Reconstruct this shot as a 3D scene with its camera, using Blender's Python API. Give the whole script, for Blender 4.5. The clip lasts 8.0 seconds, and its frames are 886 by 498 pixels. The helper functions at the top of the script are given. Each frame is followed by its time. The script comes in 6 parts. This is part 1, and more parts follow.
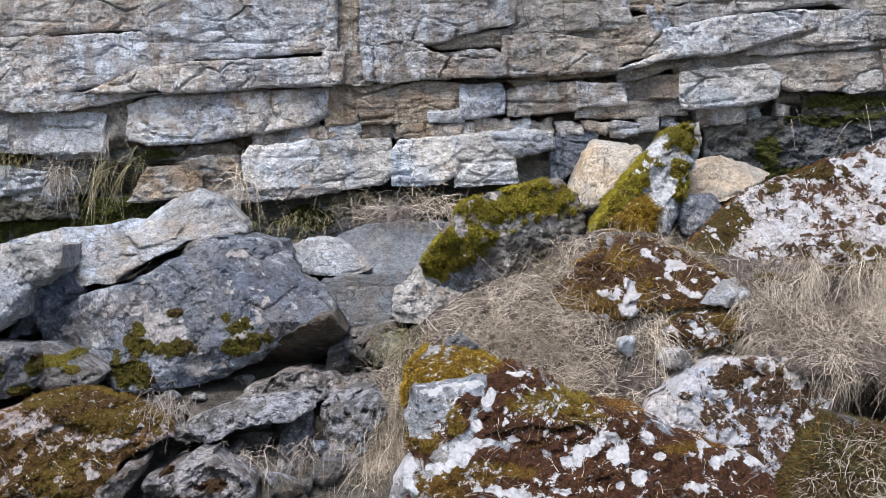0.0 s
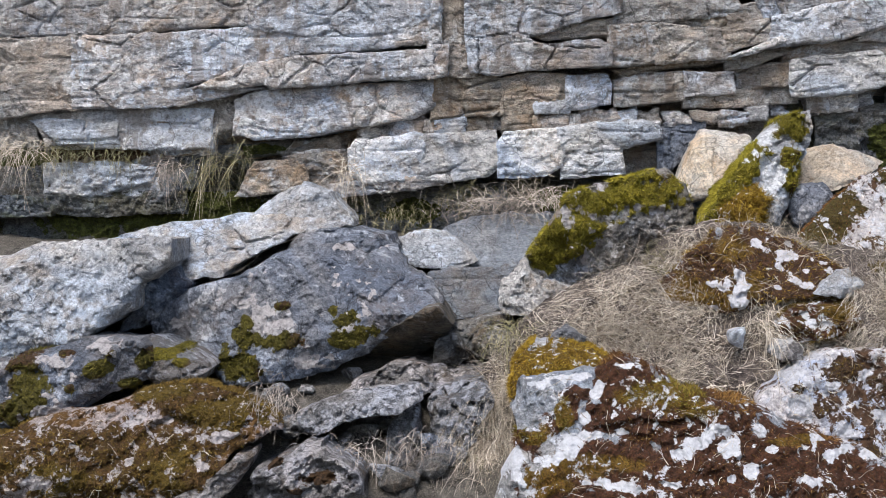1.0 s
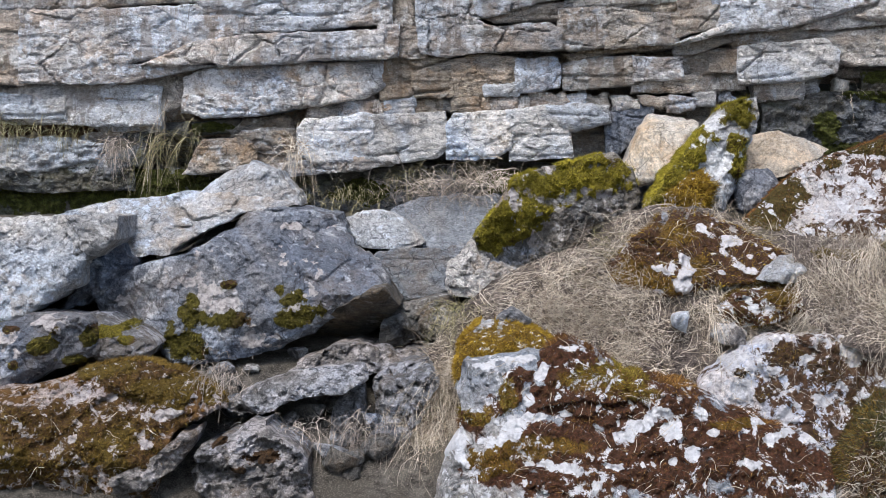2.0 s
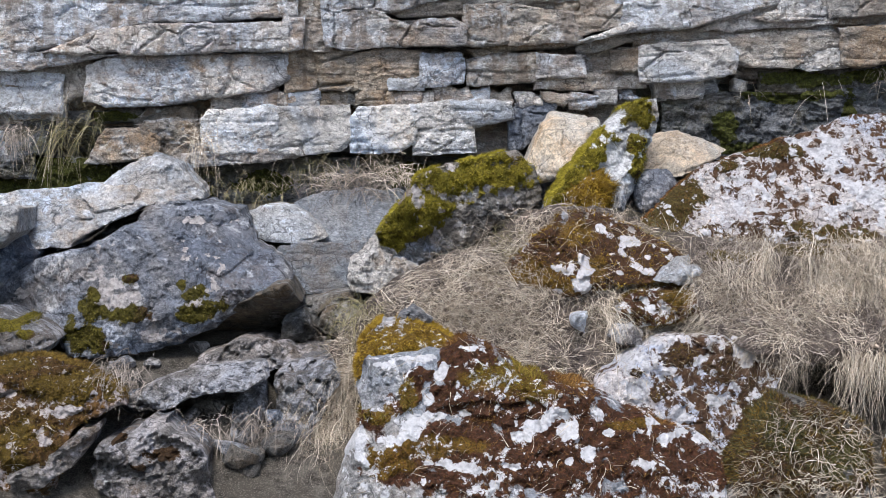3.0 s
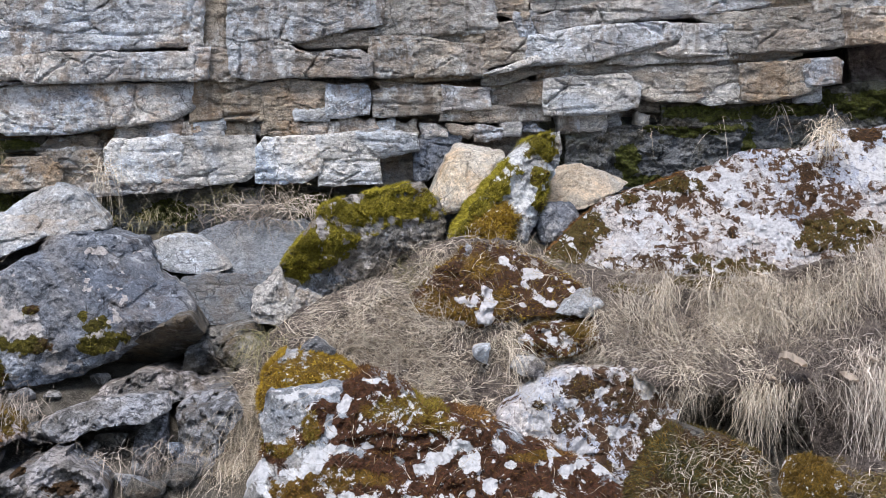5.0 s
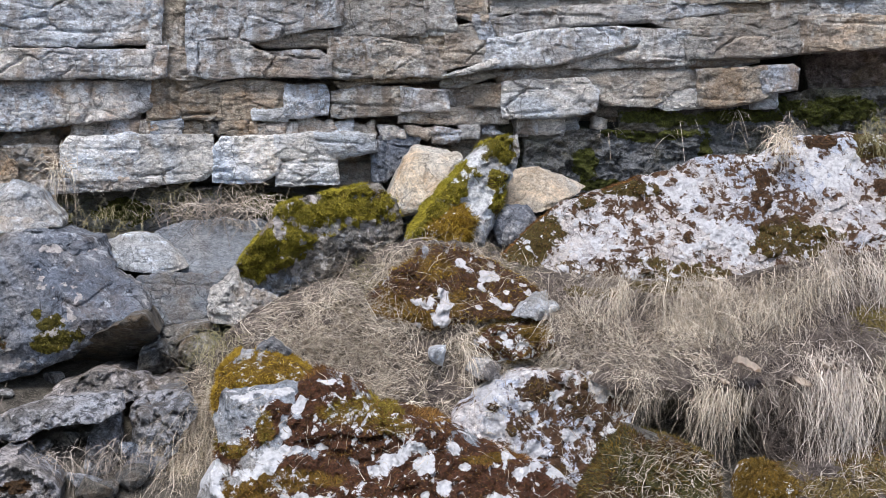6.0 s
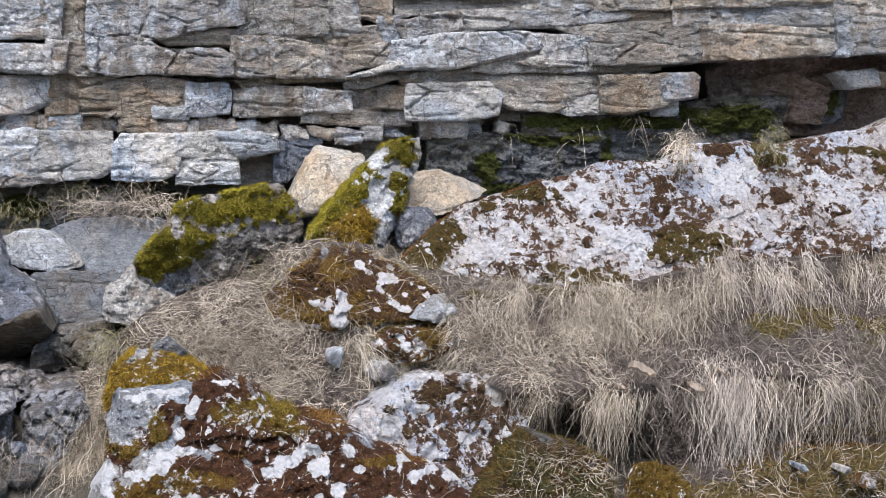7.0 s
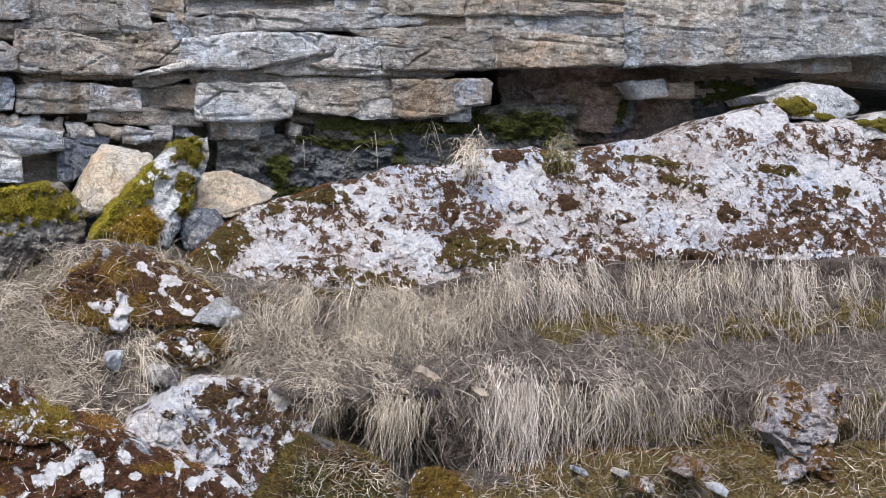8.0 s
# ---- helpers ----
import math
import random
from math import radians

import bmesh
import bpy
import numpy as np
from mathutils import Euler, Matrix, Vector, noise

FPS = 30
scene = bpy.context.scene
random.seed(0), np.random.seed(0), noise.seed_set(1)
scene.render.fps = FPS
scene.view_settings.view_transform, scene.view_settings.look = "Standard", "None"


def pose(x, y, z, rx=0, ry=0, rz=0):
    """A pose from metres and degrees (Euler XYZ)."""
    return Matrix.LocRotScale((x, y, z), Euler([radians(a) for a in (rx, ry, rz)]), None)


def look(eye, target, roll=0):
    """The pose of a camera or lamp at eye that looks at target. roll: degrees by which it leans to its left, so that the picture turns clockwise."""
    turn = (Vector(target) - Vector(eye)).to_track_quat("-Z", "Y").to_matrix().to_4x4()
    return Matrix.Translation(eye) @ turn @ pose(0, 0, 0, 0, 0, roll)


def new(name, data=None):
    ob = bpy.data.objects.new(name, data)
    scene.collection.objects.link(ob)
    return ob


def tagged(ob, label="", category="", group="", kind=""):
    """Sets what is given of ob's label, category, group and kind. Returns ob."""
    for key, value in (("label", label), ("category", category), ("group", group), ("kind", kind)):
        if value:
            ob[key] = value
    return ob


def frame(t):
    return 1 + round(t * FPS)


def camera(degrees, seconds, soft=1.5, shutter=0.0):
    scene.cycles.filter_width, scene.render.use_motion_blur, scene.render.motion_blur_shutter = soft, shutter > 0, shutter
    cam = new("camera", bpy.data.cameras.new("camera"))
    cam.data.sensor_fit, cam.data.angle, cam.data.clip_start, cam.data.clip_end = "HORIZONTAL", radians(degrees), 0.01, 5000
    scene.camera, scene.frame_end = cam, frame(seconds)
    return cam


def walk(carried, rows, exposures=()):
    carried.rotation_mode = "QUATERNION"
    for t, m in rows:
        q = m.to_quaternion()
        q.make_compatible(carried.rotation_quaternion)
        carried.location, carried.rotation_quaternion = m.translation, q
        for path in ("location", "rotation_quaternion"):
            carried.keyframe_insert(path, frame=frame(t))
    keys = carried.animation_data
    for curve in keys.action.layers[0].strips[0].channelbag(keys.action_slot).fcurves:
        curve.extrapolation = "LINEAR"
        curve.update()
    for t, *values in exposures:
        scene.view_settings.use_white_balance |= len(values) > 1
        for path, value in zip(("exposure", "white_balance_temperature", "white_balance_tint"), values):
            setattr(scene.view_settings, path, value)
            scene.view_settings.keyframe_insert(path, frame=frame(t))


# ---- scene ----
from mathutils.geometry import delaunay_2d_cdt as delaunay

# ---- camera ----
LENS = 31.0
cam = camera(LENS, 8.0, 0.75)
EYE = 1.6
ROWS = [
    (0, 0, 0, 0, 0.004, -1.988, -0.018),
    (0.3, -0.0048, 0.0102, -0.0036, 1.795, -2.225, -0.375),
    (0.5, -0.008, 0.017, -0.006, 2.327, -2.124, -0.669),
    (0.7, -0.0064, 0.0202, -0.0076, 3.163, -1.999, -0.64),
    (1, -0.004, 0.025, -0.01, 3.783, -2.159, -0.511),
    (1.5, -0.003, 0.017, -0.006, 3.543, -2.098, -0.38),
    (1.7, 0.0002, 0.0158, -0.0068, 3.28, -2.587, -0.202),
    (2, 0.005, 0.014, -0.008, 1.983, -2.855, 0.326),
    (2.2, 0.01, 0.013, -0.009, 1.129, -3.201, 0.38),
    (3.3, 0.01, -0.029, 0.083, -1.993, -3.675, 1.572),
    (3.5, 0.014, -0.027, 0.084, -2.158, -3.21, 1.64),
    (3.7, 0.0196, -0.0322, 0.084, -2.288, -3.065, 1.426),
    (4, 0.028, -0.04, 0.084, -2.698, -2.978, 1.63),
    (4.3, 0.0274, -0.04, 0.084, -3.746, -2.841, 2.039),
    (4.5, 0.027, -0.04, 0.084, -3.995, -2.752, 1.767),
    (6, 0.03, -0.043, 0.087, -6.203, -2.573, 2.267),
    (6.2, 0.0352, -0.0454, 0.0862, -6.505, -2.574, 2.361),
    (6.5, 0.043, -0.049, 0.085, -7.195, -2.627, 2.595),
    (6.7, 0.0502, -0.045, 0.0854, -7.658, -2.382, 2.754),
    (7, 0.061, -0.039, 0.086, -9.473, -2.318, 3.213),
    (7.2, 0.067, -0.0378, 0.082, -10.295, -2.47, 2.914),
    (7.5, 0.076, -0.036, 0.076, -12.398, -2.771, 2.109),
    (7.7, 0.1024, -0.0264, 0.08, -13.914, -2.453, 2.62),
    (8, 0.142, -0.012, 0.086, -16.27, -1.715, 4.131),
]
walk(cam, [(t, pose(x, y, EYE + z, 90 + pitch, 0, yaw) @ pose(0, 0, 0, 0, 0, roll)) for t, x, y, z, yaw, pitch, roll in ROWS], [(0.0, 0.72, 6500, 11.0), (8.0, 0.72, 6500, 11.0)])

# ---- light: open shade under a bright veiled sky ----
world = bpy.data.worlds.new("sky")
scene.world = world
world.use_nodes = True
wn, wl = world.node_tree.nodes, world.node_tree.links
sky = wn.new("ShaderNodeTexSky")
sky.sky_type = "NISHITA"
sky.sun_disc = False
sky.sun_elevation, sky.sun_rotation = radians(61), radians(205)
sky.air_density, sky.dust_density, sky.ozone_density = 1.0, 2.5, 1.0
wl.new(sky.outputs[0], wn["Background"].inputs[0])
wn["Background"].inputs[1].default_value = 0.15
sun = new("sun", bpy.data.lights.new("sun", "SUN"))
sun.data.energy, sun.data.angle, sun.data.color = 2.3, radians(26), (1.0, 0.965, 0.915)
sun.matrix_world = look((-2.4, -0.3, 10.5), (0, 5, 0.5))


# ---- materials ----
def nodes_of(name):
    mat = bpy.data.materials.new(name)
    mat.use_nodes = True
    return mat, mat.node_tree.nodes, mat.node_tree.links, mat.node_tree.nodes["Principled BSDF"]


class Graph:
    """Small helper to wire shader nodes."""

    def __init__(self, name):
        self.mat, self.n, self.l, self.out = nodes_of(name)
        tc = self.n.new("ShaderNodeTexCoord")
        info = self.n.new("ShaderNodeObjectInfo")
        add = self.n.new("ShaderNodeVectorMath")
        add.operation = "ADD"
        mul = self.n.new("ShaderNodeMath")
        mul.operation = "MULTIPLY"
        mul.inputs[1].default_value = 37.0
        self.l.new(info.outputs["Random"], mul.inputs[0])
        self.l.new(tc.outputs["Object"], add.inputs[0])
        self.l.new(mul.outputs[0], add.inputs[1])
        self.p, self.random = add.outputs[0], info.outputs["Random"]

    def stretch(self, x, y, z):
        m = self.n.new("ShaderNodeVectorMath")
        m.operation = "MULTIPLY"
        m.inputs[1].default_value = (x, y, z)
        self.l.new(self.p, m.inputs[0])
        return m.outputs[0]

    def noise(self, scale, detail=5.0, rough=0.6, warp=0.0, vec=None):
        t = self.n.new("ShaderNodeTexNoise")
        t.inputs["Scale"].default_value, t.inputs["Detail"].default_value = scale, detail
        t.inputs["Roughness"].default_value, t.inputs["Distortion"].default_value = rough, warp
        self.l.new(vec or self.p, t.inputs["Vector"])
        return t.outputs["Fac"]

    def voronoi(self, scale, feature="F1", vec=None):
        t = self.n.new("ShaderNodeTexVoronoi")
        t.feature = feature
        t.inputs["Scale"].default_value = scale
        self.l.new(vec or self.p, t.inputs["Vector"])
        return t.outputs["Distance"]

    def warped(self, amount):
        t = self.n.new("ShaderNodeTexNoise")
        t.inputs["Scale"].default_value, t.inputs["Detail"].default_value = 6.0, 4.0
        self.l.new(self.p, t.inputs["Vector"])
        m = self.n.new("ShaderNodeVectorMath")
        m.operation = "MULTIPLY_ADD"
        m.inputs[1].default_value = (amount * 2,) * 3
        self.l.new(t.outputs["Color"], m.inputs[0])
        self.l.new(self.p, m.inputs[2])
        return m.outputs[0]

    def attr(self, name):
        a = self.n.new("ShaderNodeAttribute")
        a.attribute_name = name
        return a.outputs["Fac"]

    def ramp(self, fac, lo, hi, a=0.0, b=1.0):
        m = self.n.new("ShaderNodeMapRange")
        m.interpolation_type = "SMOOTHSTEP"
        for i, v in zip((1, 2, 3, 4), (lo, hi, a, b)):
            m.inputs[i].default_value = v
        self.l.new(fac, m.inputs[0])
        return m.outputs[0]

    def math(self, op, a, b):
        m = self.n.new("ShaderNodeMath")
        m.operation = op
        for i, v in enumerate((a, b)):
            if isinstance(v, (int, float)):
                m.inputs[i].default_value = v
            else:
                self.l.new(v, m.inputs[i])
        return m.outputs[0]

    def mix(self, fac, a, b):
        m = self.n.new("ShaderNodeMix")
        m.data_type = "RGBA"
        for i, v in ((0, fac), (6, a), (7, b)):
            if isinstance(v, tuple):
                m.inputs[i].default_value = (*v, 1)
            elif isinstance(v, (int, float)):
                m.inputs[i].default_value = v
            else:
                self.l.new(v, m.inputs[i])
        return m.outputs[2]

    def tint(self, colour, by):
        m = self.n.new("ShaderNodeMix")
        m.data_type, m.blend_type = "RGBA", "MULTIPLY"
        m.inputs[0].default_value = 1.0
        self.l.new(colour, m.inputs[6])
        self.l.new(by, m.inputs[7])
        return m.outputs[2]

    def vary(self, colour, low, high):
        """Each stone a little lighter or darker, greyer or warmer."""
        h = self.n.new("ShaderNodeHueSaturation")
        self.l.new(self.ramp(self.random, 0.0, 1.0, low, high), h.inputs["Value"])
        self.l.new(self.math("ADD", self.math("MULTIPLY", self.math("FRACT", self.math("MULTIPLY", self.random, 7.3), 0.0), 0.7), 0.7), h.inputs["Saturation"])
        self.l.new(colour, h.inputs["Color"])
        return h.outputs["Color"]

    def bump(self, height, strength, distance, under=None):
        b = self.n.new("ShaderNodeBump")
        b.inputs["Strength"].default_value, b.inputs["Distance"].default_value = strength, distance
        self.l.new(height, b.inputs["Height"])
        if under:
            self.l.new(under, b.inputs["Normal"])
        return b.outputs[0]

    def finish(self, colour, rough=0.9, normal=None):
        self.l.new(colour, self.out.inputs["Base Color"])
        self.out.inputs["Roughness"].default_value = rough
        self.out.inputs["Specular IOR Level"].default_value = 0.25
        if normal:
            self.l.new(normal, self.out.inputs["Normal"])
        return self.mat


def stone(name, dark, light, stain, stain_at=0.55, pale=(0.62, 0.63, 0.66), pale_at=0.62, lam=2.2, moss=(0.21, 0.175, 0.018), moss2=(0.06, 0.032, 0.014), speck=0.0, fleck=0.0, streaks=0.0, crust=((0.40, 0.42, 0.46), (0.86, 0.88, 0.91))):
    """Weathered limestone: grain, bedding streaks, rusty stain, pale bloom, lichen and moss where the surface carries them."""
    g = Graph(name)
    flat = g.stretch(1.0, 1.0, lam)
    big, mid = g.noise(2.6, 4.0), g.noise(11.0, 9.0, 0.72, 0.3, flat)
    fine, grit = g.noise(75.0, 5.0, 0.75, 0.2, flat), g.noise(330.0, 2.0, 0.6)
    grain = g.math("ADD", g.math("MULTIPLY", mid, 0.68), g.math("MULTIPLY", fine, 0.32))
    col = g.mix(g.ramp(grain, 0.38, 0.63), dark, light)
    col = g.mix(g.math("MULTIPLY", g.ramp(g.math("ADD", g.math("MULTIPLY", big, 0.6), g.math("MULTIPLY", mid, 0.4)), stain_at - 0.05, stain_at + 0.10), 0.8), col, g.mix(g.ramp(grain, 0.4, 0.6), tuple(c * 0.6 for c in stain), tuple(min(1.0, c * 1.35) for c in stain)))
    rust = g.math("MULTIPLY", g.ramp(g.math("ADD", g.math("MULTIPLY", g.noise(3.3, 3.0, 0.6, 1.2), 0.6), g.math("MULTIPLY", g.noise(20.0, 5.0, 0.7), 0.4)), 0.505, 0.59), 0.6)
    col = g.mix(rust, col, tuple(0.5 * (a + b) for a, b in zip(stain, (0.36 * light[0] + 0.05, 0.26 * light[1] + 0.02, 0.16 * light[2]))))
    bloom = g.ramp(g.math("ADD", g.math("MULTIPLY", g.noise(4.5, 3.0, 0.6, 0.6), 0.45), g.math("MULTIPLY", g.noise(24.0, 7.0, 0.72), 0.55)), pale_at - 0.04, pale_at + 0.05)
    col = g.mix(g.math("MULTIPLY", bloom, 0.85), col, pale)
    col = g.mix(g.math("MULTIPLY", g.ramp(grit, 0.50, 0.60), 0.3), col, tuple(min(0.9, c * 1.6) for c in light))
    pits = g.ramp(g.math("ADD", g.math("MULTIPLY", g.noise(72.0, 5.0, 0.7, 0.4), 0.75), g.math("MULTIPLY", grit, 0.25)), 0.41, 0.485, 1.0, 0.0)
    col = g.mix(g.math("MULTIPLY", pits, 0.45), col, tuple(c * 0.3 for c in dark))
    crack = g.ramp(g.voronoi(7.0, "DISTANCE_TO_EDGE", g.warped(0.10)), 0.0, 0.018, 1.0, 0.0)
    crack = g.math("MULTIPLY", crack, g.ramp(g.noise(5.0, 2.0), 0.47, 0.56))
    col = g.mix(g.math("MULTIPLY", crack, 0.7), col, tuple(c * 0.25 for c in dark))
    salt = g.math("ADD", g.math("MULTIPLY", g.noise(120.0, 4.0, 0.75, 0.6, flat), 0.6), g.math("MULTIPLY", g.noise(38.0, 6.0, 0.7, 0.4, flat), 0.4))
    col = g.tint(col, g.mix(g.ramp(g.noise(1.9, 4.0, 0.6, 0.8), 0.40, 0.60), (0.93, 0.985, 1.06), (1.05, 1.0, 0.94)))
    col = g.tint(col, g.mix(g.math("MULTIPLY", g.ramp(salt, 0.40, 0.60), 1.0), (0.76, 0.76, 0.77), (1.22, 1.22, 1.21)))
    drip = g.ramp(g.math("ADD", g.math("MULTIPLY", g.noise(14.0, 5.0, 0.7, 0.3, g.stretch(1.0, 1.0, 0.18)), 0.7), g.math("MULTIPLY", g.noise(2.2, 3.0), 0.3)), 0.53, 0.60)
    col = g.mix(g.math("MULTIPLY", drip, streaks), col, tuple(c * 0.55 for c in stain))
    col = g.vary(col, 0.84, 1.14)
    tone2 = g.mix(g.ramp(g.noise(60.0, 4.0), 0.35, 0.65), moss2, tuple(c * 1.9 for c in moss2))
    if speck:
        spots = g.ramp(g.math("ADD", g.math("MULTIPLY", g.noise(30.0, 7.0, 0.72, 0.4), 0.6), g.math("MULTIPLY", g.noise(4.0, 3.0, 0.6, 0.5), 0.4)), speck - 0.012, speck + 0.018)
        col = g.mix(spots, col, tone2)
    frill = g.math("MULTIPLY", g.math("ADD", g.noise(48.0, 6.0, 0.75, 0.3), -0.5), 0.9)
    ms = g.ramp(g.math("ADD", g.attr("moss"), frill), 0.46, 0.54)
    tone = g.mix(g.ramp(g.math("ADD", g.attr("hue"), frill), 0.35, 0.65), tone2, moss)
    tone = g.mix(g.ramp(g.noise(170.0, 4.0, 0.7), 0.36, 0.62), g.mix(0.7, tone, (0.012, 0.009, 0.004)), tone)
    col = g.mix(ms, col, tone)
    lich = g.ramp(g.math("ADD", g.attr("lichen"), g.math("MULTIPLY", frill, 1.5)), 0.47, 0.54)
    if fleck:
        lich = g.math("MAXIMUM", lich, g.ramp(g.math("ADD", g.math("MULTIPLY", g.noise(34.0, 6.0, 0.7, 0.4), 0.62), g.math("MULTIPLY", g.noise(7.0, 3.0), 0.38)), fleck - 0.01, fleck + 0.015))
    col = g.mix(lich, col, g.mix(g.ramp(g.noise(65.0, 6.0, 0.75), 0.36, 0.58), *crust))
    b1 = g.bump(mid, 1.0, 0.013)
    b2 = g.bump(fine, 1.0, 0.02, g.bump(salt, 0.8, 0.006, b1))
    b3 = g.bump(g.math("SUBTRACT", 1.0, g.math("MAXIMUM", pits, crack)), 0.6, 0.006, b2)
    return g.finish(col, 0.92, b3)


def plant(name, a, b, c, rough=0.75):
    """Blades and fibres that differ in tone from blade to blade."""
    g = Graph(name)
    geo = g.n.new("ShaderNodeNewGeometry")
    r = geo.outputs["Random Per Island"]
    col = g.mix(g.ramp(r, 0.0, 0.5), a, b)
    col = g.mix(g.ramp(r, 0.5, 1.0), col, c)
    col = g.mix(g.math("MULTIPLY", g.ramp(g.noise(6.0, 3.0), 0.42, 0.62), 0.5), col, tuple(v * 0.6 for v in a))
    return g.finish(col, rough)


def soil(name, a, b, c):
    """Earth and thatch, with low moss where the bank carries it."""
    g = Graph(name)
    col = g.mix(g.ramp(g.noise(22.0, 8.0, 0.75), 0.40, 0.60), a, b)
    col = g.mix(g.ramp(g.noise(5.0, 6.0, 0.7), 0.47, 0.60), col, c)
    col = g.mix(g.math("MULTIPLY", g.ramp(g.noise(210.0, 3.0, 0.7), 0.50, 0.62), 0.5), col, tuple(min(1.0, v * 2.2) for v in b))
    frill = g.math("MULTIPLY", g.math("ADD", g.noise(30.0, 6.0, 0.75, 0.3), -0.5), 1.6)
    green = g.mix(g.ramp(g.noise(90.0, 5.0, 0.7), 0.38, 0.62), (0.06, 0.045, 0.017), (0.20, 0.15, 0.05))
    col = g.mix(g.ramp(g.math("ADD", g.attr("moss"), frill), 0.44, 0.56), col, green)
    return g.finish(col, 0.97, g.bump(g.noise(60.0, 8.0, 0.8), 1.0, 0.03))


CLIFF = stone("cliff_limestone", (0.22, 0.22, 0.23), (0.76, 0.77, 0.805), (0.48, 0.39, 0.32), 0.515, (0.86, 0.885, 0.93), 0.515, lam=3.0, streaks=0.55)
CLIFF_WHITE = stone("white_limestone", (0.34, 0.36, 0.395), (0.84, 0.865, 0.91), (0.52, 0.50, 0.475), 0.60, (0.90, 0.92, 0.955), 0.48, lam=3.0, streaks=0.2)
CLIFF_BROWN = stone("brown_limestone", (0.23, 0.205, 0.18), (0.62, 0.575, 0.525), (0.42, 0.335, 0.27), 0.515, (0.76, 0.745, 0.73), 0.55, lam=3.0, streaks=0.55)
CLIFF_GREY = stone("grey_limestone", (0.19, 0.193, 0.195), (0.56, 0.56, 0.565), (0.40, 0.34, 0.28), 0.53, (0.74, 0.755, 0.78), 0.55, lam=3.0, streaks=0.55)
CLIFF_DARK = stone("dark_greenish_limestone", (0.065, 0.068, 0.066), (0.27, 0.276, 0.29), (0.085, 0.09, 0.03), 0.51, (0.22, 0.23, 0.25), 0.60, lam=2.0, moss=(0.10, 0.11, 0.014), moss2=(0.065, 0.075, 0.014))
RECESS = stone("reddish_recess_rock", (0.24, 0.165, 0.15), (0.60, 0.45, 0.41), (0.16, 0.14, 0.06), 0.55, (0.3, 0.25, 0.23), 0.62, lam=1.5)
BOULDER = stone("grey_boulder_limestone", (0.06, 0.067, 0.083), (0.28, 0.30, 0.34), (0.13, 0.14, 0.165), 0.53, (0.56, 0.58, 0.62), 0.55, lam=1.0, moss=(0.11, 0.095, 0.014), crust=((0.30, 0.28, 0.28), (0.56, 0.53, 0.53)))
CAPSTONE = stone("mossy_boulder_limestone", (0.075, 0.075, 0.073), (0.28, 0.27, 0.258), (0.20, 0.18, 0.16), 0.54, (0.56, 0.58, 0.62), 0.55, lam=1.0, crust=((0.30, 0.28, 0.28), (0.56, 0.53, 0.53)))
BOULDER_LIGHT = stone("pale_boulder_limestone", (0.28, 0.29, 0.305), (0.64, 0.655, 0.68), (0.46, 0.44, 0.415), 0.555, (0.74, 0.77, 0.81), 0.53, lam=1.3)
# Dark stone; under overhangs and in gaps its tone also stands in for shade.
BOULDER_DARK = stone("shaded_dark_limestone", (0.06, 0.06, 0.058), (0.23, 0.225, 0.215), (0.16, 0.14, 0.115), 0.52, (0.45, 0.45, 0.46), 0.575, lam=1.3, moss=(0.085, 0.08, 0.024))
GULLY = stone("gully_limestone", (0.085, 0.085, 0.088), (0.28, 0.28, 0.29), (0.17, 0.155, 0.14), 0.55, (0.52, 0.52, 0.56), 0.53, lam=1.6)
SMOOTH = stone("smooth_grey_limestone", (0.22, 0.23, 0.245), (0.43, 0.445, 0.47), (0.32, 0.31, 0.30), 0.56, (0.55, 0.57, 0.60), 0.57, lam=3.5)
BUFF = stone("fresh_buff_limestone", (0.54, 0.485, 0.41), (0.78, 0.71, 0.62), (0.64, 0.54, 0.43), 0.53, (0.74, 0.70, 0.64), 0.57, lam=1.0)
CRUST = stone("lichen_crusted_limestone", (0.44, 0.44, 0.48), (0.64, 0.64, 0.69), (0.52, 0.50, 0.515), 0.57, (0.72, 0.725, 0.77), 0.5, lam=1.0, speck=0.505, moss=(0.115, 0.085, 0.022), moss2=(0.062, 0.034, 0.019), fleck=0.555, crust=((0.46, 0.46, 0.50), (0.77, 0.775, 0.815)))
RUST = stone("mossy_front_limestone", (0.22, 0.235, 0.26), (0.52, 0.545, 0.59), (0.40, 0.39, 0.41), 0.56, (0.72, 0.74, 0.79), 0.555, lam=1.0, moss=(0.22, 0.13, 0.016), moss2=(0.072, 0.029, 0.015), fleck=0.562, crust=((0.62, 0.635, 0.675), (0.80, 0.81, 0.85)))
OCHRE = stone("ochre_mossed_limestone", (0.22, 0.235, 0.26), (0.50, 0.51, 0.54), (0.45, 0.40, 0.38), 0.56, (0.72, 0.73, 0.77), 0.51, lam=1.0, moss=(0.21, 0.12, 0.018), moss2=(0.07, 0.034, 0.018), crust=((0.60, 0.60, 0.64), (0.80, 0.79, 0.83)))
PINKISH = stone("pinkish_lichened_limestone", (0.22, 0.20, 0.20), (0.45, 0.42, 0.42), (0.34, 0.29, 0.28), 0.54, (0.56, 0.54, 0.55), 0.55, lam=1.0, moss=(0.15, 0.10, 0.014), moss2=(0.085, 0.045, 0.014), speck=0.502, fleck=0.56, crust=((0.30, 0.27, 0.27), (0.60, 0.56, 0.56)))
SOIL = soil("dark_soil", (0.055, 0.05, 0.042), (0.17, 0.155, 0.135), (0.11, 0.098, 0.08))
THATCH = soil("straw_thatch_soil", (0.045, 0.037, 0.034), (0.155, 0.128, 0.115), (0.105, 0.086, 0.072))
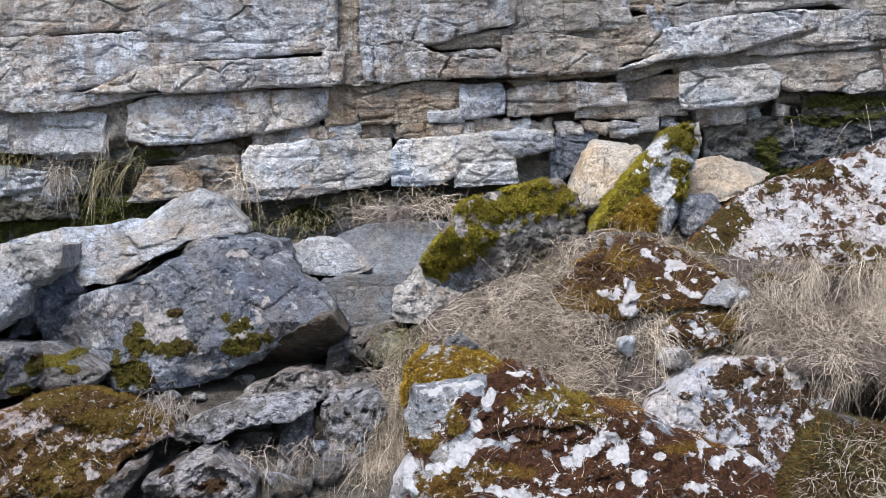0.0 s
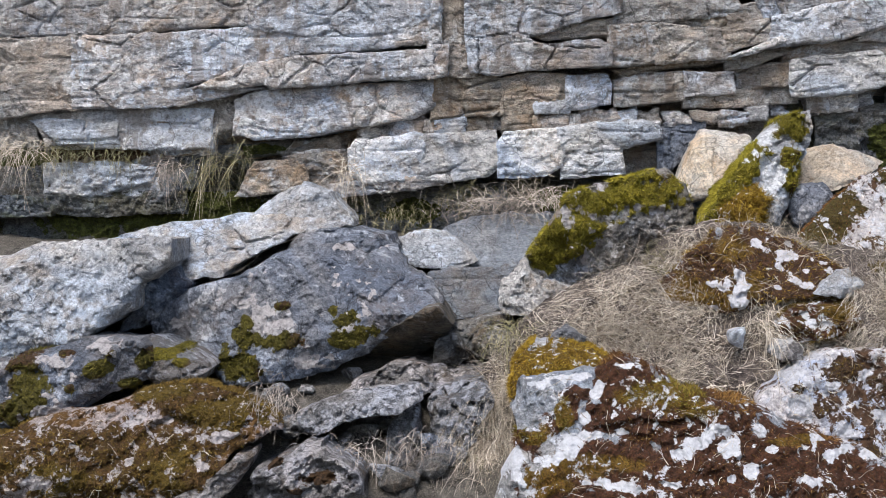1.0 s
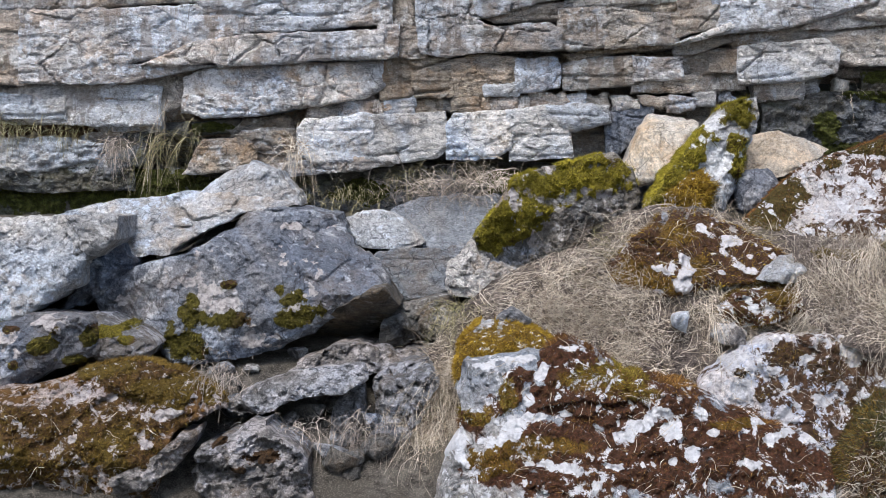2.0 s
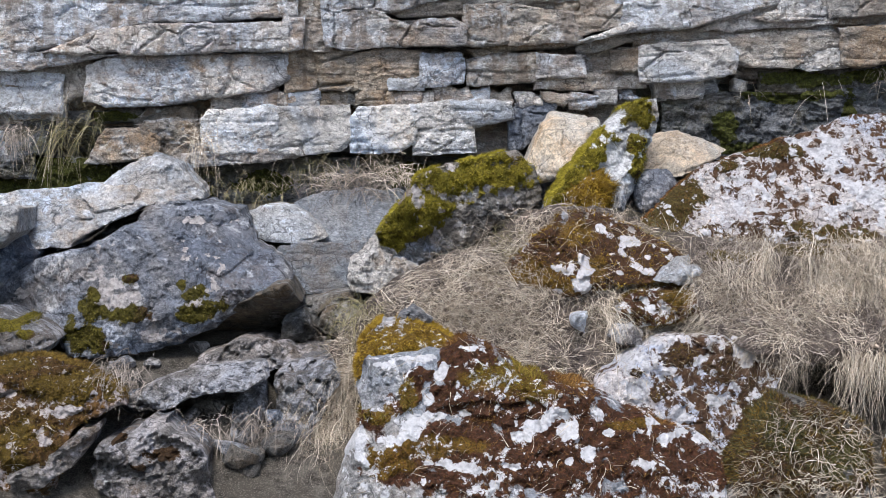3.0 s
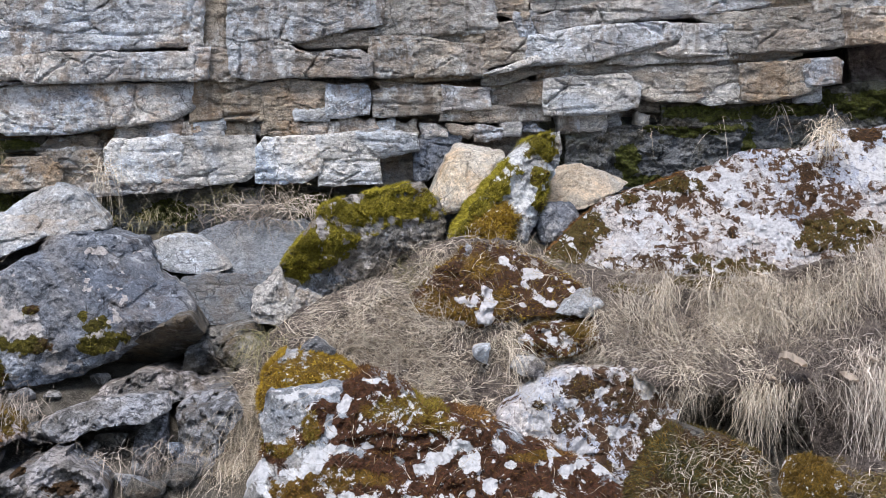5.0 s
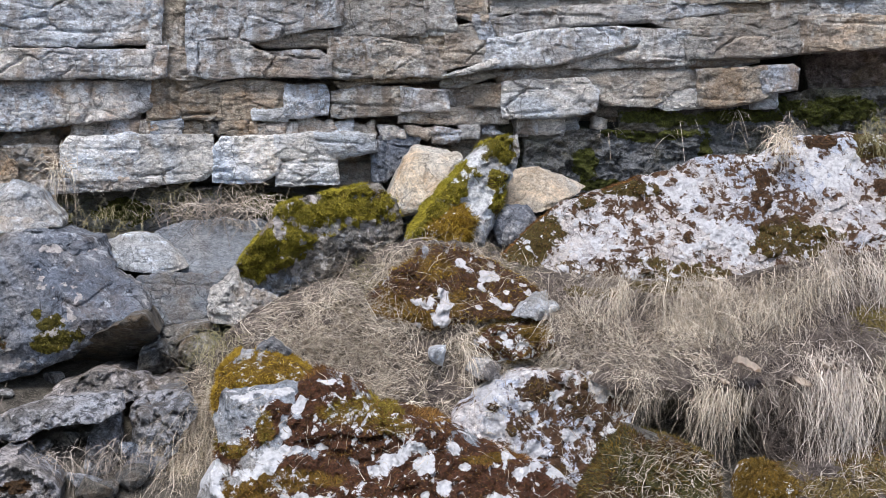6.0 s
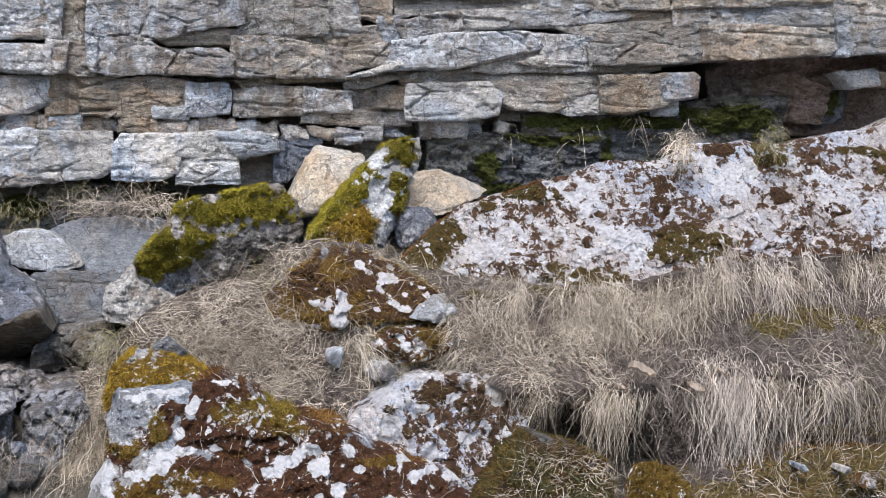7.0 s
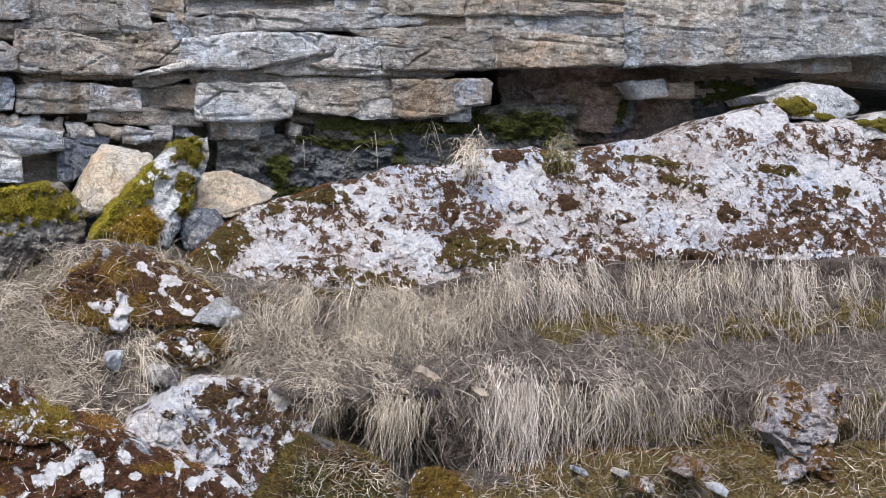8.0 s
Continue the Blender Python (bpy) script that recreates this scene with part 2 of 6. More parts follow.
STRAW = plant("dry_straw", (0.25, 0.205, 0.155), (0.63, 0.545, 0.44), (0.86, 0.78, 0.67))
STRAW_PALE = plant("bleached_hanging_straw", (0.32, 0.27, 0.23), (0.68, 0.60, 0.53), (0.88, 0.81, 0.74))
STRAW_GREY = plant("weathered_grey_straw", (0.13, 0.108, 0.095), (0.36, 0.31, 0.27), (0.60, 0.53, 0.465))
STRAW_GREEN = plant("half_dry_grass", (0.15, 0.14, 0.06), (0.29, 0.26, 0.14), (0.46, 0.41, 0.28))
MOSS_GREEN = plant("green_moss", (0.12, 0.105, 0.012), (0.29, 0.25, 0.022), (0.47, 0.40, 0.06), 0.85)
MOSS_DARK = plant("dark_green_moss", (0.035, 0.036, 0.014), (0.075, 0.072, 0.025), (0.16, 0.14, 0.06), 0.85)
MOSS_OLIVE = plant("olive_moss", (0.075, 0.068, 0.011), (0.15, 0.13, 0.018), (0.24, 0.205, 0.04), 0.85)
MOSS_GOLD = plant("golden_moss", (0.15, 0.085, 0.012), (0.34, 0.215, 0.02), (0.52, 0.37, 0.055), 0.85)
MOSS_OLIVE_GOLD = plant("olive_golden_moss", (0.11, 0.082, 0.014), (0.23, 0.175, 0.024), (0.38, 0.30, 0.06), 0.85)
MOSS_ORANGE = plant("orange_brown_moss", (0.10, 0.05, 0.014), (0.22, 0.115, 0.026), (0.36, 0.21, 0.06), 0.85)
MOSS_BROWN = plant("olive_brown_moss", (0.07, 0.042, 0.011), (0.165, 0.105, 0.02), (0.27, 0.18, 0.04), 0.85)
MOSS_RUST = plant("rusty_moss", (0.05, 0.022, 0.011), (0.14, 0.062, 0.02), (0.32, 0.18, 0.055), 0.85)
LEAF = plant("dead_leaf", (0.50, 0.42, 0.35), (0.60, 0.52, 0.44), (0.68, 0.60, 0.52))


# ---- shapes ----
def fbm(p, scale, octaves=4):
    return noise.fractal(Vector(p) * scale, 0.9, 2.1, octaves)


def inside(px, pz, poly):
    """Which of the points lie in the polygon."""
    hit = np.zeros(len(px), bool)
    for (x0, z0), (x1, z1) in zip(poly, poly[1:] + poly[:1]):
        if z0 != z1:
            hit ^= ((z0 > pz) != (z1 > pz)) & (px < (x1 - x0) * (pz - z0) / (z1 - z0) + x0)
    return hit


def edge_distance(px, pz, poly):
    best = np.full(len(px), 9.0)
    for (x0, z0), (x1, z1) in zip(poly, poly[1:] + poly[:1]):
        dx, dz = x1 - x0, z1 - z0
        k = np.clip(((px - x0) * dx + (pz - z0) * dz) / (dx * dx + dz * dz + 1e-9), 0, 1)
        best = np.minimum(best, np.hypot(px - x0 - k * dx, pz - z0 - k * dz))
    return best


def ragged(poly, step, amp, seed):
    """The outline cut into short pieces, each corner pushed about."""
    out = []
    for (x0, z0), (x1, z1) in zip(poly, poly[1:] + poly[:1]):
        n = max(1, round(math.hypot(x1 - x0, z1 - z0) / step))
        for k in range(n):
            x, z = x0 + (x1 - x0) * k / n, z0 + (z1 - z0) * k / n
            v = noise.noise_vector((x * 6 + seed, z * 6, seed)) + 0.7 * noise.noise_vector((x * 19 + seed, z * 19, seed)) + 0.6 * noise.noise_vector((x * 55 + seed, z * 55, seed))
            out.append((x + amp * v[0], z + amp * v[1]))
    return out


class Face:
    """The front surface of a rock: y over (x, z), from one or more planes, with broken bevels along its outline."""

    def __init__(self, poly, planes, soft, amp, lam=0.0, seed=0.0, corners=None, bevel=0.06):
        self.poly, self.planes, self.soft, self.amp, self.lam, self.seed = poly, planes, soft, amp, lam, seed
        xs, zs = [p[0] for p in poly], [p[1] for p in poly]
        self.cx, self.cz, self.box = sum(xs) / len(xs), sum(zs) / len(zs), (min(xs), max(xs), min(zs), max(zs))
        rng = random.Random(int(seed * 100))
        corners = corners or []
        self.bevels = [(a, b, bevel * rng.uniform(0.3, 1.3), rng.uniform(0.35, 1.3)) for a, b in zip(corners, corners[1:] + corners[:1]) if rng.random() < 0.45]

    def depth(self, px, pz):
        y = np.full(len(px), -99.0)
        for x0, z0, y0, ax, az in self.planes:
            y = np.maximum(y, y0 + ax * (px - x0) + az * (pz - z0))
        for (x0, z0), (x1, z1), wide, slope in self.bevels:
            dx, dz = x1 - x0, z1 - z0
            k = np.clip(((px - x0) * dx + (pz - z0) * dz) / (dx * dx + dz * dz + 1e-9), 0, 1)
            y = y + slope * np.maximum(0.0, wide - np.hypot(px - x0 - k * dx, pz - z0 - k * dz))
        d = np.clip(edge_distance(px, pz, self.poly) / self.soft, 0, 1)
        y = y + self.soft * 0.8 * (1 - np.sqrt(1 - (1 - d) ** 2))
        s = self.seed
        for i, (x, z) in enumerate(zip(px, pz)):
            y[i] += self.bedded(x, z) if self.lam else self.broken(x, z)
        return y


    def broken(self, x, z):
        """Fractured boulder face: flat facets, open cracks and a pitted skin."""
        s = self.seed
        wx, wz = x + 0.03 * noise.noise((x * 9, s, z * 9)), z + 0.03 * noise.noise((x * 9, s + 9, z * 9))
        h = fbm((x, s, z), 3.0, 5) * self.amp * 0.8
        for size, share in ((4.5, 1.2), (13.0, 0.75), (34.0, 0.55)):
            c = noise.voronoi(Vector((wx * size, s, wz * size)))[1][0]
            n = noise.noise_vector(c * 3.1)
            h += (n[0] * (wx * size - c[0]) + n[2] * (wz * size - c[2]) + 0.5 * n[1]) * self.amp * share
        near = noise.voronoi(Vector((wx * 5.5 + s, s, wz * 7.0)))[0]
        h += max(0.0, 1.0 - (near[1] - near[0]) / 0.06) * min(1.0, max(0.0, 0.2 + 2.2 * noise.noise((x * 3.7 + s, 2.0, z * 3.7)))) * 0.7 * self.amp
        return h + fbm((x, s + 5, z), 30.0, 4) * self.amp * 0.28

    def bedded(self, x, z):
        """Face of a bed: flat plates a little proud of one another, hairline splits along the bedding and across it."""
        s = self.seed
        wx, wz = x + 0.02 * noise.noise((x * 7, s, z * 7)) + 0.008 * noise.noise((x * 30, s, z * 30)), z + 0.016 * noise.noise((x * 5, s + 9, z * 5)) + 0.006 * noise.noise((x * 33, s + 9, z * 33))
        h = fbm((x, s, z), 2.6, 4) * self.amp * 0.9
        for sx, sz, share in ((3.0, 7.0, 0.55), (9.0, 17.0, 0.7), (30.0, 45.0, 0.55)):
            c = noise.voronoi(Vector((wx * sx, s, wz * sz)))[1][0]
            n = noise.noise_vector(c * 3.1)
            h += (0.3 * n[0] * (wx * sx - c[0]) + 0.3 * n[2] * (wz * sz - c[2]) + 0.8 * n[1]) * self.amp * share
        near = noise.voronoi(Vector((wx * 4.2 + s, s, wz * 6.5)))[0]
        h += max(0.0, 1.0 - (near[1] - near[0]) / 0.05) * min(1.0, max(0.0, 0.1 + 2.4 * noise.noise((x * 3.1 + s, 2.0, z * 3.1)))) * 0.022
        level = (z + 0.03 * noise.noise((x * 1.8, z * 2, s)) + 0.008 * noise.noise((x * 9, z * 9, s))) * 13
        step = math.floor(level)
        notch = min(1.0, max(0.0, 2.6 * noise.noise((x * 2.3, s, step * 5.3)) - 0.1))
        h += 1.6 * self.lam * notch * max(0.0, 1.0 - abs(level - step - 0.5) / 0.12)
        h += noise.noise((wx * 1.7 + s, s, step * 1.7)) * self.lam * 0.9
        return h + fbm((x, s + 5, z), 26.0, 4) * self.amp * 0.45


def blobs(px, pz, spots, frill=0.0, seed=0.0):
    """How thickly lichen or moss covers each point, from soft spots with frayed edges."""
    m = np.zeros(len(px))
    if not spots:
        return m
    w = np.array([noise.noise_vector((x * 11, seed + 1, z * 11)) * 0.034 + noise.noise_vector((x * 31, seed + 2, z * 31)) * 0.018 for x, z in zip(px, pz)]) if frill and len(px) else np.zeros((len(px), 3))
    for x, z, rx, rz in spots:
        k = min(1.0, 14.0 * min(rx, rz))
        m = np.maximum(m, 1.0 - 0.5 * np.hypot((px + k * w[:, 0] - x) / rx, (pz + k * w[:, 2] - z) / rz) ** 1.5)
    if frill:
        m += frill * np.array([0.55 * fbm((x, seed, z), 9.0, 3) + 0.75 * fbm((x, seed + 7, z), 26.0, 3) for x, z in zip(px, pz)])
    return np.clip(m, 0, 1)


def rock_mesh(name, face, thick, step=0.0075, lichen=(), moss=(), hue=(), lift=0.012):
    """A solid rock behind its front surface, with sides that draw in toward a plain back."""
    poly = face.poly
    x0, x1, z0, z1 = face.box
    gx, gz = np.meshgrid(np.arange(x0, x1, step), np.arange(z0, z1, step))
    rng = np.random.default_rng(int(abs(face.seed) * 1000) + 1)
    gx, gz = gx.ravel() + rng.uniform(-0.3, 0.3, gx.size) * step, gz.ravel() + rng.uniform(-0.3, 0.3, gz.size) * step
    keep = inside(gx, gz, poly)
    gx, gz = gx[keep], gz[keep]
    keep = edge_distance(gx, gz, poly) > step * 0.55
    gx, gz = gx[keep], gz[keep]
    n = len(poly)
    flat = [Vector(p) for p in poly] + [Vector(p) for p in zip(gx, gz)]
    pts, _, tris, *_ = delaunay(flat, [(i, (i + 1) % n) for i in range(n)], [], 1, 1e-6)
    px, pz = np.array([p[0] for p in pts]), np.array([p[1] for p in pts])
    py = face.depth(px, pz)
    m, li, hu = blobs(px, pz, moss, 0.42, face.seed), blobs(px, pz, lichen, 0.95, face.seed + 3), blobs(px, pz, hue, 0.3, face.seed + 5)
    py -= lift * np.clip(m * 2 - 0.9, 0, 1) * np.array([1 + 0.9 * noise.noise((x * 24, face.seed, z * 24)) for x, z in zip(px, pz)])
    verts = [(x, y, z) for x, y, z in zip(px, py, pz)]
    faces = [tuple(f) for f in tris]
    faces = [f if (px[f[1]] - px[f[0]]) * (pz[f[2]] - pz[f[0]]) - (pz[f[1]] - pz[f[0]]) * (px[f[2]] - px[f[0]]) > 0 else f[::-1] for f in faces]
    used = {}
    for f in faces:
        for a, b in zip(f, f[1:] + f[:1]):
            used[(a, b)] = True
    rim = [(a, b) for a, b in used if (b, a) not in used]
    back = max(py) + thick * 0.2
    rings, source = {}, []
    for a, _ in rim:
        rings[a] = []
        for k, (deep, draw) in enumerate(((0.12, 0.01), (0.5, 0.05), (1.0, 0.2))):
            j = 0.03 * thick * noise.noise((px[a] * 8 + k, pz[a] * 8, face.seed))
            rings[a].append(len(verts))
            source.append(a)
            verts.append((px[a] + (face.cx - px[a]) * draw + j, py[a] + (max(back + thick * 0.8, py[a] + thick) - py[a]) * deep, pz[a] + (face.cz - pz[a]) * draw + j))
    for a, b in rim:
        if a in rings and b in rings:
            ra, rb = [a] + rings[a], [b] + rings[b]
            faces += [(ra[k + 1], rb[k + 1], rb[k], ra[k]) for k in range(3)]
    mid = len(verts)
    verts.append((face.cx, max(back + thick * 0.8, max(py) + thick), face.cz))
    faces += [(rings[b][2], rings[a][2], mid) for a, b in rim if a in rings and b in rings]
    mesh = bpy.data.meshes.new(name)
    mesh.from_pydata(verts, [], faces)
    for key, values in (("moss", m), ("lichen", li), ("hue", hu)):
        layer = mesh.attributes.new(key, "FLOAT", "POINT")
        layer.data.foreach_set("value", np.r_[values, values[source], 0.0].astype(np.float32))
    mesh.update()
    return mesh


def settle(ob, verts_base):
    """Moves the object's origin to its base without moving the object."""
    ob.data.transform(Matrix.Translation(-Vector(verts_base)))
    ob.location = verts_base
    return ob


def part(name, mesh, material, parent, label=""):
    ob = new(name, mesh)
    mesh.materials.append(material)
    ob.parent = parent
    if parent:
        ob.matrix_parent_inverse = Matrix.Translation(-parent.location)
    return tagged(ob, label)


SEED = [0.0]


def rock(name, label, poly, planes, material, thick=0.4, soft=0.008, amp=0.02, lam=0.0, jag=0.013, bevel=0.035, lichen=(), moss=(), hue=(), category="rock", group="", step=0.0075, lift=0.012, cuts=3):
    """A loose stone: outline in x and z, front planes of (x, z, y, slope along x, slope along z), and broken faces cut off at random."""
    SEED[0] += 1.37
    rng = random.Random(int(SEED[0] * 100))
    x0, z0, y0, ax, az = planes[0]
    first = rng.uniform(0, 6.28)
    for k in range(cuts):
        turn = first + k * 6.28 / max(1, cuts) + rng.uniform(-0.5, 0.5)
        dx, dz = math.cos(turn), math.sin(turn)
        reach = max((x - x0) * dx + (z - z0) * dz for x, z in poly) * rng.uniform(0.2, 0.75)
        steep = rng.uniform(0.35, 1.1)
        px, pz = x0 + dx * reach, z0 + dz * reach
        planes = planes + [(px, pz, y0 + ax * (px - x0) + az * (pz - z0), ax + steep * dx, az + steep * dz)]
    face = Face(ragged(poly, 0.014, jag, SEED[0]), planes, soft, amp, lam, SEED[0], poly, bevel)
    mesh = rock_mesh(name, face, thick, step, lichen, moss, hue, lift)
    ob = new(name, mesh)
    mesh.materials.append(material)
    settle(ob, (face.cx, planes[0][2], face.box[2]))
    tagged(ob, label, category, group)
    ob["moss_face"] = 1
    FACES[ob.name] = (face, moss, lichen, lift, thick)
    return ob


FACES = {}


def wall_y(x):
    """The line of the cliff's foot: straight, then swinging toward the path."""
    return 6.5 - 0.25 * max(0.0, x - 1.0)


# how far each bed stands out or back, by its height: foot course, white course, thin course, middle bed, top bed
BEDS = ((1.58, 1.64, 1.79, 1.82, 1.90, 1.93, 2.05, 2.09), (-0.04, 0.025, 0.025, -0.02, -0.02, 0.005, 0.005, 0.03))


def block(parent, poly, out, material, thick=0.35, soft=0.006, amp=0.014, lam=0.008, jag=0.008, moss=(), name="stone_block"):
    """One bedded block of the cliff, standing out from its line by so much."""
    SEED[0] += 1.37
    cx = sum(p[0] for p in poly) / len(poly)
    cz = sum(p[1] for p in poly) / len(poly)
    slope = -0.25 if cx > 1.0 else 0.0
    if out > 0:
        out += float(np.interp(cz - 0.085 * max(-1.5, min(2.6, cx)), *BEDS))
    poly = [(x + 0.018 * (1 if x > cx else -1), z + 0.013 * (1 if z > cz else -1)) for x, z in poly]
    soft = min(soft, 0.012)
    face = Face(ragged(poly, 0.014, jag, SEED[0]), [(cx, cz, wall_y(cx) - out, slope, 0.04)], soft, amp, lam, SEED[0], poly, 0.012)
    mesh = rock_mesh(name, face, thick, 0.0068, (), moss, ())
    ob = new(name, mesh)
    mesh.materials.append(material)
    settle(ob, (face.cx, wall_y(cx) - out, face.box[2]))
    ob.parent = parent
    ob.matrix_parent_inverse = parent.matrix_world.inverted()
    return ob


def ribbons(name, roots, ways, lengths, widths, droop, segments=4, curl=0.25, seed=1, wave=0.0):
    """Thin tapering blades from numpy arrays of roots, first directions, lengths and widths."""
    rng = np.random.default_rng(seed)
    count = len(roots)
    s = np.linspace(0, 1, segments + 1)
    side = np.cross(ways, rng.normal(size=(count, 3)))
    side /= np.linalg.norm(side, axis=1, keepdims=True) + 1e-9
    across = np.cross(ways, side)
    bend = across * rng.normal(0, curl, (count, 1))
    phase, turns = rng.uniform(0, 6.28, (2, count, 1)), rng.uniform(3.0, 9.0, (2, count, 1))
    rows = []
    for k in s:
        centre = roots + lengths[:, None] * (ways * k + bend * k * k + np.array(droop) * (k * k))
        if wave:
            centre = centre + lengths[:, None] * wave * (across * (np.sin(turns[0] * k + phase[0]) - np.sin(phase[0])) + side * (np.sin(turns[1] * k + phase[1]) - np.sin(phase[1])))
        half = side * (widths * (1.0 - 0.75 * k) / 2)[:, None]
        rows.append(np.stack([centre - half, centre + half], 1))
    verts = np.stack(rows, 1).reshape(-1, 3)
    base = np.arange(count)[:, None] * (2 * (segments + 1))
    quads = np.concatenate([base + np.array([[2 * k, 2 * k + 1, 2 * k + 3, 2 * k + 2]]) for k in range(segments)])
    mesh = bpy.data.meshes.new(name)
    mesh.vertices.add(len(verts))
    mesh.vertices.foreach_set("co", verts.ravel())
    mesh.loops.add(quads.size)
    mesh.loops.foreach_set("vertex_index", quads.ravel().astype(np.int32))
    mesh.polygons.add(len(quads))
    mesh.polygons.foreach_set("loop_start", np.arange(0, quads.size, 4, dtype=np.int32))
    mesh.update(calc_edges=True)
    mesh.validate()
    return mesh


def scatter(face, count, rng, spots=None, poly=None):
    """Random points on a rock's face, all over or on its mossy spots only."""
    x0, x1, z0, z1 = face.box
    if poly:
        x0, x1, z0, z1 = (f(p[k] for p in poly) for k in (0, 1) for f in (min, max))
    px, pz = rng.uniform(x0, x1, count), rng.uniform(z0, z1, count)
    keep = inside(px, pz, poly or face.poly) & inside(px, pz, face.poly)
    px, pz = px[keep], pz[keep]
    if spots is not None:
        keep = blobs(px, pz, spots, 0.42, face.seed) > 0.5
        px, pz = px[keep], pz[keep]
    return np.stack([px, face.depth(px, pz), pz], 1)


def mossy_sides(face, spots, thick, density, rng):
    """Where moss runs round the edge of a stone, shoots on its flank too."""
    poly = np.array(face.poly)
    step = np.roll(poly, -1, 0) - poly
    long = np.hypot(step[:, 0], step[:, 1])
    edge = face.depth(poly[:, 0], poly[:, 1])
    count = int(density * long.sum() * thick * 0.5)
    k = rng.choice(len(poly), count, p=long / long.sum())
    k = k[blobs(poly[k, 0], poly[k, 1], spots, 0.42, face.seed) > rng.uniform(0.45, 0.7, count)]
    u, deep = rng.uniform(0, 1, len(k)), rng.uniform(0, 0.6, len(k))
    draw = np.interp(deep, (0, 0.12, 0.5, 1.0), (0, 0.01, 0.05, 0.2))
    x, z = poly[k, 0] + u * step[k, 0], poly[k, 1] + u * step[k, 1]
    x, z = x + (face.cx - x) * draw, z + (face.cz - z) * draw
    y = edge[k] + (edge.max() + thick - edge[k]) * deep
    out = np.stack([x - face.cx, np.full(len(k), -0.05), z - face.cz], 1)
    out /= np.linalg.norm(out, axis=1, keepdims=True) + 1e-9
    return np.stack([x, y, z], 1), out + rng.normal(0, 0.5, (len(k), 3))


def mossy(ob, material, density=26000, length=0.014, label="cushion of short moss", spots=None, seed=3):
    """Short moss shoots that grow on a stone's mossy spots, as a part of the stone."""
    face, own, pale, lift, thick = FACES[ob.name]
    spots = spots or own
    x0, x1, z0, z1 = face.box
    rng = np.random.default_rng(seed)
    roots = scatter(face, int(density * (x1 - x0) * (z1 - z0)), rng, spots)
    cover = blobs(roots[:, 0], roots[:, 2], spots, 0.42, face.seed)
    roots = roots[cover > rng.uniform(0.45, 0.78, len(roots))]
    roots = roots[blobs(roots[:, 0], roots[:, 2], pale, 0.95, face.seed + 3) < 0.5]
    raised = np.clip(blobs(roots[:, 0], roots[:, 2], own, 0.42, face.seed) * 2 - 0.9, 0, 1)
    roots[:, 1] -= lift * raised * np.array([1 + 0.9 * noise.noise((x * 24, face.seed, z * 24)) for x, _, z in roots]) - 0.002
    ways = rng.normal(0, 0.55, (len(roots), 3)) + np.array([0, -0.9, 0.35])
    sides, outward = mossy_sides(face, spots, thick, density, rng)
    roots, ways = np.concatenate([roots, sides]), np.concatenate([ways, outward])
    ways /= np.linalg.norm(ways, axis=1, keepdims=True)
    mesh = ribbons("moss", roots, ways, rng.uniform(0.5, 1.3, len(roots)) * length, rng.uniform(0.0018, 0.0034, len(roots)), (0, 0, -0.1), 2, 0.4, seed)
    return tagged(part("moss", mesh, material, ob, label), kind="stuff")


def tuft(name, label, roots, length, material, spread, lean, droop, width=0.0022, seed=1, curl=0.25, category="grass"):
    rng = np.random.default_rng(seed)
    ways = rng.normal(0, spread, (len(roots), 3)) + np.array(lean)
    ways /= np.linalg.norm(ways, axis=1, keepdims=True)
    mesh = ribbons(name, roots, ways, rng.uniform(0.35, 1.15, len(roots)) * length, rng.uniform(0.6, 1.3, len(roots)) * width, droop, 5, curl, seed)
    ob = new(name, mesh)
    mesh.materials.append(material)
    low = roots.mean(0)
    settle(ob, tuple(low))
    return tagged(ob, label, category, kind="stuff")


def hanging(label, x, y, z, wide, count, length, material=STRAW, seed=1, lean=(0, -0.5, 0.35), droop=(0, -0.15, -1.0), deep=0.05):
    """One tuft of grass on a ledge."""
    rng = np.random.default_rng(seed)
    roots = np.stack([rng.normal(x, wide / 2, count), rng.uniform(y - deep, y + deep, count), rng.normal(z, 0.028, count)], 1)
    ob = tuft("grass_tuft", label, roots, length, material, 0.45, lean, droop, seed=seed)
    ob["kind"] = "stuff"
    return ob


def blades(name, label, roots, ways, lengths, width, material, droop, curl, seed, wave=0.05):
    rng = np.random.default_rng(seed)
    ways = ways / np.linalg.norm(ways, axis=1, keepdims=True)
    mesh = ribbons(name, roots, ways, lengths, rng.uniform(0.6, 1.3, len(roots)) * width, droop, 7, curl, seed, wave)
    ob = new(name, mesh)
    mesh.materials.append(material)
    settle(ob, tuple(roots.mean(0)))
    return tagged(ob, label, "grass", kind="stuff")


